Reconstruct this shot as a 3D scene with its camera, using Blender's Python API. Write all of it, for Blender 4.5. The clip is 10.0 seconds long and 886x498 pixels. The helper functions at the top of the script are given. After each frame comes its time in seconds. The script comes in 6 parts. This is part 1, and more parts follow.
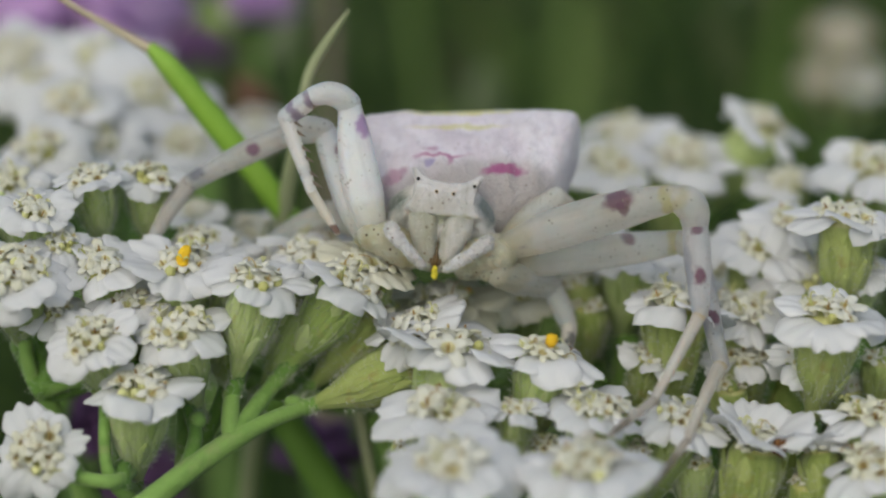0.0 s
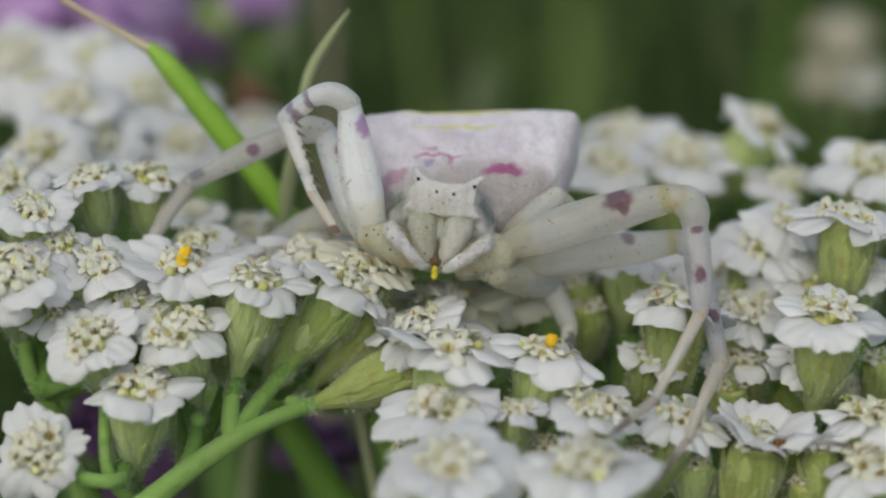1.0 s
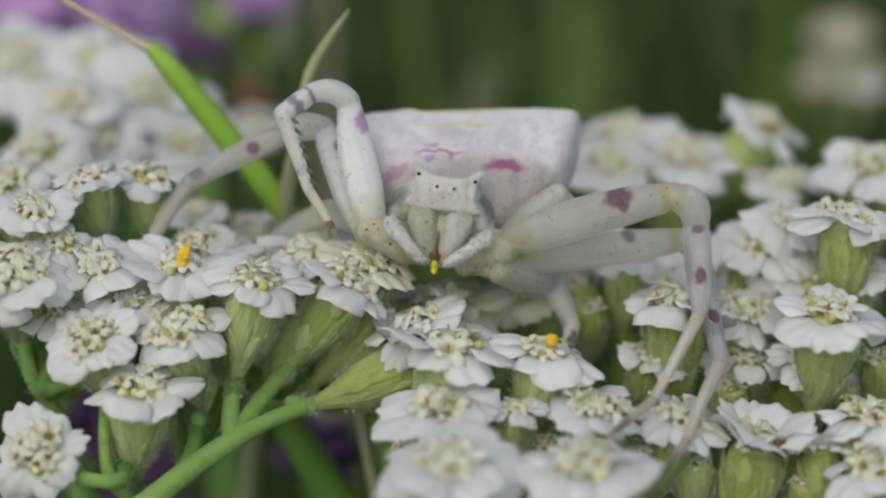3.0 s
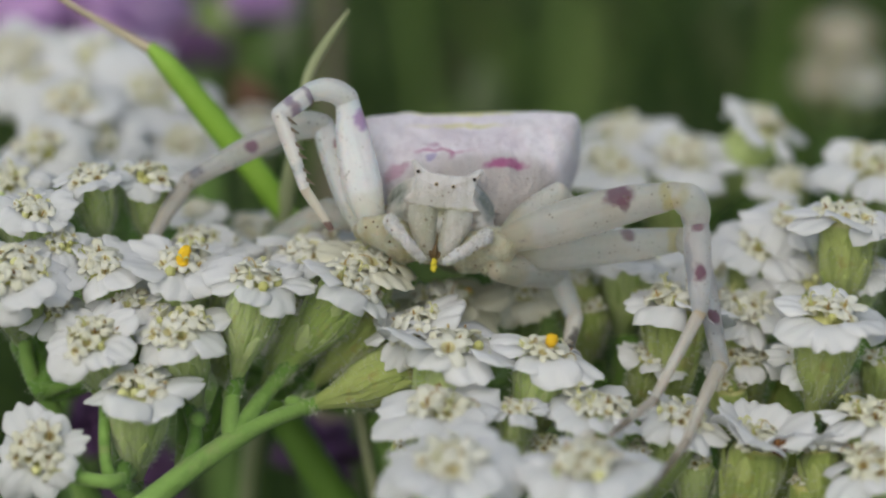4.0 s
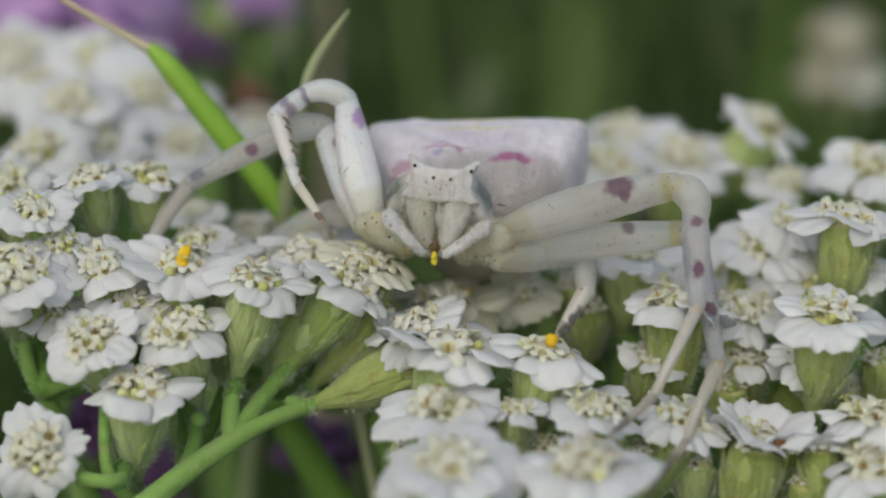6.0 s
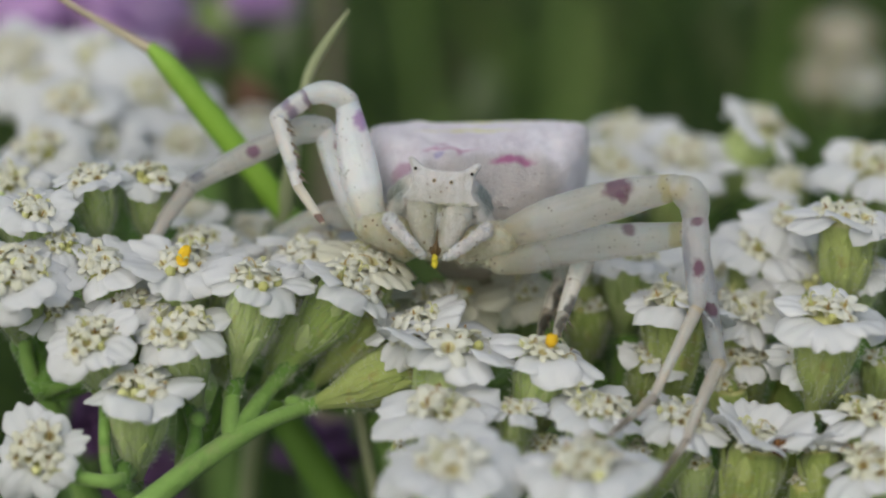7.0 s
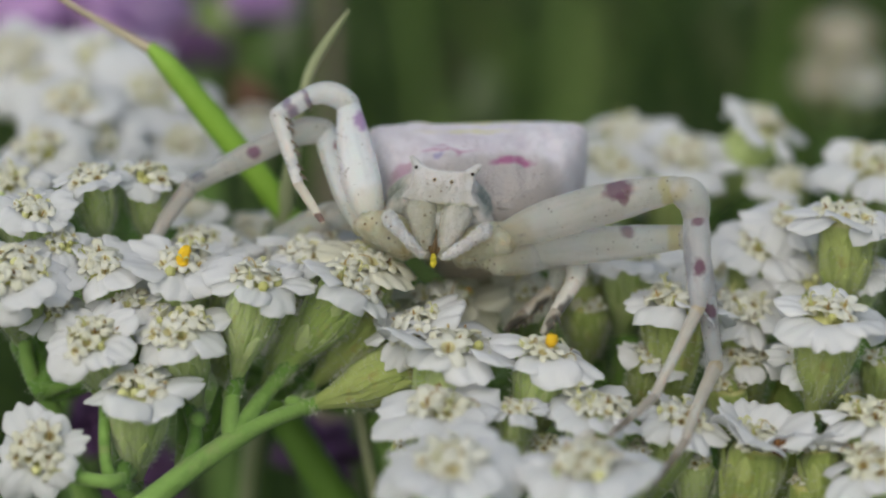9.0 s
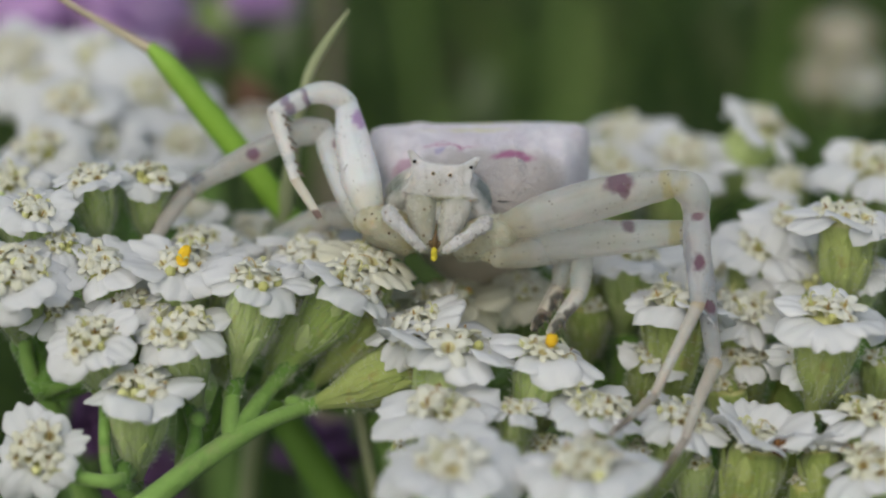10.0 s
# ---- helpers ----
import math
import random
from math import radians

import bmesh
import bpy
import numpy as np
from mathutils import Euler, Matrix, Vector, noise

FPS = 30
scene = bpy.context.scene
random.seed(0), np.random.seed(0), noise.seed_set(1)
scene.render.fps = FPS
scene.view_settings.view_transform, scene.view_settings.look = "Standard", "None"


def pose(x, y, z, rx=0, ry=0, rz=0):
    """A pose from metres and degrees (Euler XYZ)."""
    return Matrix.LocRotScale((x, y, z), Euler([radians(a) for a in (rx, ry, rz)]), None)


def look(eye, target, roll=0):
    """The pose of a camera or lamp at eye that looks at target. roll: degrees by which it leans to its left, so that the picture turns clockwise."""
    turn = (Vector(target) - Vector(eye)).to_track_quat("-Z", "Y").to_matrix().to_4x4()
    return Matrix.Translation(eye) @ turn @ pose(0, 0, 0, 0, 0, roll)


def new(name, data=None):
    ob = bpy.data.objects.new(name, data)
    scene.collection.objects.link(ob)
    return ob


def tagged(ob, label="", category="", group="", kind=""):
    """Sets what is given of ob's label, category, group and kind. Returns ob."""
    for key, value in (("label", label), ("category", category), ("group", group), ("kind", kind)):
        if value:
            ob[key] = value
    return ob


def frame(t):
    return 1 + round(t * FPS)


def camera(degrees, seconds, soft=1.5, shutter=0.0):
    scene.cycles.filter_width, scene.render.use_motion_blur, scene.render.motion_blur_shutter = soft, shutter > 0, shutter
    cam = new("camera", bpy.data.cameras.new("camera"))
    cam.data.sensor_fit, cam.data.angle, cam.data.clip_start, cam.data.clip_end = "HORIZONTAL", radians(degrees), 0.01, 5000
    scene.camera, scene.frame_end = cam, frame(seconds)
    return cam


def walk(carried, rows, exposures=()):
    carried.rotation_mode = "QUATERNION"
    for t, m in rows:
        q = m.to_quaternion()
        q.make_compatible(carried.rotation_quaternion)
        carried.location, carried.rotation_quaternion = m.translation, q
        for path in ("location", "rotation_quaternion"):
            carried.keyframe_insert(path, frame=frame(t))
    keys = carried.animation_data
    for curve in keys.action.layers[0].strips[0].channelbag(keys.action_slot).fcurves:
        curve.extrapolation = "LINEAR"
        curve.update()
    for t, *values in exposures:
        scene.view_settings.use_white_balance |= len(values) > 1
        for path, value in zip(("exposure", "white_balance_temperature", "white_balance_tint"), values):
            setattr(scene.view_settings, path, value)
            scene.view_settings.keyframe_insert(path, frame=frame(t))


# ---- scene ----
# The stage is laid out in millimetres; MM turns them into metres.
MM = 0.001
cam = camera(24.0, 10.0, soft=2.15)
cam.data.dof.use_dof = True
cam.data.dof.focus_distance = 0.1025
cam.data.dof.aperture_fstop = 18.0
EYE = (0.0, -0.09632, 0.38506)
TARGET = (0.0, 0.0, 0.35)
walk(cam, [(0.0, look(EYE, TARGET)), (10.0, look(EYE, TARGET))], [(0.0, -0.45, 6520, 2), (10.0, -0.45, 6520, 2)])

# ---- light: a bright overcast sky ----
world = bpy.data.worlds.new("overcast_sky")
scene.world = world
world.use_nodes = True
wn = world.node_tree.nodes
sky = wn.new("ShaderNodeTexSky")
sky.sky_type = "NISHITA"
sky.sun_disc = False
sky.sun_elevation = radians(47)
sky.sun_rotation = radians(201)
sky.dust_density = 4.0
wn["Background"].inputs["Strength"].default_value = 0.15
world.node_tree.links.new(sky.outputs["Color"], wn["Background"].inputs["Color"])
sun_data = bpy.data.lights.new("sun", "SUN")
sun_data.energy = 1.25
sun_data.angle = radians(90)
sun_data.color = (1.0, 0.98, 0.95)
sun = new("sun", sun_data)
sun.matrix_basis = look((-0.33, -0.86, 1.35), (0, 0, 0.35))


# ---- materials ----
def nodes_of(name):
    m = bpy.data.materials.new(name)
    m.use_nodes = True
    nt = m.node_tree
    bsdf = nt.nodes["Principled BSDF"]
    return m, nt, bsdf


def noise_node(nt, scale, detail=3.0, vec=None, rough=0.55):
    n = nt.nodes.new("ShaderNodeTexNoise")
    n.inputs["Scale"].default_value = scale
    n.inputs["Detail"].default_value = detail
    n.inputs["Roughness"].default_value = rough
    if vec is not None:
        nt.links.new(vec, n.inputs["Vector"])
    return n.outputs["Fac"]


def ramp(nt, fac, a, b, lo=0.0, hi=1.0):
    n = nt.nodes.new("ShaderNodeMapRange")
    n.interpolation_type = "SMOOTHSTEP"
    nt.links.new(fac, n.inputs["Value"])
    for key, v in (("From Min", a), ("From Max", b), ("To Min", lo), ("To Max", hi)):
        n.inputs[key].default_value = v
    return n.outputs["Result"]


def blend(nt, fac, a, b):
    n = nt.nodes.new("ShaderNodeMix")
    n.data_type = "RGBA"
    for sock, v in ((n.inputs[0], fac), (n.inputs[6], a), (n.inputs[7], b)):
        if isinstance(v, tuple):
            sock.default_value = (*v, 1.0)
        elif isinstance(v, (int, float)):
            sock.default_value = v
        else:
            nt.links.new(v, sock)
    return n.outputs[2]


def maths(nt, op, a, b=0.0):
    n = nt.nodes.new("ShaderNodeMath")
    n.operation = op
    for sock, v in zip(n.inputs, (a, b)):
        if isinstance(v, (int, float)):
            sock.default_value = v
        else:
            nt.links.new(v, sock)
    return n.outputs[0]


def bump(nt, bsdf, height, distance, strength=0.6):
    b = nt.nodes.new("ShaderNodeBump")
    b.inputs["Strength"].default_value = strength
    b.inputs["Distance"].default_value = distance
    nt.links.new(height, b.inputs["Height"])
    nt.links.new(b.outputs["Normal"], bsdf.inputs["Normal"])


def own_coords(nt):
    return nt.nodes.new("ShaderNodeTexCoord").outputs["Object"]


def see_through(nt, bsdf, colour, share):
    """Mixes in light that passes through a thin leaf or petal."""
    tr = nt.nodes.new("ShaderNodeBsdfTranslucent")
    if isinstance(colour, tuple):
        tr.inputs["Color"].default_value = (*colour, 1.0)
    else:
        nt.links.new(colour, tr.inputs["Color"])
    mix = nt.nodes.new("ShaderNodeMixShader")
    mix.inputs[0].default_value = share
    nt.links.new(bsdf.outputs[0], mix.inputs[1])
    nt.links.new(tr.outputs[0], mix.inputs[2])
    nt.links.new(mix.outputs[0], nt.nodes["Material Output"].inputs["Surface"])


def plant_material(name, pale, deep, scale, rough=0.6, relief=0.00004, through_share=0.0, streak=False, random_mix=0.5, sheen=0.0, stain=None):
    """Mottled plant tissue: two colours mixed by broad and fine noise and from piece to piece."""
    m, nt, bsdf = nodes_of(name)
    co = own_coords(nt)
    if streak:
        mp = nt.nodes.new("ShaderNodeMapping")
        mp.inputs["Scale"].default_value = (1.0, 0.12, 1.0) if streak == "y" else (1.0, 1.0, 0.12)
        nt.links.new(co, mp.inputs["Vector"])
        co = mp.outputs["Vector"]
    broad = noise_node(nt, scale, 3.0, co)
    fine = noise_node(nt, scale * 7, 2.0, co)
    info = nt.nodes.new("ShaderNodeObjectInfo")
    f = maths(nt, "ADD", maths(nt, "MULTIPLY", broad, 0.75), maths(nt, "MULTIPLY", fine, 0.35))
    f = maths(nt, "ADD", f, maths(nt, "MULTIPLY", maths(nt, "SUBTRACT", info.outputs["Random"], 0.5), random_mix))
    col = blend(nt, ramp(nt, f, 0.3, 0.8), pale, deep)
    if stain:
        spots = noise_node(nt, scale * 1.7, 4.0, own_coords(nt), 0.65)
        col = blend(nt, ramp(nt, spots, 0.54, 0.72, 0.0, 0.8), col, stain)
    nt.links.new(col, bsdf.inputs["Base Color"])
    bsdf.inputs["Roughness"].default_value = rough
    bsdf.inputs["Specular IOR Level"].default_value = 0.3
    bsdf.inputs["Sheen Weight"].default_value = sheen
    bump(nt, bsdf, maths(nt, "ADD", fine, broad), relief)
    if through_share:
        see_through(nt, bsdf, col, through_share)
    return m


def spider_skin(name, base, warm, marks=(), speckle=0.0, sss=0.35, relief=0.00003, warp=0.35, clear=0.0, glassy=0.0, depth=1.2, sheen=0.35, glow=0.0):
    """Translucent pale cuticle. marks: (centre, radii, colour, strength) in the part's own millimetres."""
    m, nt, bsdf = nodes_of(name)
    co = own_coords(nt)
    broad = noise_node(nt, 420.0, 3.0, co)
    fine = noise_node(nt, 3200.0, 4.0, co, 0.7)
    grain = noise_node(nt, 1500.0, 5.0, co, 0.7)
    col = blend(nt, ramp(nt, broad, 0.35, 0.75), base, warm)
    col = blend(nt, ramp(nt, grain, 0.5, 0.8, 0.0, 0.45), col, tuple(c * 0.72 for c in warm))
    mp = nt.nodes.new("ShaderNodeMapping")
    mp.inputs["Scale"].default_value = (1.0, 1.0, 0.12)
    nt.links.new(co, mp.inputs["Vector"])
    long_streak = noise_node(nt, 1600.0, 3.0, mp.outputs["Vector"])
    col = blend(nt, ramp(nt, long_streak, 0.45, 0.75, 0.0, 0.5), col, tuple(c * 0.8 for c in warm))
    if marks:
        wob = nt.nodes.new("ShaderNodeTexNoise")
        wob.inputs["Scale"].default_value = 1300.0
        wob.inputs["Detail"].default_value = 4.0
        nt.links.new(co, wob.inputs["Vector"])
        sub = nt.nodes.new("ShaderNodeVectorMath")
        sub.operation = "SUBTRACT"
        sub.inputs[1].default_value = (0.5, 0.5, 0.5)
        nt.links.new(wob.outputs["Color"], sub.inputs[0])
        amp = nt.nodes.new("ShaderNodeVectorMath")
        amp.operation = "SCALE"
        amp.inputs["Scale"].default_value = 2.6 * warp * MM
        nt.links.new(sub.outputs[0], amp.inputs[0])
        add = nt.nodes.new("ShaderNodeVectorMath")
        add.operation = "ADD"
        nt.links.new(co, add.inputs[0])
        nt.links.new(amp.outputs[0], add.inputs[1])
        for centre, radii, colour, strength in marks:
            off = nt.nodes.new("ShaderNodeVectorMath")
            off.operation = "SUBTRACT"
            off.inputs[1].default_value = [c * MM for c in centre]
            nt.links.new(add.outputs[0], off.inputs[0])
            div = nt.nodes.new("ShaderNodeVectorMath")
            div.operation = "DIVIDE"
            div.inputs[1].default_value = [r * MM for r in radii]
            nt.links.new(off.outputs[0], div.inputs[0])
            ln = nt.nodes.new("ShaderNodeVectorMath")
            ln.operation = "LENGTH"
            nt.links.new(div.outputs[0], ln.inputs[0])
            col = blend(nt, ramp(nt, ln.outputs["Value"], 1.15, 0.55, 0.0, strength), col, colour)
    if speckle:
        vor = nt.nodes.new("ShaderNodeTexVoronoi")
        vor.inputs["Scale"].default_value = 2400.0
        nt.links.new(co, vor.inputs["Vector"])
        gate = noise_node(nt, 700.0, 2.0, co)
        dots = maths(nt, "MULTIPLY", ramp(nt, vor.outputs["Distance"], 0.17 + 0.05 * speckle, 0.08 + 0.04 * speckle), ramp(nt, gate, 0.54 - 0.12 * speckle, 0.64 - 0.12 * speckle))
        col = blend(nt, maths(nt, "MULTIPLY", dots, speckle), col, (0.12, 0.06, 0.025))
    nt.links.new(col, bsdf.inputs["Base Color"])
    bsdf.inputs["Roughness"].default_value = 0.34
    bsdf.inputs["Specular IOR Level"].default_value = 0.5
    bsdf.inputs["Subsurface Weight"].default_value = sss
    bsdf.inputs["Sheen Weight"].default_value = sheen
    bsdf.inputs["Sheen Roughness"].default_value = 0.35
    bsdf.inputs["Subsurface Radius"].default_value = (1.0, 0.75, 0.6)
    bsdf.inputs["Subsurface Scale"].default_value = depth * MM
    micro = noise_node(nt, 11000.0, 2.0, co)
    bump(nt, bsdf, maths(nt, "ADD", maths(nt, "ADD", fine, maths(nt, "MULTIPLY", micro, 0.5)), maths(nt, "MULTIPLY", broad, 1.5)), relief)
    bsdf.inputs["Transmission Weight"].default_value = glassy
    bsdf.inputs["IOR"].default_value = 1.36
    surface = bsdf.outputs[0]
    if glow:
        tl = nt.nodes.new("ShaderNodeBsdfTranslucent")
        nt.links.new(col, tl.inputs["Color"])
        thin = nt.nodes.new("ShaderNodeMixShader")
        thin.inputs[0].default_value = glow
        nt.links.new(surface, thin.inputs[1])
        nt.links.new(tl.outputs[0], thin.inputs[2])
        surface = thin.outputs[0]
        nt.links.new(surface, nt.nodes["Material Output"].inputs["Surface"])
    if clear:
        tr = nt.nodes.new("ShaderNodeBsdfTransparent")
        mix = nt.nodes.new("ShaderNodeMixShader")
        mix.inputs[0].default_value = clear
        nt.links.new(surface, mix.inputs[1])
        nt.links.new(tr.outputs[0], mix.inputs[2])
        nt.links.new(mix.outputs[0], nt.nodes["Material Output"].inputs["Surface"])
    return m


M_PETAL = plant_material("white_petal", (0.93, 0.93, 0.945), (0.885, 0.887, 0.897), 500, 0.6, 0.00008, 0.55, "y", 0.3)
M_FLORET = plant_material("cream_floret", (0.92, 0.915, 0.86), (0.90, 0.89, 0.76), 700, 0.55, 0.00003, 0.5, stain=(0.88, 0.87, 0.62))
M_THROAT = plant_material("floret_throat", (0.82, 0.79, 0.50), (0.58, 0.50, 0.24), 900, 0.7, 0.00004, 0.3)
M_ANTHER = plant_material("brown_anther", (0.55, 0.42, 0.16), (0.26, 0.15, 0.06), 2500, 0.6, 0.00003)
M_RECEPT = plant_material("floret_bed", (0.66, 0.66, 0.32), (0.46, 0.46, 0.16), 1500, 0.7, 0.00008)
M_POLLEN = plant_material("yellow_pollen", (0.85, 0.55, 0.03), (0.7, 0.38, 0.01), 2500, 0.7, 0.00008)
M_BRACT = plant_material("green_bract", (0.74, 0.84, 0.40), (0.46, 0.60, 0.18), 520, 0.8, 0.0004, 0.45, "z", 0.5, 0.5, stain=(0.56, 0.53, 0.20))
M_BRACT_RIM = plant_material("pale_bract_rim", (0.76, 0.85, 0.44), (0.52, 0.64, 0.21), 500, 0.8, 0.0002, 0.45, "z", 0.5, 0.5)
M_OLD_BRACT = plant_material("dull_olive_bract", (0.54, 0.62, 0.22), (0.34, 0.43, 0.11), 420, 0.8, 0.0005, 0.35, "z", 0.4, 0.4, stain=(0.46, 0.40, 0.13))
M_OLIVE = plant_material("olive_stem", (0.40, 0.44, 0.13), (0.24, 0.33, 0.08), 420, 0.75, 0.0004, 0.2, "z", stain=(0.50, 0.48, 0.18))
M_STEM = plant_material("downy_stem", (0.24, 0.40, 0.10), (0.13, 0.26, 0.045), 300, 0.75, 0.0002, 0.12, sheen=0.2, stain=(0.28, 0.36, 0.13))
M_GRASS = plant_material("grass_sheath", (0.50, 0.72, 0.16), (0.34, 0.58, 0.08), 250, 0.4, 0.00005, 0.3)
M_STRAW = plant_material("dry_straw", (0.55, 0.47, 0.33), (0.40, 0.33, 0.20), 400, 0.6, 0.00004)
M_PALE_BLADE = plant_material("pale_blade", (0.48, 0.50, 0.32), (0.36, 0.40, 0.22), 300, 0.55, 0.00004, 0.2)
M_PURPLE = plant_material("purple_petal", (0.92, 0.72, 0.97), (0.80, 0.58, 0.90), 300, 0.6, 0.00004, 0.5, "y")
# Purple petals with the shade behind the stems put into the colour.
M_SHADED_PURPLE = plant_material("shaded_purple_petal", (0.20, 0.11, 0.24), (0.12, 0.06, 0.15), 300, 0.7, 0.00004)
M_HERB = plant_material("herb_stem", (0.045, 0.085, 0.022), (0.025, 0.05, 0.012), 350, 0.65, 0.00008)
M_FRESH = plant_material("fresh_herb", (0.24, 0.42, 0.08), (0.13, 0.28, 0.05), 350, 0.6, 0.00008, 0.2, "z")
M_RUST = plant_material("rust_brown_leaf", (0.15, 0.085, 0.05), (0.10, 0.055, 0.035), 350, 0.7, 0.00008)
M_WITHER = plant_material("withered_brown", (0.22, 0.10, 0.03), (0.10, 0.045, 0.02), 1500, 0.7, 0.0001)
M_DRY = plant_material("dry_brown_stalk", (0.26, 0.22, 0.17), (0.18, 0.15, 0.11), 350, 0.7, 0.00008)
M_BRIGHT_BLADE = plant_material("light_blade", (0.25, 0.36, 0.11), (0.15, 0.25, 0.06), 60, 0.6, 0.0002, 0.35)
M_LEAF = plant_material("far_leaf", (0.20, 0.25, 0.14), (0.15, 0.19, 0.10), 60, 0.6, 0.0002, 0.2)
M_DOWN = plant_material("white_down", (0.80, 0.82, 0.74), (0.70, 0.72, 0.60), 600, 0.7, 0.00001, 0.4)
# White petal copy; warm dim light under the spider is put into its colour.
M_WARM_LIT_PETAL = plant_material("warm_lit_petal", (0.925, 0.915, 0.84), (0.86, 0.845, 0.72), 500, 0.6, 0.00008, 0.58, "y", 0.4)
M_FADED = plant_material("faded_petal", (0.50, 0.45, 0.36), (0.38, 0.32, 0.22), 500, 0.65, 0.00005, 0.3, "y", 0.5)


# ---- building helpers ----
def finish(bm, name, scale=MM, smooth=True):
    """A mesh from a bmesh in millimetres."""
    bmesh.ops.scale(bm, vec=(scale, scale, scale), verts=bm.verts)
    me = bpy.data.meshes.new(name)
    bm.to_mesh(me)
    bm.free()
    if smooth:
        me.shade_smooth()
    return me


def give(me, *materials):
    for m in materials:
        me.materials.append(m)
    return me


def part(name, me, parent, m=None, label=""):
    """One mesh object under a thing or a part."""
    ob = new(name, me)
    ob.parent = parent
    if m is not None:
        ob.matrix_basis = m
    return tagged(ob, label)


def thing(name, m, label, category, group="", kind=""):
    ob = new(name)
    ob.empty_display_size = 0.002
    ob.matrix_basis = m
    return tagged(ob, label, category, group, kind)


def spline(points, steps):
    """Catmull-Rom through the points; the points may carry a radius as a fourth number."""
    p = [np.array(q, float) for q in points]
    p = [2 * p[0] - p[1]] + p + [2 * p[-1] - p[-2]]
    out = []
    for i in range(1, len(p) - 2):
        for k in range(steps):
            t = k / steps
            out.append(0.5 * (2 * p[i] + (p[i + 1] - p[i - 1]) * t + (2 * p[i - 1] - 5 * p[i] + 4 * p[i + 1] - p[i + 2]) * t * t
                              + (3 * p[i] - p[i - 1] - 3 * p[i + 1] + p[i + 2]) * t ** 3))
    out.append(p[-2])
    return out


def tube(bm, points, sides=12, steps=6, wobble=0.0, flat=1.0, close=True):
    """A round tube along points (x, y, z, radius), with rounded ends."""
    path = spline(points, steps)
    rings = []
    ref = Vector((0.31, 0.84, 0.44))
    for i, q in enumerate(path):
        a, b = path[max(i - 1, 0)], path[min(i + 1, len(path) - 1)]
        d = Vector(b[:3] - a[:3]).normalized()
        s = d.cross(ref).normalized()
        u = s.cross(d)
        r = max(q[3], 0.01)
        ring = []
        for k in range(sides):
            an = 2 * math.pi * k / sides
            w = 1 + wobble * noise.noise(Vector(q[:3]) * 1.3 + Vector((an, 0, 0)))
            ring.append(bm.verts.new(Vector(q[:3]) + (s * math.cos(an) + u * math.sin(an) * flat) * r * w))
        rings.append(ring)
        ref = u
    for r0, r1 in zip(rings, rings[1:]):
        for k in range(sides):
            bm.faces.new((r0[k], r0[(k + 1) % sides], r1[(k + 1) % sides], r1[k]))
    if close:
        for ring, q, out in ((rings[0], path[0], -1), (rings[-1], path[-1], 1)):
            a, b = (path[0], path[1]) if out < 0 else (path[-2], path[-1])
            o, d = Vector(q[:3]), Vector(b[:3] - a[:3]).normalized() * out
            last = ring
            for el in (0.5, 1.0):
                new_ring = [bm.verts.new(o + (v.co - o) * math.cos(el) + d * q[3] * 0.9 * math.sin(el)) for v in ring]
                for k in range(sides):
                    f = (last[k], last[(k + 1) % sides], new_ring[(k + 1) % sides], new_ring[k])
                    bm.faces.new(f if out > 0 else f[::-1])
                last = new_ring
            c = bm.verts.new(o + d * q[3] * 0.9)
            for k in range(sides):
                f = (last[k], last[(k + 1) % sides], c)
                bm.faces.new(f if out > 0 else f[::-1])
    return bm


def ball(bm, c, r, seg=16):
    """An ellipsoid at c with radii r."""
    r = (r, r, r) if isinstance(r, (int, float)) else r
    m = Matrix.Translation(c) @ Matrix.Diagonal((*r, 1))
    bmesh.ops.create_uvsphere(bm, u_segments=seg, v_segments=seg // 2, radius=1.0, matrix=m)
    return bm


def chain(bm, points, steps=5):
    """Balls strung closely along points (x, y, z, radius)."""
    for q in spline(points, steps):
        ball(bm, q[:3], float(q[3]), 12)
    return bm


def fused(bm, voxel, rounds, name):
    """Melts overlapping forms into one smooth skin and returns it as a mesh in metres."""
    me = bpy.data.meshes.new(name)
    bm.to_mesh(me)
    bm.free()
    tmp = new(name, me)
    re = tmp.modifiers.new("melt", "REMESH")
    re.mode, re.voxel_size = "VOXEL", voxel
    sm = tmp.modifiers.new("ease", "SMOOTH")
    sm.factor, sm.iterations = 0.5, rounds
    out = bpy.data.meshes.new_from_object(tmp.evaluated_get(bpy.context.evaluated_depsgraph_get()))
    out.transform(Matrix.Diagonal((MM, MM, MM, 1)))
    out.shade_smooth()
    out.name = name
    bpy.data.objects.remove(tmp)
    bpy.data.meshes.remove(me)
    return out


def mm(x, y, z):
    return Vector((x, y, z)) * MM


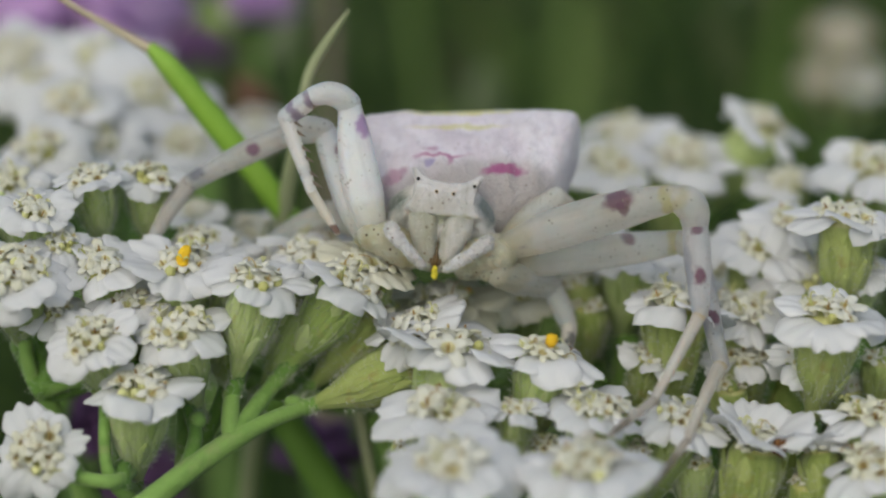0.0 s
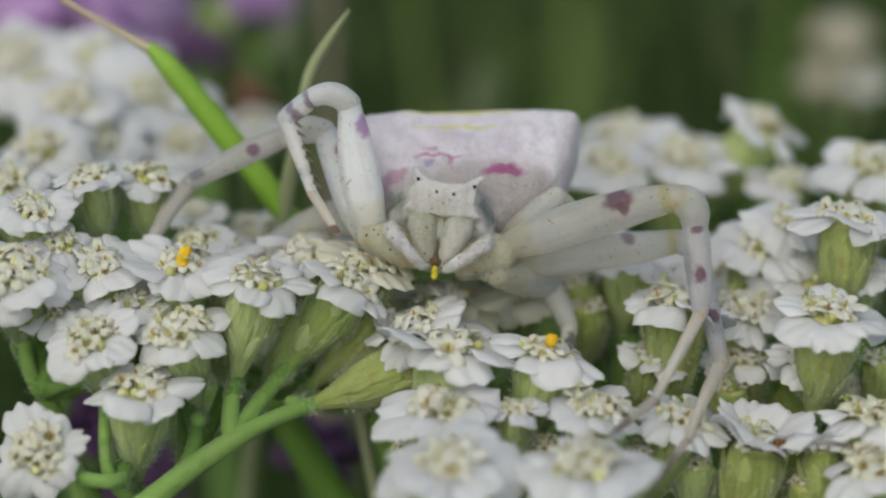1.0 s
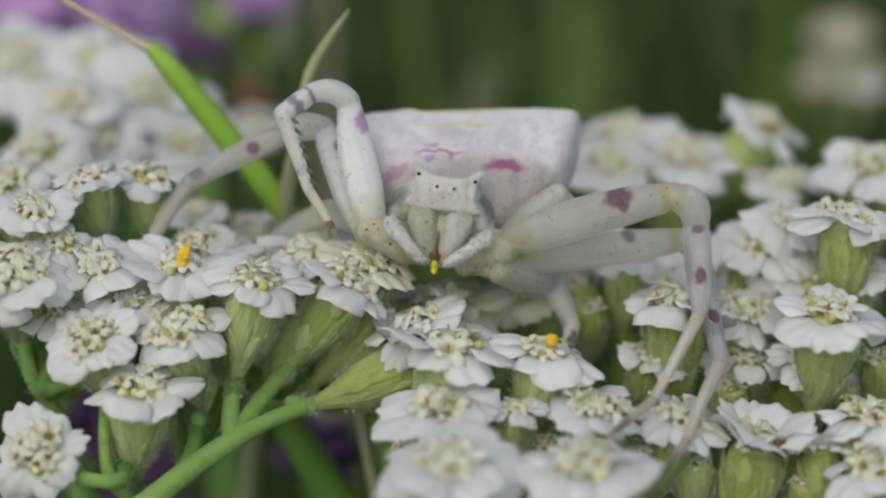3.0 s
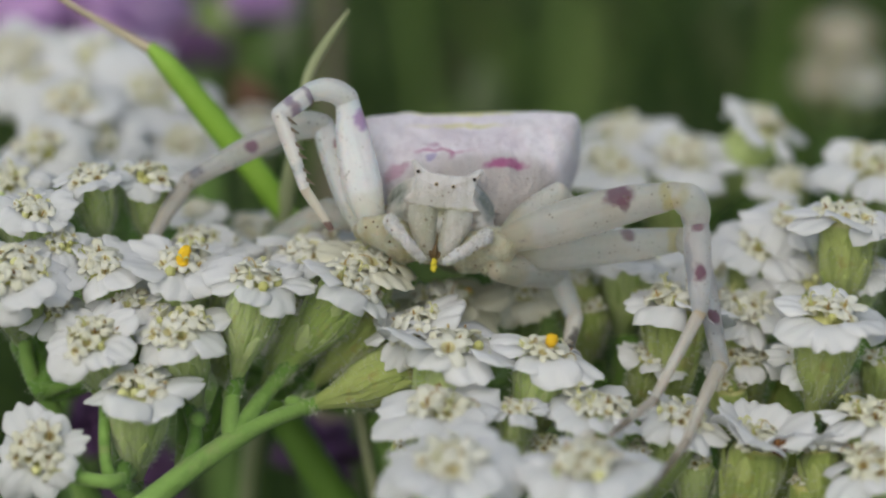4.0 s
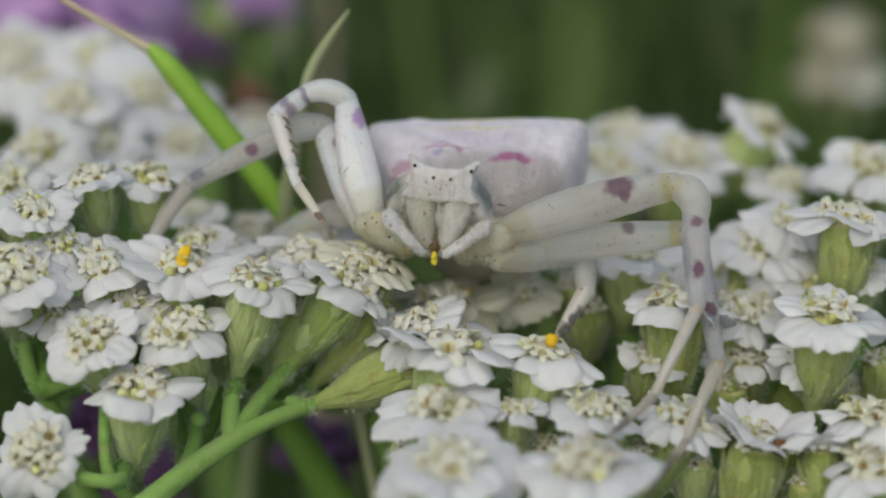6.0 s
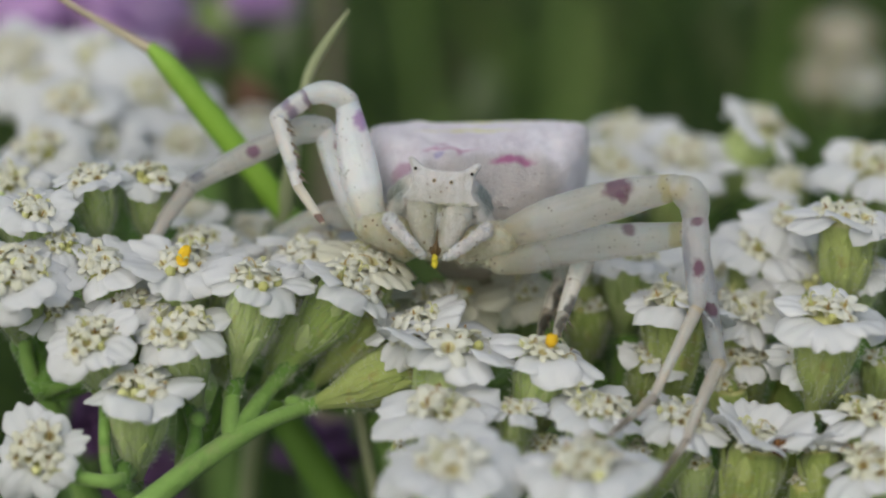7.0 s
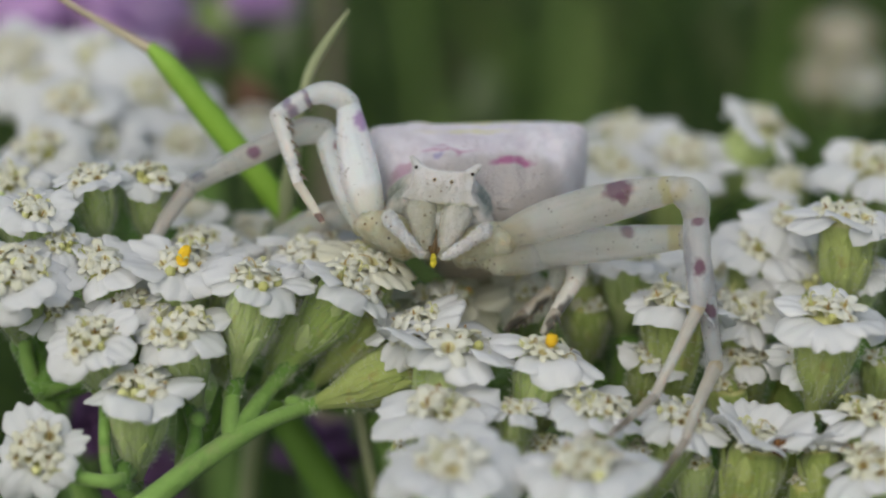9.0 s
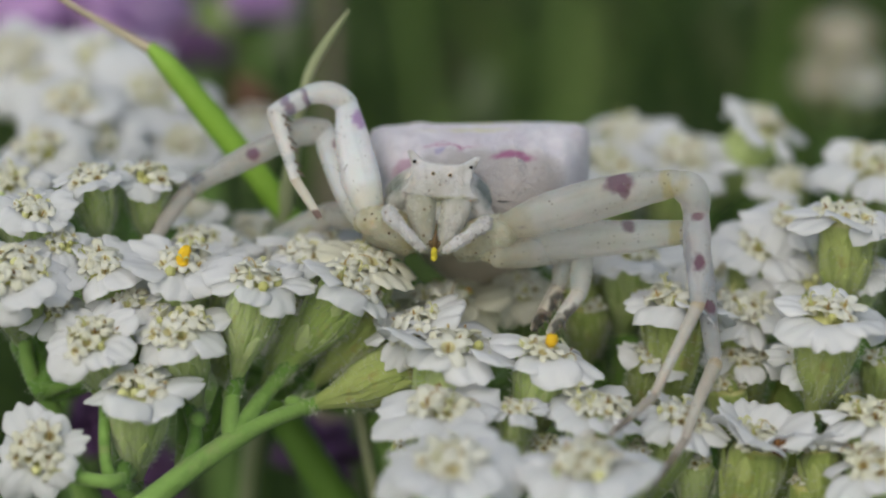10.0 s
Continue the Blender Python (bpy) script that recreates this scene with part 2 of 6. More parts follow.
def fuzz(parent, count, material, shortest, longest, thick=0.014):
    """Fine hairs standing on the skin of a part."""
    me = parent.data
    rng = random.Random(count + len(me.vertices))
    verts, faces = [], []
    for _ in range(count):
        v = me.vertices[rng.randrange(len(me.vertices))]
        p, n = v.co / MM, v.normal
        d = (n + Vector((rng.uniform(-1, 1), rng.uniform(-1, 1), rng.uniform(-1, 1))) * 0.6).normalized()
        s = d.orthogonal().normalized() * thick
        u = d.cross(s)
        tip = p + d * rng.uniform(shortest, longest)
        k = len(verts)
        verts += [tuple((p + s) * MM), tuple((p - s * 0.5 + u * 0.87) * MM), tuple((p - s * 0.5 - u * 0.87) * MM), tuple(tip * MM)]
        faces += [(k, k + 1, k + 3), (k + 1, k + 2, k + 3), (k + 2, k, k + 3)]
    hairs = bpy.data.meshes.new("hairs")
    hairs.from_pydata(verts, [], faces)
    ob = part("hairs", give(hairs, material), parent)
    ob["kind"] = "stuff"


# ---- ground and meadow ----
def ground():
    m, nt, bsdf = nodes_of("meadow_ground")
    co = own_coords(nt)
    col = blend(nt, ramp(nt, noise_node(nt, 9.0, 5.0, co), 0.35, 0.7), (0.035, 0.06, 0.015), (0.07, 0.05, 0.03))
    col = blend(nt, ramp(nt, noise_node(nt, 90.0, 4.0, co), 0.45, 0.7), col, (0.05, 0.09, 0.02))
    nt.links.new(col, bsdf.inputs["Base Color"])
    bsdf.inputs["Roughness"].default_value = 0.9
    bump(nt, bsdf, noise_node(nt, 60.0, 5.0, co), 0.02)
    rng = random.Random(3)
    bm = bmesh.new()
    xs = [-400, -60, -15, -6, -3] + [i * 0.25 for i in range(-8, 9)] + [3, 6, 15, 60, 400]
    ys = [-400, -60, -15, -6, -3] + [i * 0.25 for i in range(-8, 17)] + [6, 10, 20, 60, 400]
    grid = [[bm.verts.new((x, y, rng.uniform(-0.012, 0.0) if abs(x) < 3 and abs(y) < 5 else 0.0)) for x in xs] for y in ys]
    for a, b in zip(grid, grid[1:]):
        for k in range(len(xs) - 1):
            bm.faces.new((a[k], a[k + 1], b[k + 1], b[k]))
    tagged(new("ground", give(finish(bm, "ground", 1.0), m)), "dark earth and low green growth under the meadow", "ground", kind="structure")


def meadow_grass():
    """Blades of the meadow behind the flowers, far out of focus."""
    m, nt, bsdf = nodes_of("meadow_blade")
    geo = nt.nodes.new("ShaderNodeNewGeometry")
    rp = geo.outputs["Random Per Island"]
    col = blend(nt, ramp(nt, rp, 0.2, 0.9), (0.028, 0.065, 0.012), (0.10, 0.165, 0.035))
    col = blend(nt, ramp(nt, rp, 0.93, 0.95), col, (0.20, 0.19, 0.09))
    nt.links.new(col, bsdf.inputs["Base Color"])
    bsdf.inputs["Roughness"].default_value = 0.55
    see_through(nt, bsdf, col, 0.25)
    rng = random.Random(11)
    verts, faces = [], []
    for _ in range(30000):
        r, around = 0.17 + 2.6 * rng.random() ** 1.7, rng.uniform(0, math.tau)
        x, y = r * math.cos(around), r * math.sin(around)
        if abs(x) < 0.09 and -0.5 < y < 0.17:
            continue
        h = rng.uniform(0.12, 0.30) + 0.03 * r
        if r < 0.35:
            h = min(h, 0.335 - 0.25 * r)
        w = rng.uniform(0.0012, 0.0035)
        turn, bend = rng.uniform(0, math.tau), rng.uniform(0.01, 0.12)
        lean = rng.uniform(0, math.tau)
        sx, sy = math.cos(turn) * w, math.sin(turn) * w
        base = len(verts)
        n = 4
        for k in range(n + 1):
            u = k / n
            ox, oy = math.cos(lean) * bend * u * u, math.sin(lean) * bend * u * u
            ww = 1 - u ** 2 * 0.95
            verts += [(x + ox - sx * ww, y + oy - sy * ww, h * u), (x + ox + sx * ww, y + oy + sy * ww, h * u)]
        for k in range(n):
            a = base + 2 * k
            faces.append((a, a + 1, a + 3, a + 2))
    me = bpy.data.meshes.new("meadow_grass")
    me.from_pydata(verts, [], faces)
    me.materials.append(m)
    tagged(new("meadow_grass", me), "dense dark green grass blades of the meadow", "grass", kind="stuff")


# ---- yarrow flower heads ----
def petal_mesh(seed):
    """A broad, soft white ray floret: rounded, with a shallowly lobed tip and faint folds, with real thickness."""
    rng = random.Random(seed)
    length, width = rng.uniform(1.9, 2.45), rng.uniform(1.9, 2.75)
    droop, arch = rng.uniform(-0.05, 0.5), rng.uniform(0.08, 0.32)
    curl_l, curl_r = rng.uniform(-0.1, 0.45), rng.uniform(-0.1, 0.45)
    notch, skew, twist = rng.uniform(0.03, 0.17), rng.uniform(-0.14, 0.14), rng.uniform(-0.2, 0.2)
    mid, fold = (0.0 if seed % 3 == 1 else rng.uniform(0.28, 0.42)), rng.uniform(0.02, 0.09)
    nu, nv = 9, 16
    bm = bmesh.new()
    sheets = []
    for side in (1, -1):
        sheet = []
        for i in range(nu + 1):
            u = i / nu
            row = []
            for j in range(nv + 1):
                v = 2 * j / nv - 1
                groove = math.exp(-((abs(v) - mid) / 0.2) ** 2)
                tip = 1 - 0.42 * abs(v) ** 2.6 - notch * groove + 0.07 * noise.noise(Vector((v * 3.0, seed * 1.7, 0.5)))
                w = 0.34 + 0.66 * math.sin(min(u * 1.25, 1) * math.pi / 2) ** 1.1
                y = length * u * (tip if u > 0.3 else 1 - (1 - tip) * u / 0.3)
                x = v * width / 2 * w + skew * u * u * 2
                z = arch * math.sin(math.pi * u) - droop * u * u + twist * v * u - (curl_l if v < 0 else curl_r) * abs(v) ** 2.5 * u
                z += -fold * groove * math.sin(math.pi * min(u * 0.8, 1)) + (0.13 * u + 0.05 * u ** 4 * abs(v)) * noise.noise(Vector((x * 1.5, y * 1.5, seed * 3.1)))
                t = 0.042 * (1 - 0.7 * max(u ** 5, abs(v) ** 6))
                row.append(bm.verts.new((x, y, z + side * t)))
            sheet.append(row)
        sheets.append(sheet)
        for a, b in zip(sheet, sheet[1:]):
            for j in range(nv):
                q = (a[j], a[j + 1], b[j + 1], b[j])
                bm.faces.new(q if side > 0 else q[::-1])
    top, low = sheets
    rim = ([(i, 0) for i in range(nu)] + [(nu, j) for j in range(nv)] + [(i, nv) for i in range(nu, 0, -1)] + [(0, j) for j in range(nv, 0, -1)])
    for (i, j), (k, l) in zip(rim, rim[1:] + rim[:1]):
        bm.faces.new((top[i][j], low[i][j], low[k][l], top[k][l]))
    bmesh.ops.recalc_face_normals(bm, faces=bm.faces)
    return give(finish(bm, "petal"), M_PETAL)


def floret_mesh(seed):
    """A small tubular disc floret whose five rounded lobes roll outwards, or a closed bud, round a brownish anther tube."""
    rng = random.Random(100 + seed)
    bm = bmesh.new()
    n = 30
    is_bud = seed % 6 == 5
    prof = ([(0.14, 0.0), (0.18, 0.26), (0.26, 0.46), (0.28, 0.62), (0.22, 0.78), (0.10, 0.86)] if is_bud else
            [(0.16, 0.0), (0.20, 0.35), (0.28, 0.58), (0.46, 0.76), (0.70, 0.82), (0.94, 0.76), (0.95, 0.79), (0.72, 0.88), (0.48, 0.86), (0.30, 0.74), (0.21, 0.5), (0.14, 0.25)])
    rings = []
    swell = [rng.uniform(0.75, 1.15) for _ in range(5)]
    curl = [rng.uniform(-0.35, 0.35) for _ in range(5)]
    for i, (r, z) in enumerate(prof):
        ring = []
        for k in range(n):
            a = math.tau * k / n
            lobe, lift = 1.0, 0.0
            if is_bud:
                lobe = 1 + 0.10 * math.cos(5 * a) * (i > 1)
            elif 3 <= i <= 8:
                round_off = abs(math.sin(2.5 * a)) ** 0.7
                out = (r - 0.28) / 0.67
                lobe = 1 + out * (swell[k // 6] * (0.30 + 0.70 * round_off) - 1)
                lift = curl[k // 6] * out * round_off - 0.06 * out * (1 - round_off)
            ring.append(bm.verts.new((r * lobe * math.cos(a), r * lobe * math.sin(a), z * rng.uniform(0.985, 1.015) + lift)))
        rings.append(ring)
    for a, b in zip(rings, rings[1:]):
        for k in range(n):
            bm.faces.new((a[k], a[(k + 1) % n], b[(k + 1) % n], b[k]))
    bm.faces.new(rings[-1])
    bm.faces.ensure_lookup_table()
    if is_bud:
        for f in bm.faces:
            f.material_index = 2
    else:
        for f in bm.faces[9 * n:]:
            f.material_index = 3
    start = len(bm.faces)
    if not is_bud and seed % 4 != 1:
        h = rng.uniform(0.85, 1.15)
        tube(bm, [(0, 0, 0.45, 0.06), (0.02, 0.01, 0.72, 0.075), (0.05, 0.02, h, 0.045)], 6, 2)
    if seed % 4 == 2:
        for s in (-1, 1):
            tube(bm, [(0.04 * s, 0, 0.6, 0.04), (0.06 * s, 0.02, 1.1, 0.045), (0.22 * s, 0.05, 1.34, 0.042), (0.38 * s, 0.05, 1.2, 0.032)], 6, 3)
    if seed in (4, 9):
        tube(bm, [(0, 0, 0.6, 0.035), (0.2, 0.1, 1.1, 0.03), (0.55, 0.2, 1.2, 0.025), (0.85, 0.15, 1.0, 0.02)], 5, 3)
    bm.faces.ensure_lookup_table()
    for f in bm.faces[start:]:
        f.material_index = 2 if seed % 4 == 2 else 1
    return give(finish(bm, "disc_floret"), M_FLORET, M_ANTHER, M_RECEPT, M_THROAT)


def bract_mesh(seed):
    """One overlapping green bract of the cup: a soft, blunt scale with a raised keel and a thin pale rim."""
    rng = random.Random(300 + seed)
    length, width = rng.uniform(2.0, 2.8), rng.uniform(0.62, 0.95)
    lean, puff = rng.uniform(-0.12, 0.12), rng.uniform(0.10, 0.2)
    bm = bmesh.new()
    rows = []
    for i in range(8):
        u = i / 7
        w = width / 2 * (0.6 + 0.75 * u - 1.0 * u ** 4)
        row = []
        for j in range(7):
            v = j / 3 - 1
            row.append(bm.verts.new((v * w + lean * u * u, puff * (1 - v * v) * math.sin(math.pi * min(0.15 + u * 0.85, 1)) + 0.03 * (v == 0) + 0.03 * noise.noise(Vector((v * 2, u * 4, seed * 2.3))) - 0.04 * u,
                                     u * length * (1 - 0.10 * abs(v) ** 2))))
        rows.append(row)
    for a, b in zip(rows, rows[1:]):
        for j in range(6):
            f = bm.faces.new((a[j], b[j], b[j + 1], a[j + 1]))
            f.material_index = 1 if j in (0, 5) or a is rows[6] else 0
    lip = [(rows[7][j], rows[7][j + 1]) for j in range(6)] + [(rows[i + 1][0], rows[i][0]) for i in range(7)] + [(rows[i][6], rows[i + 1][6]) for i in range(7)]
    back = {}
    for a, b in lip:
        for v in (a, b):
            if v not in back:
                back[v] = bm.verts.new((v.co.x * 0.96, v.co.y - 0.04, v.co.z - 0.02))
        bm.faces.new((a, b, back[b], back[a])).material_index = 1
    bmesh.ops.recalc_face_normals(bm, faces=bm.faces)
    return give(finish(bm, "bract"), M_BRACT, M_BRACT_RIM)


def cup_mesh():
    """The green cup that carries the florets, running out into its stalk like a funnel."""
    prof = [(0.36, -5.4), (0.46, -4.9), (0.66, -4.2), (0.95, -3.4), (1.24, -2.5), (1.42, -1.4), (1.32, -0.3), (1.1, 0.08), (0.7, 0.28), (0.05, 0.36)]
    bm = bmesh.new()
    rings = []
    for r, z in prof:
        rings.append([bm.verts.new((r * (1 + 0.05 * math.cos(5 * a) + 0.05 * noise.noise(Vector((math.cos(a) * 2, math.sin(a) * 2, z)))) * math.cos(a), r * math.sin(a), z)) for a in [math.tau * k / 24 for k in range(24)]])
    for i, (a, b) in enumerate(zip(rings, rings[1:])):
        for k in range(24):
            f = bm.faces.new((a[k], a[(k + 1) % 24], b[(k + 1) % 24], b[k]))
            f.material_index = 1 if i >= 7 else 0
    bm.faces.new(rings[0][::-1])
    bm.faces.new(rings[-1])
    return give(finish(bm, "involucre"), M_BRACT, M_RECEPT)


PETALS = [petal_mesh(s) for s in range(16)]
FADED = [me.copy() for me in PETALS]
for me in FADED:
    me.materials[0] = M_FADED
WARM_LIT = [me.copy() for me in PETALS]
for me in WARM_LIT:
    me.materials[0] = M_WARM_LIT_PETAL
FLORETS = [floret_mesh(s) for s in range(12)]
BRACTS = [bract_mesh(s) for s in range(8)]
CUP = cup_mesh()
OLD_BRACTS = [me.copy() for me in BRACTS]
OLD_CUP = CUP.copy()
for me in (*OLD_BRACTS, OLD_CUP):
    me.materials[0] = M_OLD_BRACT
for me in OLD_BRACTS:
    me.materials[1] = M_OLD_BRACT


def down_mesh(spots, rng):
    """Fine white hairs, each a slender spike: spots are (place, direction) in mm."""
    verts, faces = [], []
    for p, n in spots:
        d = (n + Vector((rng.uniform(-1, 1), rng.uniform(-1, 1), rng.uniform(-1, 1))) * 0.7).normalized()
        s = d.orthogonal().normalized() * 0.014
        u = d.cross(s)
        tip = p + d * rng.uniform(0.18, 0.5)
        k = len(verts)
        verts += [tuple((p + s) * MM), tuple((p - s * 0.5 + u * 0.87) * MM), tuple((p - s * 0.5 - u * 0.87) * MM), tuple(tip * MM)]
        faces += [(k, k + 1, k + 3), (k + 1, k + 2, k + 3), (k + 2, k, k + 3)]
    me = bpy.data.meshes.new("down")
    me.from_pydata(verts, [], faces)
    return me


def flower_head(x, y, z, toward, right, width, petals, seed, foot, label="white yarrow flower head with cream florets and green bracts", droop=0.0, downy=False, petal_set=None, old=False):
    """One head: its disc at (x, y, z) mm, leaning toward the south and to the east, on a stalk that starts at foot."""
    rng = random.Random(seed * 7 + 1)
    size = width / 5.8
    turn = Matrix.Rotation(radians(toward), 4, "X") @ Matrix.Rotation(radians(right), 4, "Y") @ Matrix.Rotation(rng.uniform(0, math.tau), 4, "Z")
    m = Matrix.Translation(mm(x, y, z)) @ turn
    head = thing("yarrow_flower_head", m, label, "flower", "yarrow flower heads")
    grow = Matrix.Diagonal((size, size, size, 1))
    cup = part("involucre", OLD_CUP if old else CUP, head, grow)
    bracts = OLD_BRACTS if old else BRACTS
    rows = ((-4.3, 0.56, 6, 22), (-3.4, 0.88, 9, 15), (-2.4, 1.19, 12, 7))
    for row, (bz, br, n, out) in enumerate(rows if petals else rows[1:]):
        for k in range(n):
            a = math.tau * (k + 0.5 * (row % 2)) / n + rng.uniform(-0.12, 0.12)
            part("bract", bracts[rng.randrange(8)], cup, Matrix.Rotation(a - math.pi / 2, 4, "Z") @ Matrix.Translation(mm(0, br - (0.05 if petals else 0.10) + 0.12 * (lift := rng.uniform(-0.35, 0.4)), bz + lift))
                 @ Matrix.Rotation(radians(-out - rng.uniform(-3, 5)), 4, "X"))
    for k in range(0 if petals else 9):
        a = math.tau * k / 9 + rng.uniform(-0.15, 0.15)
        part("bract", bracts[rng.randrange(8)], cup, Matrix.Rotation(a - math.pi / 2, 4, "Z") @ Matrix.Translation(mm(0, 1.26, -1.5 + rng.uniform(-0.2, 0.2))) @ Matrix.Rotation(radians(rng.uniform(18, 30)), 4, "X"))
    for k in range(petals):
        a = math.tau * (k + rng.uniform(-0.16, 0.16)) / petals
        d = -rng.uniform(-20, 18) - droop
        s = rng.uniform(0.78, 1.12) * size
        part("petal", (petal_set or PETALS)[rng.randrange(16)], head, Matrix.Rotation(a, 4, "Z") @ Matrix.Translation(mm(0, 0.86 * size, (0.24 + 0.08 * (k % 2)) * size))
             @ Matrix.Rotation(radians(d), 4, "X") @ Matrix.Rotation(radians(rng.uniform(-20, 20)), 4, "Y") @ Matrix.Diagonal((s, s, s, 1)))
    n = (rng.choice((8, 9, 11)) if downy else 7) if petals else 7
    disc = rng.uniform(0.8, 1.08) if downy else rng.uniform(0.62, 0.8)
    for k in range(n):
        r = (1.05 * disc if petals else 0.8) * math.sqrt((k + 0.4) / n)
        a = k * 2.39996 + rng.uniform(-0.2, 0.2)
        s = rng.uniform(0.72, 1.02) * size * (1.0 if petals else 0.8)
        part("disc_floret", FLORETS[rng.randrange(12)], head, Matrix.Translation(mm(r * math.cos(a) * size, r * math.sin(a) * size, ((0.2 if petals else 0.0) - 0.22 * r * r + rng.uniform(-0.06, 0.14)) * size))
             @ Matrix.Rotation(a, 4, "Z") @ Matrix.Rotation(radians(34 * r), 4, "Y") @ Matrix.Rotation(rng.uniform(0, 6), 4, "Z") @ Matrix.Diagonal((s, s, s, 1)))
    base = m @ mm(0, 0, -5.2 * size) / MM
    drop = (m.to_3x3() @ Vector((0, 0, -1))).normalized()
    f = Vector(foot)
    reach = (f - base).length
    k1 = base + drop * min(reach * 0.3, 5.0)
    k2 = f.lerp(k1, 0.5) + Vector((0, 0, -0.1 * reach)) * 0.5
    bm = tube(bmesh.new(), [(*(base - drop * 0.5), 0.42 * size), (*(base + drop * 0.8), 0.42 * size), (*k1, 0.38), (*k2, 0.40), (*f, 0.46)], 12, 5, 0.25)
    part("stalk", give(finish(bm, "stalk"), M_STEM), head, m.inverted())
    if downy:
        spots = []
        for _ in range(420):
            a, zz = rng.uniform(0, math.tau), rng.uniform(-4.1, -0.6)
            r = float(np.interp(zz, (-4.9, -3.4, -2.4, -0.6), (0.48, 1.05, 1.4, 1.55)))
            n = Vector((math.cos(a), math.sin(a), 0.1))
            spots.append((Vector((r * n.x, r * n.y, zz)) * size, n))
        inv = m.inverted()
        for p, q in ((base, k1), (k1, k2), (k2, f)):
            for _ in range(90):
                n = Vector((rng.gauss(0, 1), rng.gauss(0, 1), rng.gauss(0, 1))).normalized()
                c = p.lerp(q, rng.random())
                spots.append((inv @ ((c + n * 0.36) * MM) / MM, inv.to_3x3() @ n))
        part("down", give(down_mesh(spots, rng), M_DOWN), head)["kind"] = "stuff"
    return head


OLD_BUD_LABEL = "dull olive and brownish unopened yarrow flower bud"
BUD_LABEL = "unopened green yarrow flower bud between the open heads"


def pollen_clump(x, y, z, r, lean, long):
    """A clump of bright yellow pollen left on a flower."""
    bm = bmesh.new()
    rng = random.Random(int(x * 10) + 5)
    for k in range(22):
        t = k / 21 - 0.5
        w = r * (1.0 - 1.1 * t * t)
        ball(bm, (t * long * math.sin(lean) + rng.uniform(-0.3, 0.3) * w, rng.uniform(-0.3, 0.3) * w, t * long * math.cos(lean) + rng.uniform(-0.2, 0.2) * w), w * rng.uniform(0.6, 0.85), 10)
    me = give(grained(fused(bm, 0.05, 4, "pollen_clump"), 0.03, 0.12), M_POLLEN)
    ob = new("pollen_clump", me)
    ob.matrix_basis = Matrix.Translation(mm(x, y, z))
    tagged(ob, "small clump of bright yellow pollen on a white flower", "pollen")


def plant(name, label, category, stalks):
    """A plant of one or more stalks: (part name, material, points (x, y, z, radius) in mm)."""
    o = Vector(stalks[0][2][-1][:3])
    ob = thing(name, Matrix.Translation(o * MM), label, category)
    for part_name, material, points in stalks:
        bm = tube(bmesh.new(), [(*(Vector(p[:3]) - o), p[3]) for p in points], 12, 8, 0.03 if material is M_GRASS else 0.06)
        stalk = part(part_name, give(finish(bm, part_name), material), ob)
        if material is M_STEM:
            fuzz(stalk, 1400, M_DOWN, 0.1, 0.34)


def purple_bloom(x, y, z, width, seed, material, label, name="purple_flower"):
    """A far purple flower: a crown of narrow strap petals over a green cup on a stalk to the ground."""
    rng = random.Random(seed)
    head = thing(name, Matrix.Translation(mm(x, y, z)), label, "flower", "purple flowers")
    r = width / 2
    for k in range(90):
        a, e = rng.uniform(0, math.tau), rng.uniform(-0.2, 1.35)
        d = Vector((math.cos(a) * math.cos(e), math.sin(a) * math.cos(e), math.sin(e)))
        s = r * rng.uniform(0.75, 1.05)
        p = [(*(d * s * 0.12), 0.06 * r), (*(d * s * 0.6), 0.24 * r), (*(d * s), 0.08 * r)]
        part("petal", give(finish(tube(bmesh.new(), p, 6, 3, 0.2, 0.35), "petal"), material), head)
    part("involucre", give(finish(tube(bmesh.new(), [(0, 0, -0.9 * r, 0.15 * r), (0, 0, -0.5 * r, 0.4 * r), (0, 0, 0, 0.3 * r)], 10, 4), "involucre"), M_STEM), head)
    part("stalk", give(finish(tube(bmesh.new(), [(0, 0, -0.85 * r, 1.0), (4, 3, -0.5 * z, 1.3), (6, 4, -z, 1.6)], 8, 6), "stalk"), M_STEM), head)


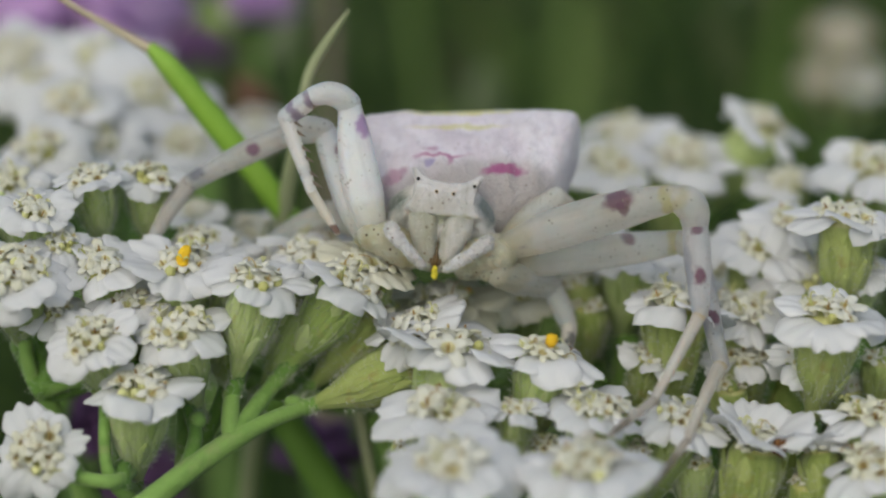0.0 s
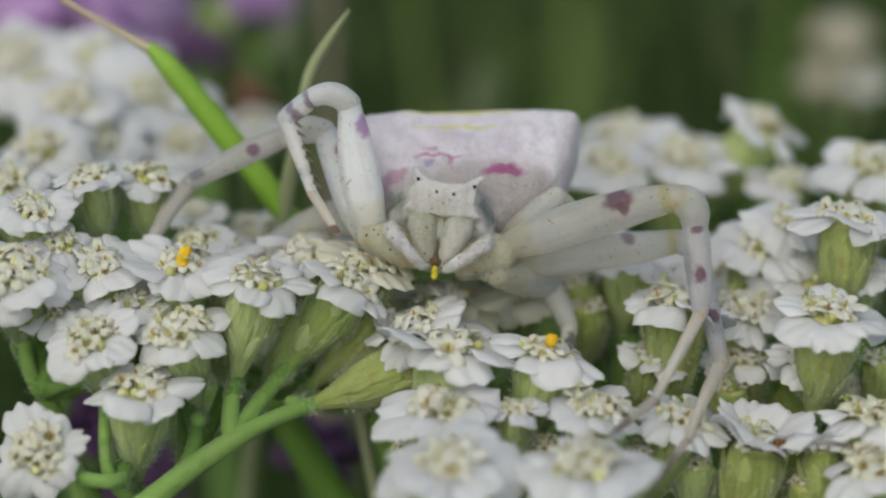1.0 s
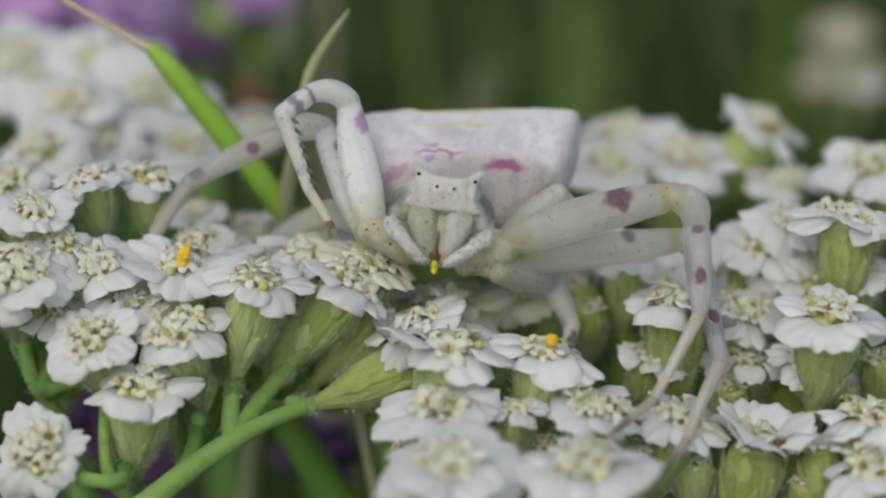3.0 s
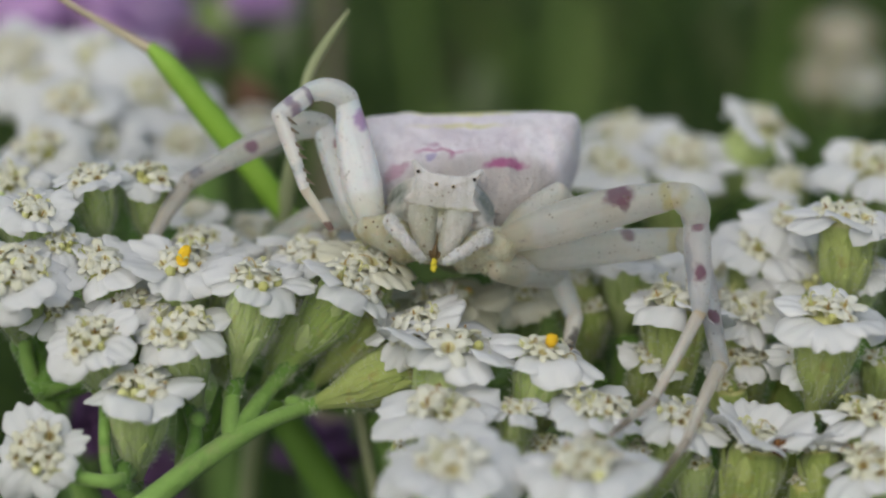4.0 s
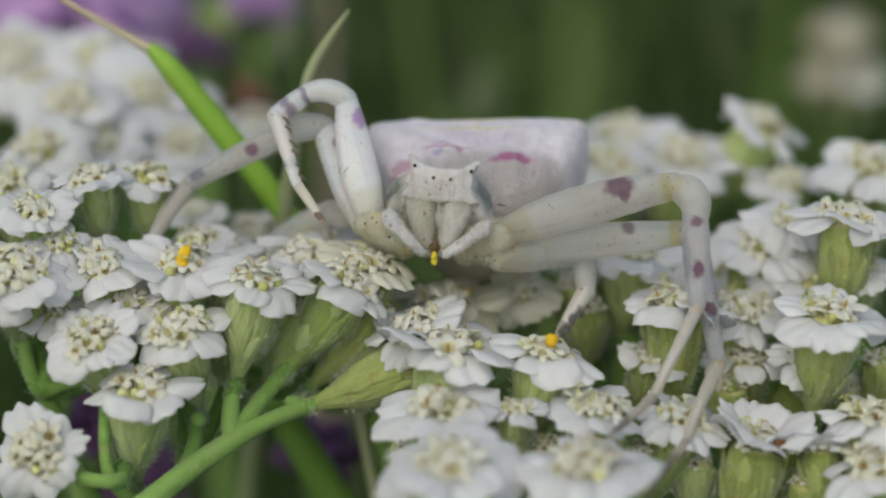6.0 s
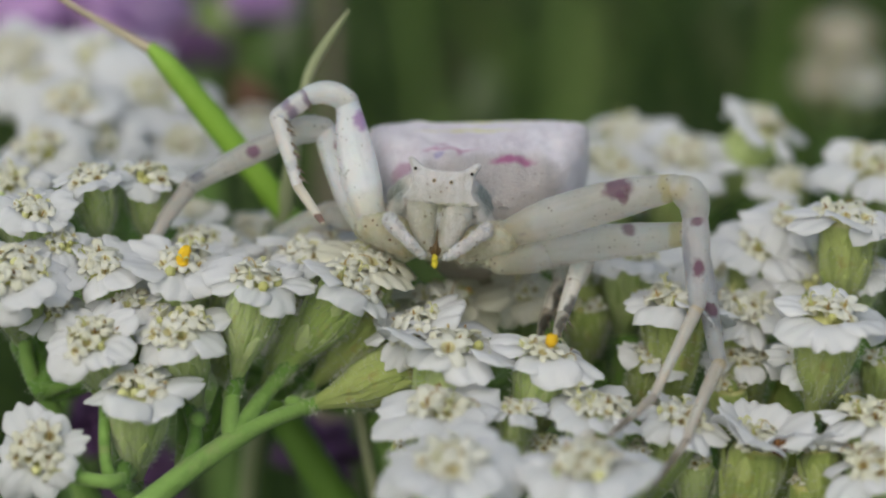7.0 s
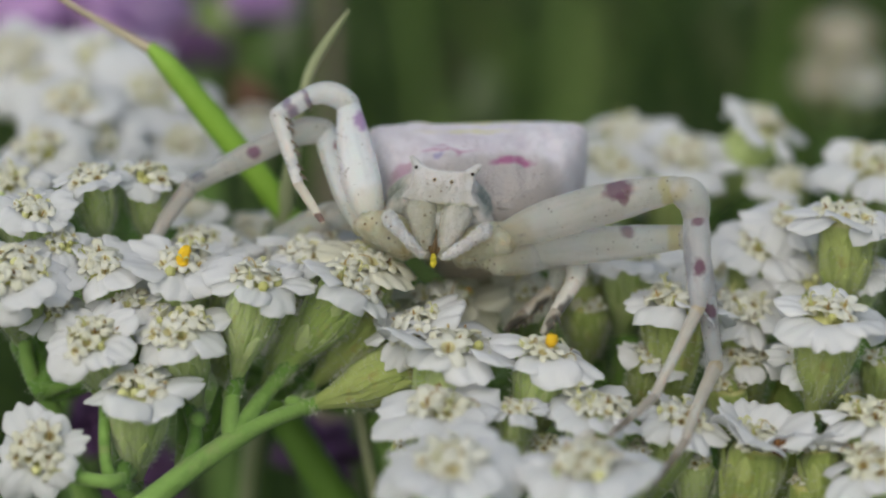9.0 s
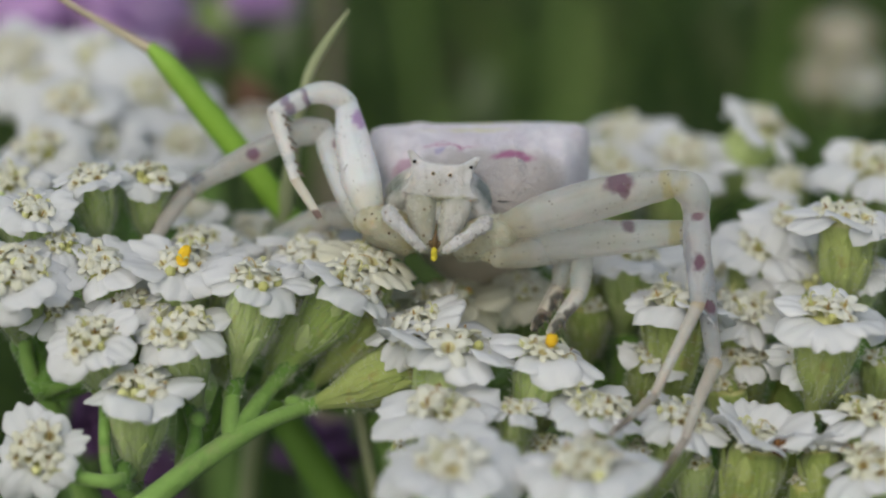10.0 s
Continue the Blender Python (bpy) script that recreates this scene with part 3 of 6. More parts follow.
def flowers():
    flower_head(-19.21, -6.18, 341.8, 58, -4, 5.20, 7, 1, (-17.64, -6.45, 341.04), downy=True)
    flower_head(-16.87, -3.41, 346.48, 27, -5, 4.96, 7, 2, (-15.5, -5.69, 340.21), downy=True)
    flower_head(-14.65, -4.52, 344.15, 12, 6, 5.67, 6, 3, (-15.5, -5.69, 340.21), downy=True)
    flower_head(-12.91, -2.34, 346.49, 20, -6, 5.45, 7, 4, (-12.12, -2.44, 341.85), downy=True)
    flower_head(-20.69, -1.4, 349.07, 30, 8, 5.74, 8, 5, (-20.42, 0.38, 342.28), downy=True)
    flower_head(-20.32, 1.54, 351.32, 18, 4, 4.50, 8, 6, (-20.42, 0.38, 342.28), downy=True)
    flower_head(-16.87, 0.12, 348.86, 17, -4, 5.08, 7, 7, (-20.42, 0.38, 342.28), downy=True)
    flower_head(-13.02, 0.58, 348.68, 6, 2, 5.55, 7, 8, (-12.81, -3.48, 339.27), downy=True)
    flower_head(-9.04, -1.11, 348.43, 0, 14, 5.4, 7, 9, (-10.49, -1.55, 342.83), downy=True)
    flower_head(-4.66, 0.26, 347.79, 2, 36, 5.6, 7, 10, (-8.45, -0.33, 342.97), downy=True)
    flower_head(-17.85, 3.98, 352.17, 9, -6, 4.15, 7, 11, (-18.42, 9.2, 346.04), downy=True)
    flower_head(-15.14, 5.45, 351.81, 12, 4, 4.35, 7, 12, (-18.42, 9.2, 346.04), downy=True)
    flower_head(0.44, -2.5, 345.48, -4, 8, 6.89, 9, 13, (2.5, -6.9, 334.5), downy=True)
    flower_head(5.01, -2.78, 345.3, -5, 12, 5.50, 8, 14, (6.56, -4.93, 336.45), downy=True)
    flower_head(-0.11, -6.24, 343.81, -3, 0, 6.29, 8, 15, (2.05, -7.33, 338.63), downy=True)
    flower_head(3.44, -5.85, 343.81, -1, 4, 3.36, 6, 16, (2.05, -7.33, 338.63), downy=True)
    flower_head(7.39, -5.56, 343.5, -3, 2, 5.80, 7, 17, (6.56, -4.93, 336.45), downy=True)
    flower_head(11.31, -4.97, 342.93, 5, 14, 5.16, 6, 18, (12.35, -3.15, 335.5), downy=True)
    flower_head(0.41, -11.88, 343.67, 5, 0, 6.84, 9, 19, (2.05, -7.33, 338.63), downy=True)
    flower_head(6.52, -11.6, 343.36, 3, 2, 6.87, 9, 20, (6.56, -4.93, 336.45), downy=True)
    flower_head(11.7, 1.31, 346.28, -3, 0, 6.12, 7, 21, (12.35, -3.15, 335.5), downy=True, old=True)
    flower_head(18.88, -2.15, 347.01, 9, 4, 6.19, 8, 22, (18.54, 1.52, 339.55), downy=True, old=True)
    flower_head(18.13, -0.92, 344.54, 40, -8, 4.21, 6, 23, (18.54, 1.52, 339.55), downy=True, old=True)
    old = flower_head(15.06, -5.41, 341.7, -7, 9, 5.84, 9, 24, (12.35, -3.15, 335.5), droop=-48, downy=True, old=True)
    bm = bmesh.new()
    rng = random.Random(5)
    for _ in range(12):
        ball(bm, (rng.uniform(-0.3, 0.3), rng.uniform(-0.15, 0.15), rng.uniform(-0.3, 0.3)), rng.uniform(0.12, 0.2), 8)
    part("withered_floret", give(grained(fused(bm, 0.06, 1, "withered_floret"), 0.06, 0.2), M_WITHER), old, old.matrix_basis.inverted() @ Matrix.Translation(mm(15.99, -6.69, 342.43)), "brown withered floret")
    flower_head(18.17, -5.16, 341.31, -25, -6, 4.64, 8, 25, (19.91, -2.26, 335.02), droop=-32, downy=True, old=True)
    flower_head(20.41, -4.94, 343.01, -5, -2, 5.44, 7, 26, (19.91, -2.26, 335.02), downy=True)
    flower_head(20.22, -7.81, 341.7, 5, -4, 5.58, 7, 27, (19.91, -2.26, 335.02), downy=True)
    flower_head(15.33, 3.51, 345.03, 6, 0, 5.83, 7, 28, (16.47, 16.99, 338.2), downy=True, old=True)
    flower_head(16.8, 6.49, 347.35, 8, 2, 6.53, 7, 29, (16.47, 16.99, 338.2), old=True)
    flower_head(20.48, 3.27, 350.21, 1, 0, 5.86, 8, 30, (18.54, 1.52, 339.55), downy=True, old=True)
    flower_head(23.62, 12.72, 349.86, 12, -4, 6.52, 7, 31, (16.47, 16.99, 338.2))
    flower_head(10.58, 21.97, 348.95, 12, -6, 6.70, 7, 32, (16.47, 16.99, 338.2))
    flower_head(13.92, 18.6, 348.48, 12, 8, 7.19, 7, 33, (16.47, 16.99, 338.2))
    flower_head(18.33, 19.25, 350.26, 8, 26, 6.04, 6, 34, (16.47, 16.99, 338.2))
    flower_head(9.55, 17.06, 348.63, 12, 0, 6.13, 7, 35, (16.47, 16.99, 338.2))
    flower_head(35.89, 86.5, 339.13, 18, 0, 6.61, 7, 36, (35.43, 77.05, 327.8), petal_set=FADED)
    flower_head(34.47, 85.11, 335.31, 18, -10, 5.59, 7, 37, (35.43, 77.05, 327.8), petal_set=FADED)
    flower_head(38.18, 85.11, 335.31, 18, 10, 5.59, 7, 38, (35.43, 77.05, 327.8))
    flower_head(-26.47, 29.32, 351.62, 29, -4, 7.55, 7, 39, (-19.08, 15.58, 340.19))
    flower_head(-21.24, 27.91, 352.14, 29, 4, 6.59, 7, 40, (-19.08, 15.58, 340.19))
    flower_head(-21.37, 19.66, 351.4, 29, -2, 6.70, 7, 41, (-19.08, 15.58, 340.19))
    flower_head(-17.48, 22.86, 351.41, 29, 12, 7.03, 7, 42, (-19.08, 15.58, 340.19))
    flower_head(-22.3, 14.5, 350.38, 29, -8, 5.98, 7, 43, (-19.08, 15.58, 340.19))
    flower_head(-15.18, 20.35, 348.89, 29, 10, 5.62, 7, 45, (-19.08, 15.58, 340.19))
    flower_head(-13.47, 11.92, 347.68, 16, 0, 3.73, 6, 46, (-3.93, 6.4, 338.35))
    flower_head(-12.79, 4.81, 348.59, 8, 0, 4.08, 7, 47, (-3.93, 6.4, 338.35), downy=True)
    flower_head(-10.48, 14.35, 345.56, 14, 0, 4.78, 7, 48, (-3.93, 6.4, 338.35))
    flower_head(-8.65, 5.43, 347.37, 8, 0, 3.53, 7, 49, (-3.93, 6.4, 338.35))
    flower_head(-6.65, 6.59, 347.63, 8, 0, 5.64, 7, 50, (-3.93, 6.4, 338.35))
    flower_head(-13.08, 42.36, 343.59, 14, 0, 5.09, 7, 51, (-19.08, 15.58, 340.19))
    flower_head(-0.12, 4.03, 345.2, 6, 6, 6.7, 9, 52, (1.94, 3.13, 341.06), downy=True, petal_set=WARM_LIT)
    flower_head(-1.29, -0.57, 345.82, 10, -24, 5.5, 7, 53, (-1.2, 2.4, 339.5), downy=True)
    flower_head(4.19, 5.77, 345.40, 24, 0, 4.6, 8, 54, (1.94, 3.13, 341.06), petal_set=WARM_LIT)
    flower_head(9.97, 6.44, 347.22, 8, 4, 5.64, 7, 55, (9.85, 6.61, 341.84))
    flower_head(7.58, 12.48, 344.82, 14, 0, 4.09, 6, 56, (9.85, 6.61, 341.84))
    flower_head(10.47, 0.87, 343.63, 1, 10, 3.72, 6, 57, (12.35, -3.15, 335.5), downy=True, old=True)
    flower_head(15.55, 2.25, 343.04, 8, 0, 4.64, 6, 58, (16.47, 16.99, 338.2), downy=True, old=True)
    flower_head(18.29, 6.99, 348.75, 8, 0, 5.34, 7, 59, (16.47, 16.99, 338.2))
    flower_head(13.42, 22.37, 345.68, 14, 0, 5.76, 7, 60, (16.47, 16.99, 338.2))
    flower_head(19, 5.04, 346.32, 8, 0, 5.59, 7, 61, (16.47, 16.99, 338.2))
    flower_head(-22.77, 6.75, 351.02, 18, -8, 5.29, 7, 63, (-20.42, 0.38, 342.28))
    flower_head(-19.14, 30.62, 350.8, 29, 8, 5.68, 7, 65, (-19.08, 15.58, 340.19))
    flower_head(-11.3, 5.65, 347.98, 8, 0, 3.82, 6, 66, (-3.93, 6.4, 338.35))
    flower_head(-18.93, 0.78, 349.81, 22, 0, 3.75, 6, 67, (-20.42, 0.38, 342.28), downy=True)
    flower_head(-15.51, -0.57, 347.27, 18, 0, 3.73, 6, 68, (-15.5, -5.69, 340.21), downy=True)
    flower_head(-10.94, 1.4, 348.01, 8, 0, 3.94, 6, 69, (-12.81, -3.48, 339.27), downy=True)
    flower_head(-19.16, -0.34, 346.73, 23, -6, 3.60, 6, 70, (-20.42, 0.38, 342.28), downy=True)
    flower_head(19.55, 16.73, 347.72, 14, 0, 4.84, 6, 71, (16.47, 16.99, 338.2))
    flower_head(14.97, 12.27, 344.23, 14, 0, 4.72, 6, 72, (16.47, 16.99, 338.2))
    flower_head(21.45, 4.31, 347.22, 8, 0, 4.37, 6, 73, (16.47, 16.99, 338.2), downy=True)
    flower_head(-3.76, 2.14, 348.28, 9, 6, 5.41, 7, 77, (-3.93, 6.4, 338.35), downy=True, petal_set=WARM_LIT)
    flower_head(-6.83, 3.78, 348.1, 14, 0, 5.21, 7, 78, (-3.93, 6.4, 338.35), downy=True)
    # These two buds take the dull brownish bract, which also carries their shade.
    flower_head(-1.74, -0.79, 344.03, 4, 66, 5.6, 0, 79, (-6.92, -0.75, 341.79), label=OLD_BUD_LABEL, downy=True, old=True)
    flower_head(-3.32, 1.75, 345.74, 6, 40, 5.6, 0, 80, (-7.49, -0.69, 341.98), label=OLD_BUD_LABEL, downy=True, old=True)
    flower_head(-6.72, 1.19, 345.96, 4, 30, 5.2, 0, 81, (-9.42, -1.33, 341.96), label=BUD_LABEL, downy=True)
    flower_head(10.95, 12.75, 343.37, 18, 0, 4.43, 0, 82, (9.85, 6.61, 341.84), label=BUD_LABEL, downy=True, old=True)
    flower_head(14.54, 0.84, 342.08, 5, 0, 4.31, 0, 83, (12.35, -3.15, 335.5), label=BUD_LABEL, downy=True, old=True)
    flower_head(20.67, 1.3, 341.88, 5, 0, 4.33, 0, 84, (18.54, 1.52, 339.55), label=BUD_LABEL, downy=True, old=True)
    flower_head(11.63, 2.15, 342.76, 12, 0, 4.35, 0, 85, (12.35, -3.15, 335.5), label=BUD_LABEL, downy=True, old=True)
    flower_head(2.62, -4.99, 342.13, 5, 0, 3.54, 0, 86, (2.05, -7.33, 338.63), label=BUD_LABEL, downy=True)
    flower_head(4.93, -5.13, 341.75, 5, 0, 3.81, 0, 87, (6.56, -4.93, 336.45), label=BUD_LABEL, downy=True)
    flower_head(9.43, -5.22, 341.49, 5, 0, 3.81, 0, 88, (6.56, -4.93, 336.45), label=BUD_LABEL, downy=True)
    flower_head(12.21, -4.96, 340.76, 5, 0, 3.83, 0, 89, (12.35, -3.15, 335.5), label=BUD_LABEL, downy=True)
    flower_head(-10.98, 1.26, 344.7, 12, 0, 4.00, 0, 90, (-12.81, -3.48, 339.27), label=BUD_LABEL, downy=True)
    flower_head(22.2, 0.87, 343.63, 5, 0, 4.29, 0, 91, (19.91, -2.26, 335.02), label=BUD_LABEL, downy=True, old=True)
    flower_head(17.6, -5.78, 339.96, 5, 0, 4.09, 0, 92, (19.91, -2.26, 335.02), label=BUD_LABEL, downy=True, old=True)
    flower_head(-1.76, -4.22, 341.32, 5, 0, 3.58, 0, 93, (2.05, -7.33, 338.63), label=BUD_LABEL, downy=True)
    flower_head(6.89, 6.44, 345.78, 8, -6, 4.6, 0, 94, (9.85, 6.61, 338.8), label=BUD_LABEL, downy=True, old=True)
    flower_head(8.75, 8.40, 345.30, 10, 4, 4.8, 0, 95, (9.85, 6.61, 338.8), label=BUD_LABEL, downy=True, old=True)
    flower_head(11.47, 7.33, 345.28, 8, 8, 4.4, 0, 96, (9.85, 6.61, 338.8), label=BUD_LABEL, downy=True, old=True)
    flower_head(7.57, 5.05, 344.89, 6, 0, 4.2, 0, 97, (9.85, 6.61, 338.8), label=BUD_LABEL, downy=True, old=True)
    flower_head(-19.72, 18.51, 349.70, 29, 2, 6.1, 7, 62, (-19.08, 15.58, 340.19))
    flower_head(-15.92, 24.84, 349.54, 29, 12, 6.3, 7, 64, (-19.08, 15.58, 340.19))
    flower_head(-24.78, 27.30, 350.44, 29, -4, 6.6, 7, 74, (-19.08, 15.58, 340.19))
    flower_head(10.29, 9.37, 345.06, 8, 0, 4.8, 0, 98, (9.85, 6.61, 338.8), label=BUD_LABEL, downy=True, old=True)


def plants():
    plant("yarrow_plant", "pale green downy yarrow plant carrying white flower heads", "plant", [
        ("stem", M_STEM, [(-6.48, -0.41, 341.86, 0.38), (-7.46, -1.18, 341.80, 0.40), (-8.79, -2.28, 341.69, 0.43), (-10.22, -3.48, 341.33, 0.52), (-12.04, -4.83, 340.55, 0.57), (-14.18, -6.34, 339.33, 0.62), (-16.87, -7.62, 337.27, 0.73), (-19.5, -7.6, 331.5, 1.15), (-22.2, -6.4, 323.43, 1.41), (-26.37, -3.78, 311.66, 1.48), (-31.56, -2.35, 287.23, 1.53), (-27.54, 2.82, 234.89, 1.56), (-14.67, 13.95, 129.03, 1.57), (-13.58, 25.73, -3, 1.6)]),
        ("branch", M_STEM, [(-10.32, -0.84, 343.31, 0.40), (-10.46, -1.69, 342.74, 0.42), (-10.50, -2.71, 341.98, 0.46), (-10.31, -3.52, 341.22, 0.50)]),
        ("branch", M_STEM, [(-7.95, 0.38, 343.46, 0.40), (-8.72, -0.63, 342.73, 0.42), (-9.57, -2.16, 342.03, 0.46), (-10.11, -3.24, 341.40, 0.46)]),
        ("branch", M_STEM, [(-12.66, -1.33, 341.96, 0.34), (-12.21, -2.81, 341.41, 0.38), (-12.29, -4.32, 340.76, 0.42), (-12.65, -5.17, 340.20, 0.46)]),
    ])
    plant("yarrow_plant", "pale green downy yarrow plant carrying white flower heads", "plant", [
        ("stem", M_STEM, [(-16.4, -3.74, 344.11, 0.28), (-16.12, -5.87, 340.9, 0.32), (-15.11, -5.17, 338.73, 0.42), (-14.01, -4.93, 336.45, 0.55), (-12.92, -4.7, 334.16, 0.81), (-11.88, -4.47, 331.86, 0.97), (-9.9, -4.02, 327.23, 1.06), (-6.41, -3.16, 317.87, 1.12), (-1.24, -1.56, 298.67, 1.15), (1.79, 1.12, 258.44, 1.17), (-8.5, 5.3, 173.87, 1.18), (-2.52, 16.44, -3, 1.2)]),
        ("branch", M_STEM, [(-15.07, -2.9, 340.52, 0.5), (-15.16, -2.54, 339.7, 0.42), (-15.68, -6.25, 340.43, 0.36), (-17.37, -6.56, 340.76, 0.34)]),
    ])
    plant("yarrow_plant", "pale green downy yarrow plant carrying white flower heads", "plant", [
        ("stem", M_STEM, [(-21.14, 0.73, 346.15, 0.35), (-20.85, 0.68, 343.09, 0.4), (-20.04, 1, 341.06, 0.5), (-19.06, 0.92, 337.91, 0.6), (-18.1, 0.84, 334.75, 0.84), (-17.19, 0.78, 331.59, 0.98), (-15.49, 0.69, 325.25, 1.07), (-12.61, 0.68, 312.47, 1.12), (-8.9, 1.28, 286.6, 1.15), (-9.7, 5.01, 233.53, 1.17), (-13.22, 13.06, 127.07, 1.18), (-9.62, 20.54, -3, 1.2)]),
        ("branch", M_STEM, [(-16.86, 1.6, 342.69, 0.35), (-18.88, 1.3, 341.88, 0.4), (-20.25, 0.83, 341.77, 0.4)]),
    ])
    plant("yarrow_plant", "pale green downy yarrow plant carrying white flower heads", "plant", [
        ("stem", M_STEM, [(2.05, -7.24, 338.88, 1), (2.34, -7.09, 336.37, 1.1), (2.63, -6.94, 333.86, 1.3), (2.91, -6.79, 331.35, 1.42), (3.44, -6.49, 326.32, 1.49), (4.38, -5.88, 316.25, 1.54), (5.8, -4.66, 296.09, 1.56), (6.8, -2.18, 255.66, 1.58), (4.6, 2.87, 174.53, 1.59), (7.08, 13.8, -3, 1.6)]),
    ])
    plant("yarrow_plant", "pale green downy yarrow plant carrying white flower heads", "plant", [
        ("stem", M_STEM, [(6.56, -4.84, 336.71, 1), (6.62, -4.71, 334.13, 1.1), (6.69, -4.59, 331.55, 1.3), (6.75, -4.46, 328.96, 1.42), (6.87, -4.2, 323.8, 1.49), (7.09, -3.67, 313.48, 1.54), (7.46, -2.55, 292.83, 1.56), (7.92, -0.06, 251.55, 1.58), (8.27, 5.44, 169.01, 1.59), (9.99, 16.01, -3, 1.6)]),
    ])
    plant("yarrow_plant", "pale green downy yarrow plant carrying white flower heads", "plant", [
        ("stem", M_STEM, [(12.35, -3.05, 335.76, 1), (12.47, -2.94, 333.14, 1.1), (12.59, -2.83, 330.52, 1.3), (12.7, -2.72, 327.9, 1.42), (12.92, -2.49, 322.66, 1.49), (13.3, -2, 312.17, 1.54), (13.92, -0.93, 291.19, 1.56), (14.47, 1.59, 249.24, 1.58), (14.31, 7.35, 165.35, 1.59), (16.15, 17.68, -3, 1.6)]),
    ])
    plant("yarrow_plant", "pale green downy yarrow plant carrying white flower heads", "plant", [
        ("stem", M_STEM, [(18.54, 1.62, 339.83, 0.7), (19.23, -0.38, 337.26, 0.8), (19.91, -2.16, 335.29, 1), (20.57, -3.9, 333.31, 1.24), (21.21, -5.57, 331.29, 1.38), (22.42, -8.68, 327.16, 1.47), (24.52, -14, 318.53, 1.52), (27.52, -21, 299.78, 1.55), (28.67, -20.51, 256.3, 1.57), (23.38, 3.15, 159.97, 1.58), (26.62, 8.09, -3, 1.6)]),
    ])
    plant("yarrow_plant", "pale green downy yarrow plant carrying white flower heads", "plant", [
        ("stem", M_STEM, [(-19.08, 15.58, 340.19, 0.6), (-21.54, 15.5, 337.03, 0.7), (-23.05, 15.17, 333.2, 0.8), (-24.51, 14.85, 329.37, 1.2), (-25.88, 14.57, 325.51, 1.44), (-28.37, 14.07, 317.75, 1.58), (-32.27, 13.39, 302, 1.67), (-35.85, 13.34, 269.62, 1.72), (-26.05, 18.37, 201.38, 1.75), (-28.52, 23.97, -3, 1.8)]),
    ])
    plant("yarrow_plant", "pale green downy yarrow plant carrying white flower heads", "plant", [
        ("stem", M_STEM, [(16.47, 17.1, 338.51, 0.8), (16.61, 17, 335.3, 1), (16.74, 16.9, 332.09, 1.32), (16.86, 16.81, 328.87, 1.51), (17.1, 16.65, 322.45, 1.63), (17.49, 16.45, 309.6, 1.7), (17.98, 16.51, 283.89, 1.74), (17.78, 18.39, 232.44, 1.76), (16.99, 22.78, 129.54, 1.78), (17.23, 26.51, -3, 1.8)]),
    ])
    plant("yarrow_plant", "pale green downy yarrow plant carrying white flower heads", "plant", [
        ("stem", M_STEM, [(-3.78, 6.33, 338.15, 0.7), (-2.88, 6.11, 336.07, 0.8), (-1.99, 5.88, 333.99, 1.2), (-1.13, 5.67, 331.9, 1.44), (0.5, 5.28, 327.7, 1.58), (3.43, 4.61, 319.22, 1.67), (7.94, 3.72, 301.95, 1.72), (11.52, 3.76, 266.14, 1.75), (0.96, 9.77, 190.37, 1.77), (6.06, 14.62, -3, 1.8)]),
    ])
    plant("yarrow_plant", "pale green downy yarrow plant carrying white flower heads", "plant", [
        ("stem", M_STEM, [(1.94, 3.23, 341.34, 0.8), (1.96, 3.34, 338.71, 1), (1.98, 3.44, 336.07, 1.32), (2, 3.55, 333.44, 1.51), (2.03, 3.75, 328.17, 1.63), (2.11, 4.15, 317.63, 1.7), (2.28, 4.91, 296.55, 1.74), (2.65, 6.24, 254.38, 1.76), (3.49, 8.57, 170.04, 1.78), (5.06, 13.94, -3, 1.8)]),
    ])
    plant("yarrow_plant", "pale green downy yarrow plant carrying white flower heads", "plant", [
        ("stem", M_STEM, [(9.85, 6.71, 342.12, 0.8), (9.94, 6.7, 339.16, 1), (10.03, 6.68, 336.19, 1.32), (10.11, 6.67, 333.23, 1.51), (10.28, 6.67, 327.3, 1.63), (10.57, 6.72, 315.44, 1.7), (11.03, 7.02, 291.72, 1.74), (11.47, 8.46, 244.29, 1.76), (11.85, 12.2, 149.42, 1.78), (13.39, 16.62, -3, 1.8)]),
    ])
    plant("leafy_herb", "pale green herb shoot between the flower heads", "plant", [
        ("stem", M_OLIVE, [(17.8, 2.89, 341.87, 0.5), (18, 2.47, 340.4, 1.2), (18.27, 2.03, 338.02, 1.3), (18.5, 1.47, 335.03, 1.2), (18.73, 0.92, 332.04, 1.28), (18.95, 0.41, 329.04, 1.33), (19.36, -0.55, 323.03, 1.36), (20.07, -2.16, 310.99, 1.37), (21.09, -4.11, 286.78, 1.38), (21.42, -3.01, 237.84, 1.39), (20.89, 2.78, 139.59, 1.39), (22.64, 3.73, -3, 1.4)]),
        ("stem", M_STEM, [(20.04, 3.77, 341.36, 0.5), (19.94, 3.28, 339.71, 1.2), (19.83, 2.93, 337.59, 1.3), (19.86, 2.37, 334.57, 1.2), (19.89, 1.81, 331.55, 1.28), (19.92, 1.29, 328.53, 1.33), (19.98, 0.31, 322.48, 1.36), (20.11, -1.31, 310.34, 1.37), (20.34, -3.28, 285.96, 1.38), (20.8, -2.09, 236.73, 1.39), (21.7, 3.67, 137.97, 1.39), (23.01, 4.6, -3, 1.4)]),
    ])
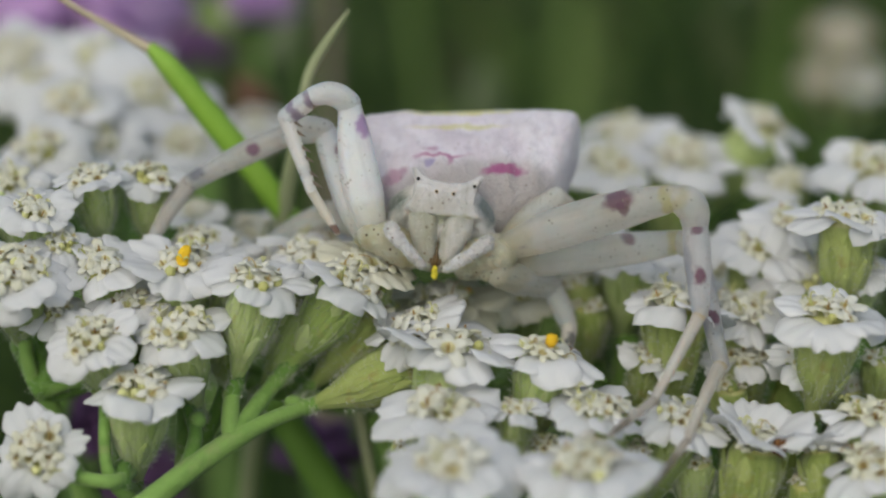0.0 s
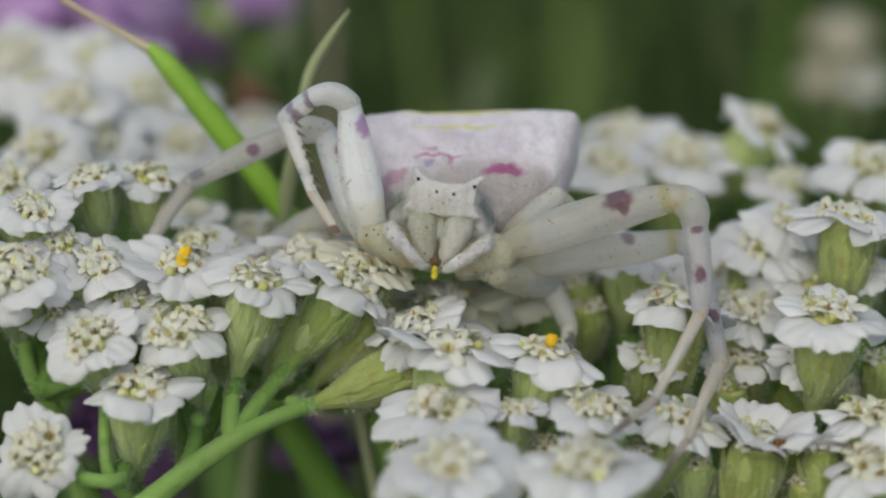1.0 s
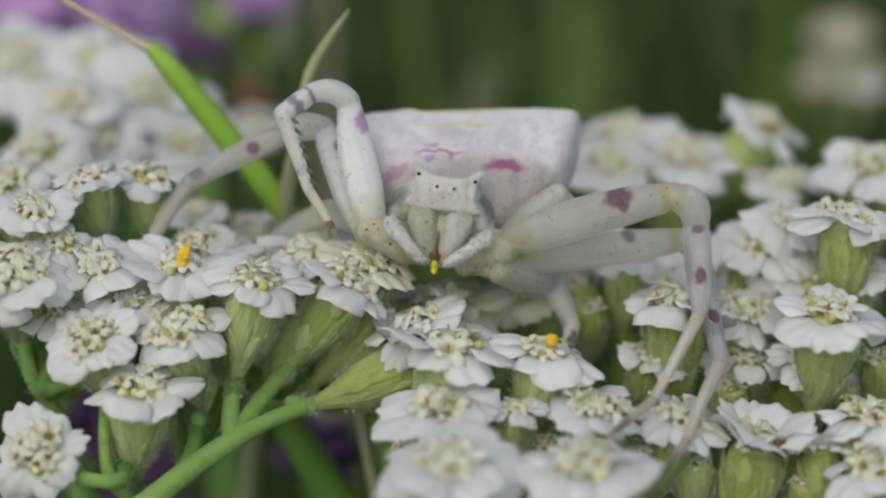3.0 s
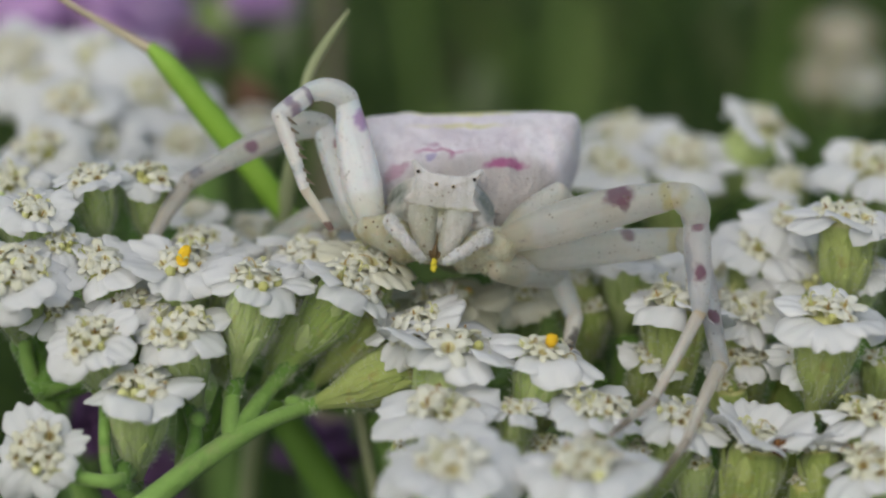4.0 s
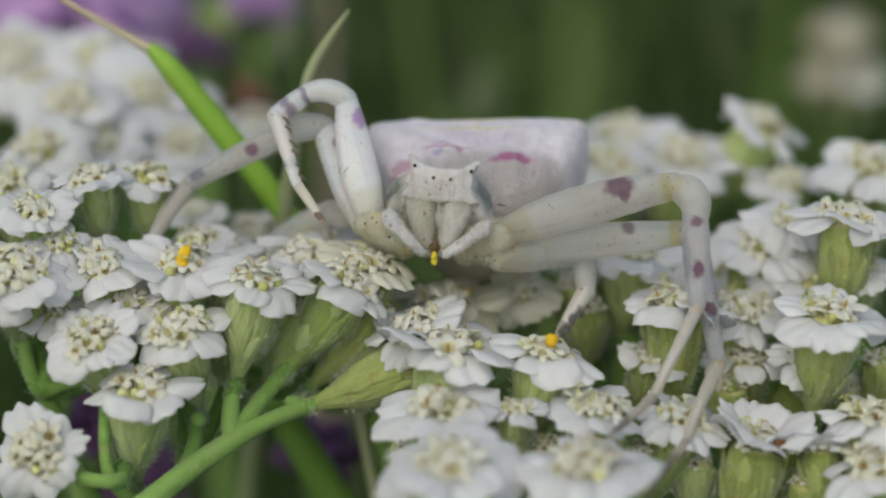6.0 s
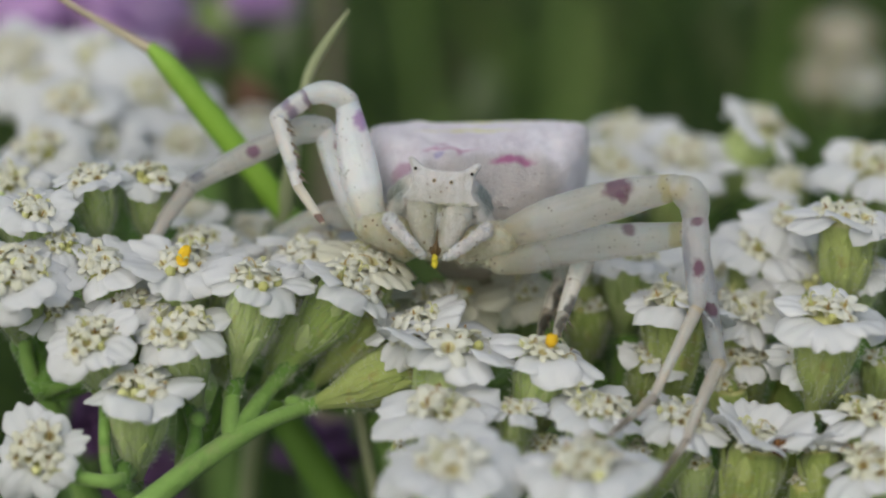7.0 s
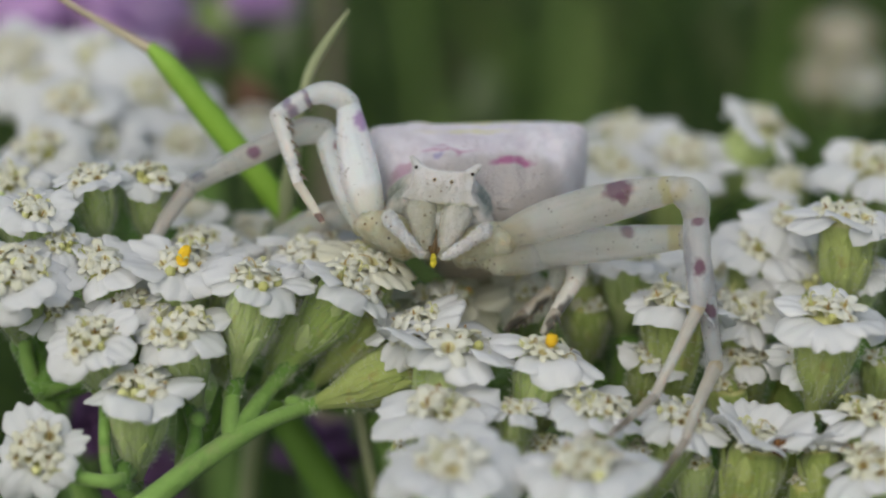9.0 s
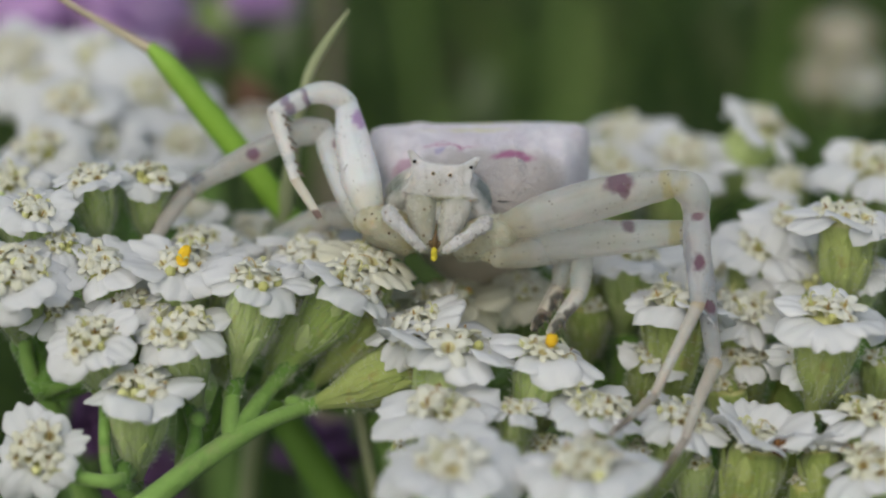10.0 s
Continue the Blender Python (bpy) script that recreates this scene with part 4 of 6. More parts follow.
    plant("yarrow_plant", "pale green downy yarrow plant carrying white flower heads", "plant", [
        ("stem", M_STEM, [(35.43, 77.22, 328.26, 0.9), (35.62, 76.81, 324.21, 1.1), (35.81, 76.42, 320.16, 1.38), (35.99, 76.06, 316.11, 1.55), (36.32, 75.43, 308, 1.65), (36.88, 74.56, 291.76, 1.71), (37.55, 74.36, 259.21, 1.75), (37.12, 80.13, 193.82, 1.77), (39.34, 85.3, -3, 1.8)]),
    ])
    plant("meadow_herb", "green herb stems out of focus behind the flowers", "plant", [
        ("stem", M_FRESH, [(-9.29, 10.14, 336.93, 0.9), (-7.14, 9.86, 333.22, 1), (-5.27, 9.77, 330.07, 1), (-3.45, 9.69, 326.89, 1.16), (-1.73, 9.62, 323.69, 1.26), (1.44, 9.49, 317.21, 1.31), (6.62, 9.33, 303.91, 1.35), (12.43, 9.37, 275.95, 1.37), (5.78, 10.89, 214.67, 1.38), (3.63, 13.05, 95.39, 1.39), (7.36, 14.42, -3, 1.4)]),
        ("stem", M_FRESH, [(-3.02, 11.53, 334.9, 1.4), (-2.06, 10.54, 332.18, 1.5), (-0.78, 10.22, 328.38, 1.5), (0.47, 9.92, 324.58, 1.58), (1.64, 9.63, 320.77, 1.63), (3.76, 9.13, 313.1, 1.66), (7.15, 8.39, 297.6, 1.67), (10.49, 7.97, 265.95, 1.68), (3.39, 11.35, 200.09, 1.69), (7, 14.04, -3, 1.7)]),
    ])
    plant("meadow_herb", "slender pale green herb stem behind the flowers", "plant", [
        ("stem", M_PALE_BLADE, [(-4.47, 5.42, 338.57, 0.3), (-3.91, 4.8, 335.7, 0.33), (-3.32, 4.4, 332.85, 0.4), (-2.75, 4.01, 330, 0.48), (-2.19, 3.64, 327.16, 0.53), (-1.16, 2.96, 321.44, 0.56), (0.64, 1.82, 309.98, 0.57), (3.1, 0.41, 286.86, 0.58), (3.54, 1.15, 239.9, 0.59), (0.03, 6.06, 145.27, 0.59), (2.69, 7.37, -3, 0.6)]),
    ])
    plant("grass_stalk", "bright green grass stalk with a dry beige awn", "grass", [
        ("sheath", M_GRASS, [(-15.4, 11.13, 357.2, 0.40), (-14.35, 10.76, 356.16, 0.62), (-12.0, 10.69, 353.06, 0.72), (-9.65, 10.61, 349.9, 0.72), (-7.9, 10.66, 347.13, 0.72), (-6.15, 10.65, 344.17, 0.72), (-4.58, 10.64, 341.2, 0.8), (-2.9, 10.63, 338.21, 0.88), (0.23, 10.64, 332.14, 0.93), (5.59, 10.72, 319.72, 0.96), (12.69, 11.15, 293.73, 0.97), (12.46, 13.07, 237.08, 0.98), (11.31, 16.97, 123.58, 0.99), (21.43, 20.59, -3, 1)]),
        ("awn", M_STRAW, [(-21.4, 11.02, 361.27, 0.12), (-19.71, 11, 359.77, 0.17), (-17.42, 11.04, 358.39, 0.2), (-15.4, 11.11, 357.15, 0.3)]),
    ])
    plant("wild_grass", "pale dry curved grass blade", "grass", [
        ("blade", M_PALE_BLADE, [(-4.88, 9.89, 359.64, 0.06), (-5.87, 9.71, 358.27, 0.22), (-6.86, 9.45, 356.66, 0.28), (-7.39, 9.23, 354.89, 0.28), (-7.76, 9.58, 352.92, 0.3), (-8.12, 9.92, 350.96, 0.42), (-8.47, 10.26, 348.99, 0.49), (-9.14, 10.9, 345.05, 0.54), (-10.36, 12.09, 337.15, 0.56), (-12.29, 14.05, 321.26, 0.58), (-14.13, 16.29, 289.12, 0.59), (-9.73, 14.07, 223.46, 0.59), (-7.55, 15.11, 93.28, 0.59), (-7.47, 17.16, -3, 0.6)]),
    ])
    plant("dry_stalk", "dry brown upright stalk far behind the flowers", "stalk", [
        ("stem", M_DRY, [(-9.77, 77.63, 358.62, 0.55), (-9.45, 74.43, 349.83, 0.6), (-9.4, 71.23, 341.04, 0.6), (-9.35, 68.25, 332.22, 1), (-9.3, 65.7, 323.31, 1.24), (-9.17, 61.91, 305.27, 1.38), (-8.87, 59.54, 268.28, 1.47), (-8.06, 71.18, 191.39, 1.52), (-6.33, 71.1, -3, 1.6)]),
    ])


def pollen():
    pollen_clump(-12.8, -0.1, 349.6, 0.36, 0.32, 1.05)
    pollen_clump(5.25, -3.56, 346.6, 0.34, 0.4, 0.3)
    pollen_clump(1.20, 4.78, 345.88, 0.2, 0.8, 0.4)


def purple_flowers():
    purple_bloom(-30.73, 64.71, 346.52, 19.6, 1, M_PURPLE, "lilac flower out of focus behind the yarrow")
    purple_bloom(-26.14, 72.43, 344.34, 10.8, 2, M_PURPLE, "lilac flower out of focus behind the yarrow")
    purple_bloom(-16.28, 82.4, 342.49, 7.9, 3, M_PURPLE, "lilac flower out of focus behind the yarrow")
    purple_bloom(-7.51, 18.11, 329.58, 5.8, 4, M_SHADED_PURPLE, "purple flower below, its shade put into the petal colour")
    purple_bloom(-24.21, 27.59, 332.24, 5.5, 5, M_SHADED_PURPLE, "purple flower below, its shade put into the petal colour")
    purple_bloom(-18.6, 19.44, 327.39, 6.3, 6, M_SHADED_PURPLE, "purple flower below, its shade put into the petal colour")
    purple_bloom(-22.09, 18.69, 331.19, 7.2, 7, M_SHADED_PURPLE, "purple flower below, its shade put into the petal colour")
    purple_bloom(-19.12, 61.52, 343.6, 5.3, 8, M_SHADED_PURPLE, "dark purple flower behind the yarrow")


def light_blades():
    """A few broad lighter grass blades between the flowers and the dark meadow."""
    rng = random.Random(21)
    for k in range(190):
        y = rng.uniform(80, 420)
        x = rng.uniform(-190, 190)
        top = rng.uniform(320, 400) - 0.30 * y
        w = rng.uniform(0.6, 1.8) * (1 + y / 300)
        lean = rng.gauss(0, 0.3 if k % 3 else 0.1) * top
        bm = tube(bmesh.new(), [(lean, rng.uniform(-5, 5), top, 0.15), (lean * 0.7, 0, top - 25, w * 0.8), (lean * 0.35, 0, top * 0.6, w), (0, 0, -2, w * 0.6)], 6, 4, 0.1, 0.22)
        ob = thing("tall_grass", Matrix.Translation(mm(x, y, 0)) @ Matrix.Rotation(rng.uniform(-0.5, 0.5), 4, "Z"), "light green grass blade standing in the meadow", "grass", "tall grass blades")
        part("blade", give(finish(bm, "blade"), (M_BRIGHT_BLADE, M_HERB, M_HERB, M_LEAF, M_BRIGHT_BLADE, M_HERB)[k % 6]), ob)


def far_leaf(x, y, z, length, width, turn, material, label):
    """An oval leaf on a stalk, far behind."""
    bm = bmesh.new()
    rows = []
    for side in (1, -1):
        for i in range(9):
            u = i / 8
            w = width / 2 * math.sin(math.pi * min(0.06 + u * 0.94, 0.97)) ** 0.7
            rows.append([bm.verts.new((v * w, side * 0.15 + 0.12 * width * v * v + 0.1 * length * u * u, u * length)) for v in (-1, -0.5, 0, 0.5, 1)])
    for base in (0, 9):
        for i in range(8):
            for j in range(4):
                bm.faces.new((rows[base + i][j], rows[base + i][j + 1], rows[base + i + 1][j + 1], rows[base + i + 1][j]))
    for i in range(8):
        for j in (0, 4):
            bm.faces.new((rows[i][j], rows[i + 1][j], rows[9 + i + 1][j], rows[9 + i][j]))
    bmesh.ops.recalc_face_normals(bm, faces=bm.faces)
    ob = thing("leafy_herb", Matrix.Translation(mm(x, y, z)), label, "plant", "leafy herbs")
    part("leaf", give(finish(bm, "leaf"), material), ob, Matrix.Rotation(radians(turn), 4, "Y"))
    part("stem", give(finish(tube(bmesh.new(), [(0, 0, 1, 0.5), (1, 1, -0.4 * z, 0.8), (2, 2, -z, 1.0)], 8, 5), "stem"), M_HERB), ob)


def extras():
    light_blades()
    far_leaf(-13.39, 61.07, 342.35, 4.8, 2.6, 25, M_LEAF, "pale green leaf out of focus behind the flowers")
    far_leaf(3.27, 78.58, 331.98, 6.4, 3.0, 3, M_LEAF, "pale green leaf out of focus behind the flowers")
    far_leaf(-12.6, 45.04, 341.6, 5.2, 3.2, -18, M_RUST, "brown withered leaf behind the flowers")
    far_leaf(-19.36, 71.39, 341.48, 4.2, 2.8, 10, M_GRASS, "green leaf out of focus behind the flowers")
    far_leaf(27.45, 92.27, 340.36, 3.1, 2.1, 5, M_LEAF, "pale green leaf out of focus behind the flowers")


SPIDER_ROWS = [(0, pose(8.7e-05, 0.000912, 0.35251, -20, -0)), (2, pose(9e-05, 0.000912, 0.352494, -20.08, 0.23)), (2.5, pose(0.000122, 0.000941, 0.352619, -20.46, 0.52)), (4, pose(7.8e-05, 0.001026, 0.352845, -20.21, 0.48)), (4.5, pose(0.000146, 0.001041, 0.352885, -20.21, 0.24)), (5, pose(0.000211, 0.001084, 0.353006, -19.91, -0.23)), (5.5, pose(-7e-05, 0.001188, 0.353198, -19.71, -2.12)), (7, pose(-2.5e-05, 0.001112, 0.35303, -19.77, -1.92)), (7.5, pose(-2.8e-05, 0.001141, 0.353079, -19.72, -2.14)), (8, pose(-6e-06, 0.001131, 0.353069, -19.84, -2.54)), (8.5, pose(9e-06, 0.001131, 0.353083, -20, -1.48)), (9, pose(-8e-06, 0.001112, 0.353058, -20.22, -0.6)), (9.5, pose(-2e-06, 0.001141, 0.353123, -20.41, -1.18)), (10, pose(-7.1e-05, 0.001226, 0.353351, -20.63, -2.18))]
ABDOMEN_ROWS = [(0, pose(0.0013, 0.0022, -0.0011, 36, -1, 0)), (2, pose(0.0013, 0.0022, -0.0011, 36.08, -1.23, 0)), (2.5, pose(0.0013, 0.0022, -0.0011, 35.785, -1.52, 0)), (4, pose(0.0014, 0.0022, -0.0011, 30.54, -1.48, 0)), (4.5, pose(0.0014, 0.0022, -0.0011, 29.055, -1.24, 0)), (5, pose(0.0014, 0.0022, -0.0011, 26.325, -0.77, 0)), (5.5, pose(0.00177, 0.0022, -0.0011, 20.86, 1.12, 0)), (7, pose(0.0018, 0.0022, -0.0011, 21.19, 0.92, 0)), (7.5, pose(0.0018, 0.0022, -0.0011, 20.06, 1.14, 0)), (8, pose(0.0018, 0.0022, -0.0011, 20.45, 1.54, 0)), (8.5, pose(0.0018, 0.0022, -0.0011, 21.15, 0.48, 0)), (9, pose(0.0018, 0.0022, -0.0011, 21.37, -0.4, 0)), (9.5, pose(0.0018, 0.0022, -0.0011, 20.48, 0.18, 0)), (10, pose(0.00186, 0.0022, -0.0011, 17.73, 1.18, 0))]

# ---- the crab spider ----
VIOLET = (0.21, 0.06, 0.125)
LILAC = (0.30, 0.24, 0.34)
YELLOW = (0.62, 0.60, 0.10)
PALE, WARM = (0.87, 0.85, 0.815), (0.76, 0.73, 0.66)
ROLL = Matrix.Rotation(radians(8), 4, "Y")

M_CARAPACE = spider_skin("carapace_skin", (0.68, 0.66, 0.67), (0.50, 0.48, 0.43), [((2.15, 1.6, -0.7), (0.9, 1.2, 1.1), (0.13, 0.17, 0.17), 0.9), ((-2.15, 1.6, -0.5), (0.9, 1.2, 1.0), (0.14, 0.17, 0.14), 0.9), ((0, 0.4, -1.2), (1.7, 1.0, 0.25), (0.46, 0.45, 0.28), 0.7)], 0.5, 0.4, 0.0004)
M_FACE_WHITE = spider_skin("mouthpart_skin", (0.56, 0.545, 0.53), (0.38, 0.37, 0.28), (), 0.8, 0.5, 0.0003)
M_PALP = spider_skin("palp_skin", (0.66, 0.64, 0.655), (0.47, 0.45, 0.42), (), 0.8, 0.5, 0.0006)
M_COXA = spider_skin("coxa_skin", (0.76, 0.735, 0.59), (0.58, 0.52, 0.30), (), 0.9, 0.9, 0.0003, clear=0.15, depth=1.6, glow=0.3)
M_EYE = spider_skin("eye_black", (0.015, 0.01, 0.01), (0.03, 0.02, 0.015), (), 0, 0.0)
M_EYE_RIM = spider_skin("eye_rim", (0.55, 0.45, 0.30), (0.45, 0.35, 0.25), (), 0, 0.1)
M_OLD_POLLEN = plant_material("dull_yellow_pollen", (0.62, 0.52, 0.04), (0.42, 0.34, 0.02), 2500, 0.6, 0.00008)
M_SPINE = spider_skin("spine_brown", (0.22, 0.17, 0.12), (0.30, 0.24, 0.18), (), 0, 0.1)
M_FANG = spider_skin("fang_brown", (0.07, 0.04, 0.02), (0.14, 0.09, 0.03), (), 0, 0.1)
M_ABDOMEN = spider_skin("abdomen_skin", (0.83, 0.79, 0.86), (0.66, 0.60, 0.68), [
    # Grey front zone: greyish skin with the shade behind the carapace painted in.
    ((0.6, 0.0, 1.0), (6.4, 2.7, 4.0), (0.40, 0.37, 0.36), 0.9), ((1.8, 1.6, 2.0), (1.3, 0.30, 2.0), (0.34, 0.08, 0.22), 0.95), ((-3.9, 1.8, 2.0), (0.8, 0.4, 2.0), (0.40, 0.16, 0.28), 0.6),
    ((-1.3, 2.5, 2.4), (1.5, 0.17, 2.0), (0.42, 0.14, 0.30), 0.85), ((-1.0, 2.2, 2.4), (0.25, 0.5, 2.0), (0.40, 0.15, 0.30), 0.75), ((-1.9, 2.9, 2.4), (0.5, 0.2, 2.0), (0.42, 0.18, 0.34), 0.75),
    ((-1.95, 2.0, 2.4), (0.3, 0.25, 2.0), (0.25, 0.22, 0.45), 0.7),
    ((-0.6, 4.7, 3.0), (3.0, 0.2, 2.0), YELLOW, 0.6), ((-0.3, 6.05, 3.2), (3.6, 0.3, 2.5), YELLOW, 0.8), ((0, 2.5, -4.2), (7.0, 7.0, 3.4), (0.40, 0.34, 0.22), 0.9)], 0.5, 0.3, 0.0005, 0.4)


BASE_TINT = ((0, 0, 0.0), (2.0, 2.0, 1.9), (0.66, 0.61, 0.42), 0.5)


def leg_skin(name, marks=(), base=PALE, warm=WARM, speckle=0.55, clear=0.24, glow=0.5):
    marks = [*marks, BASE_TINT] if name.startswith("femur") else marks
    thin = name.startswith(("tarsus", "metatarsus"))
    return spider_skin(name, base, warm, marks, speckle, 0.5 if thin else 1.0, 0.00010, 0.3, clear, 0.12, 0.6 if thin else 2.0, 0.5, 0.25 if thin else glow)


def grained(me, amount, fineness):
    """Fine warty relief on a skin: amount and grain size in mm."""
    moves = [v.normal * noise.noise(v.co / MM / fineness) * amount * MM for v in me.vertices]
    for v, d in zip(me.vertices, moves):
        v.co += d
    return me


def rolled(me):
    me.transform(ROLL)
    return me


def carapace_mesh():
    """The front body: a broad face whose upper corners are drawn out into two blunt horns, fused to a domed back."""
    half = [(0.0, 0.62), (0.55, 0.64), (1.0, 0.74), (1.4, 0.92), (1.62, 1.06), (1.66, 0.92), (1.54, 0.45), (1.46, -0.1), (1.62, -0.55), (1.95, -0.95), (1.2, -1.12), (0.5, -1.06), (0.0, -1.1)]
    outline = half + [(-x, z) for x, z in half[-2:0:-1]]
    bm = bmesh.new()
    layers = []
    for y, s, dz in ((-0.05, 0.94, -0.02), (0.12, 1.0, 0.0), (0.55, 1.0, 0.0), (1.2, 0.93, -0.12), (2.2, 0.9, -0.45)):
        layers.append([bm.verts.new((x * s, y + 0.12 * abs(x), z * s + dz)) for x, z in outline])
    n = len(outline)
    for a, b in zip(layers, layers[1:]):
        for k in range(n):
            bm.faces.new((a[k], a[(k + 1) % n], b[(k + 1) % n], b[k]))
    for ring, flip in ((layers[0], False), (layers[-1], True)):
        bmesh.ops.triangulate(bm, faces=[bm.faces.new(ring if flip else ring[::-1])])
    bmesh.ops.recalc_face_normals(bm, faces=bm.faces)
    ball(bm, (0, 2.9, -1.7), (2.35, 2.6, 1.75), 24)
    for s in (-1, 1):
        chain(bm, [(s * 1.2, 0.45, 0.55, 0.3), (s * 1.52, 0.3, 0.88, 0.22), (s * 1.68, 0.22, 1.06, 0.15)], 4)
        chain(bm, [(s * 1.5, 0.8, -0.7, 0.45), (s * 2.1, 1.6, -1.5, 0.6), (s * 2.3, 2.8, -2.2, 0.8)], 4)
        chain(bm, [(s * 1.2, 1.0, 0.0, 0.5), (s * 1.65, 1.5, -0.35, 0.6), (s * 2.0, 2.4, -0.9, 0.8)], 4)
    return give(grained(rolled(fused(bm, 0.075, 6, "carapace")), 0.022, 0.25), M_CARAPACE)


def abdomen_mesh():
    """The abdomen: narrow in front, flaring backwards to two blunt shoulder humps, cut off steeply behind."""
    secs = [(-0.3, 0.6, 0.3, -0.4), (0.1, 2.2, 0.9, -1.3), (0.9, 3.7, 1.6, -2.2), (2.0, 4.55, 2.0, -2.8), (3.2, 5.05, 2.25, -3.1), (4.4, 5.45, 2.4, -3.1),
            (5.4, 5.75, 2.5, -2.9), (6.0, 5.85, 2.48, -2.6), (6.4, 5.75, 2.3, -2.3), (6.9, 5.0, 1.6, -1.9), (7.5, 3.2, 0.7, -1.4), (7.8, 0.6, 0.0, -0.8)]
    rows = [q for q in spline(secs, 5)]
    bm = bmesh.new()
    rings, n = [], 110
    for y, w, top, low in rows:
        mid, up, dn = (top + low) / 2, (top - low) / 2, (top - low) / 2
        ring = []
        for k in range(n):
            a = math.tau * k / n
            c, s = math.cos(a), math.sin(a)
            e = float(np.interp(y, (0.5, 5.5), (0.62, 0.27))) if s > 0 else 0.6
            px = w * math.copysign(abs(c) ** e, c)
            pz = mid + (up if s > 0 else dn) * math.copysign(abs(s) ** e, s)
            px *= 1 - 0.16 * max(0, -s)
            fold = 0.17 * math.sin(px * 4.2 + 0.5 * y + noise.noise(Vector((px, y, 0)))) * max(0.0, 1 - y / 4.2) * (s > 0)
            pz += fold + 0.16 * noise.noise(Vector((px * 0.8, y * 0.8, pz * 0.8))) + 0.05 * noise.noise(Vector((px * 3.1, y * 3.1, pz * 3.1)))
            pz -= 3.3 * max(0, -s) ** 1.2 * math.exp(-((px + 0.3) / 3.6) ** 2 - ((y - 4.7) / 1.7) ** 2)
            ring.append(bm.verts.new((px, y, pz)))
        rings.append(ring)
    for a, b in zip(rings, rings[1:]):
        for k in range(n):
            bm.faces.new((a[k], a[(k + 1) % n], b[(k + 1) % n], b[k]))
    bm.faces.new(rings[0])
    bm.faces.new(rings[-1][::-1])
    bmesh.ops.recalc_face_normals(bm, faces=bm.faces)
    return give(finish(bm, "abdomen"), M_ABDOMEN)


def limb_mesh(name, length, radii, material, bow=0.0, spines=0, flat=1.0):
    """A leg segment along +z with the given radii from joint to joint; bow bends it sideways; spines stand in two rows."""
    bm = bmesh.new()
    k = len(radii) - 1
    pts = [(bow * math.sin(math.pi * i / k), 0, length * i / k, r) for i, r in enumerate(radii)]
    tube(bm, pts, 24, 5, 0.05, flat)
    if name == "femur":
        for v in bm.verts:
            a = math.atan2(v.co.y, v.co.x)
            lift = 0.13 * math.exp(-((a + 2.2) / 0.22) ** 2) + 0.10 * math.exp(-((a + 0.75) / 0.25) ** 2)
            lift *= math.sin(math.pi * min(max(v.co.z / length, 0.0), 1.0))
            v.co.x, v.co.y = v.co.x * (1 + lift), v.co.y * (1 + lift) * 0.86
    rng = random.Random(int(length * 100))
    for i in range(spines):
        u = 0.1 + 0.8 * (i // 2) / max(spines // 2 - 1, 1)
        r = float(np.interp(u, np.linspace(0, 1, k + 1), radii))
        side = -0.55 if i % 2 else 0.55
        b = Vector((-r * 0.8 + bow * math.sin(math.pi * u), side * r, u * length))
        face = min(bm.faces, key=lambda f: (f.calc_center_median() - b).length_squared)
        bmesh.ops.inset_individual(bm, faces=[face], thickness=0.02)
        grown = bmesh.ops.extrude_discrete_faces(bm, faces=[face])["faces"]
        c = grown[0].calc_center_median()
        tip = c + Vector((-0.36, 0.3 * side, 0.42)) * rng.uniform(0.65, 1.0)
        for v in grown[0].verts:
            v.co = tip + (v.co - c) * 0.12
        grown[0].material_index = 1
        for e in grown[0].edges:
            for f in e.link_faces:
                f.material_index = 1
    return give(finish(bm, name), material, M_SPINE)


def bristle_mesh(length, radii, bow, count):
    """Sparse short bristles all over a leg segment."""
    rng = random.Random(int(length * 1000) + count)
    verts, faces = [], []
    for _ in range(count):
        u, a = rng.uniform(0.05, 0.97), rng.uniform(0, math.tau)
        r = float(np.interp(u, np.linspace(0, 1, len(radii)), radii))
        n = Vector((math.cos(a), math.sin(a), 0.0))
        p = n * r * 0.97 + Vector((bow * math.sin(math.pi * u), 0, u * length))
        d = (n + Vector((0, 0, rng.uniform(0.5, 1.3)))).normalized()
        s = d.orthogonal().normalized() * 0.018
        t = d.cross(s)
        tip = p + d * rng.uniform(0.1, 0.26)
        k = len(verts)
        verts += [tuple((p + s) * MM), tuple((p - s * 0.5 + t * 0.87) * MM), tuple((p - s * 0.5 - t * 0.87) * MM), tuple(tip * MM)]
        faces += [(k, k + 1, k + 3), (k + 1, k + 2, k + 3), (k + 2, k, k + 3)]
    me = bpy.data.meshes.new("bristles")
    me.from_pydata(verts, [], faces)
    return give(me, M_SPINE)


def aim(a, b, ref):
    """The pose at a whose z axis points to b; ref fixes the turn about it."""
    z = (b - a).normalized()
    x = Vector(ref).cross(z).normalized()
    y = z.cross(x)
    m = Matrix((x, y, z)).transposed().to_4x4()
    return Matrix.Translation(a) @ m


LEGS = []


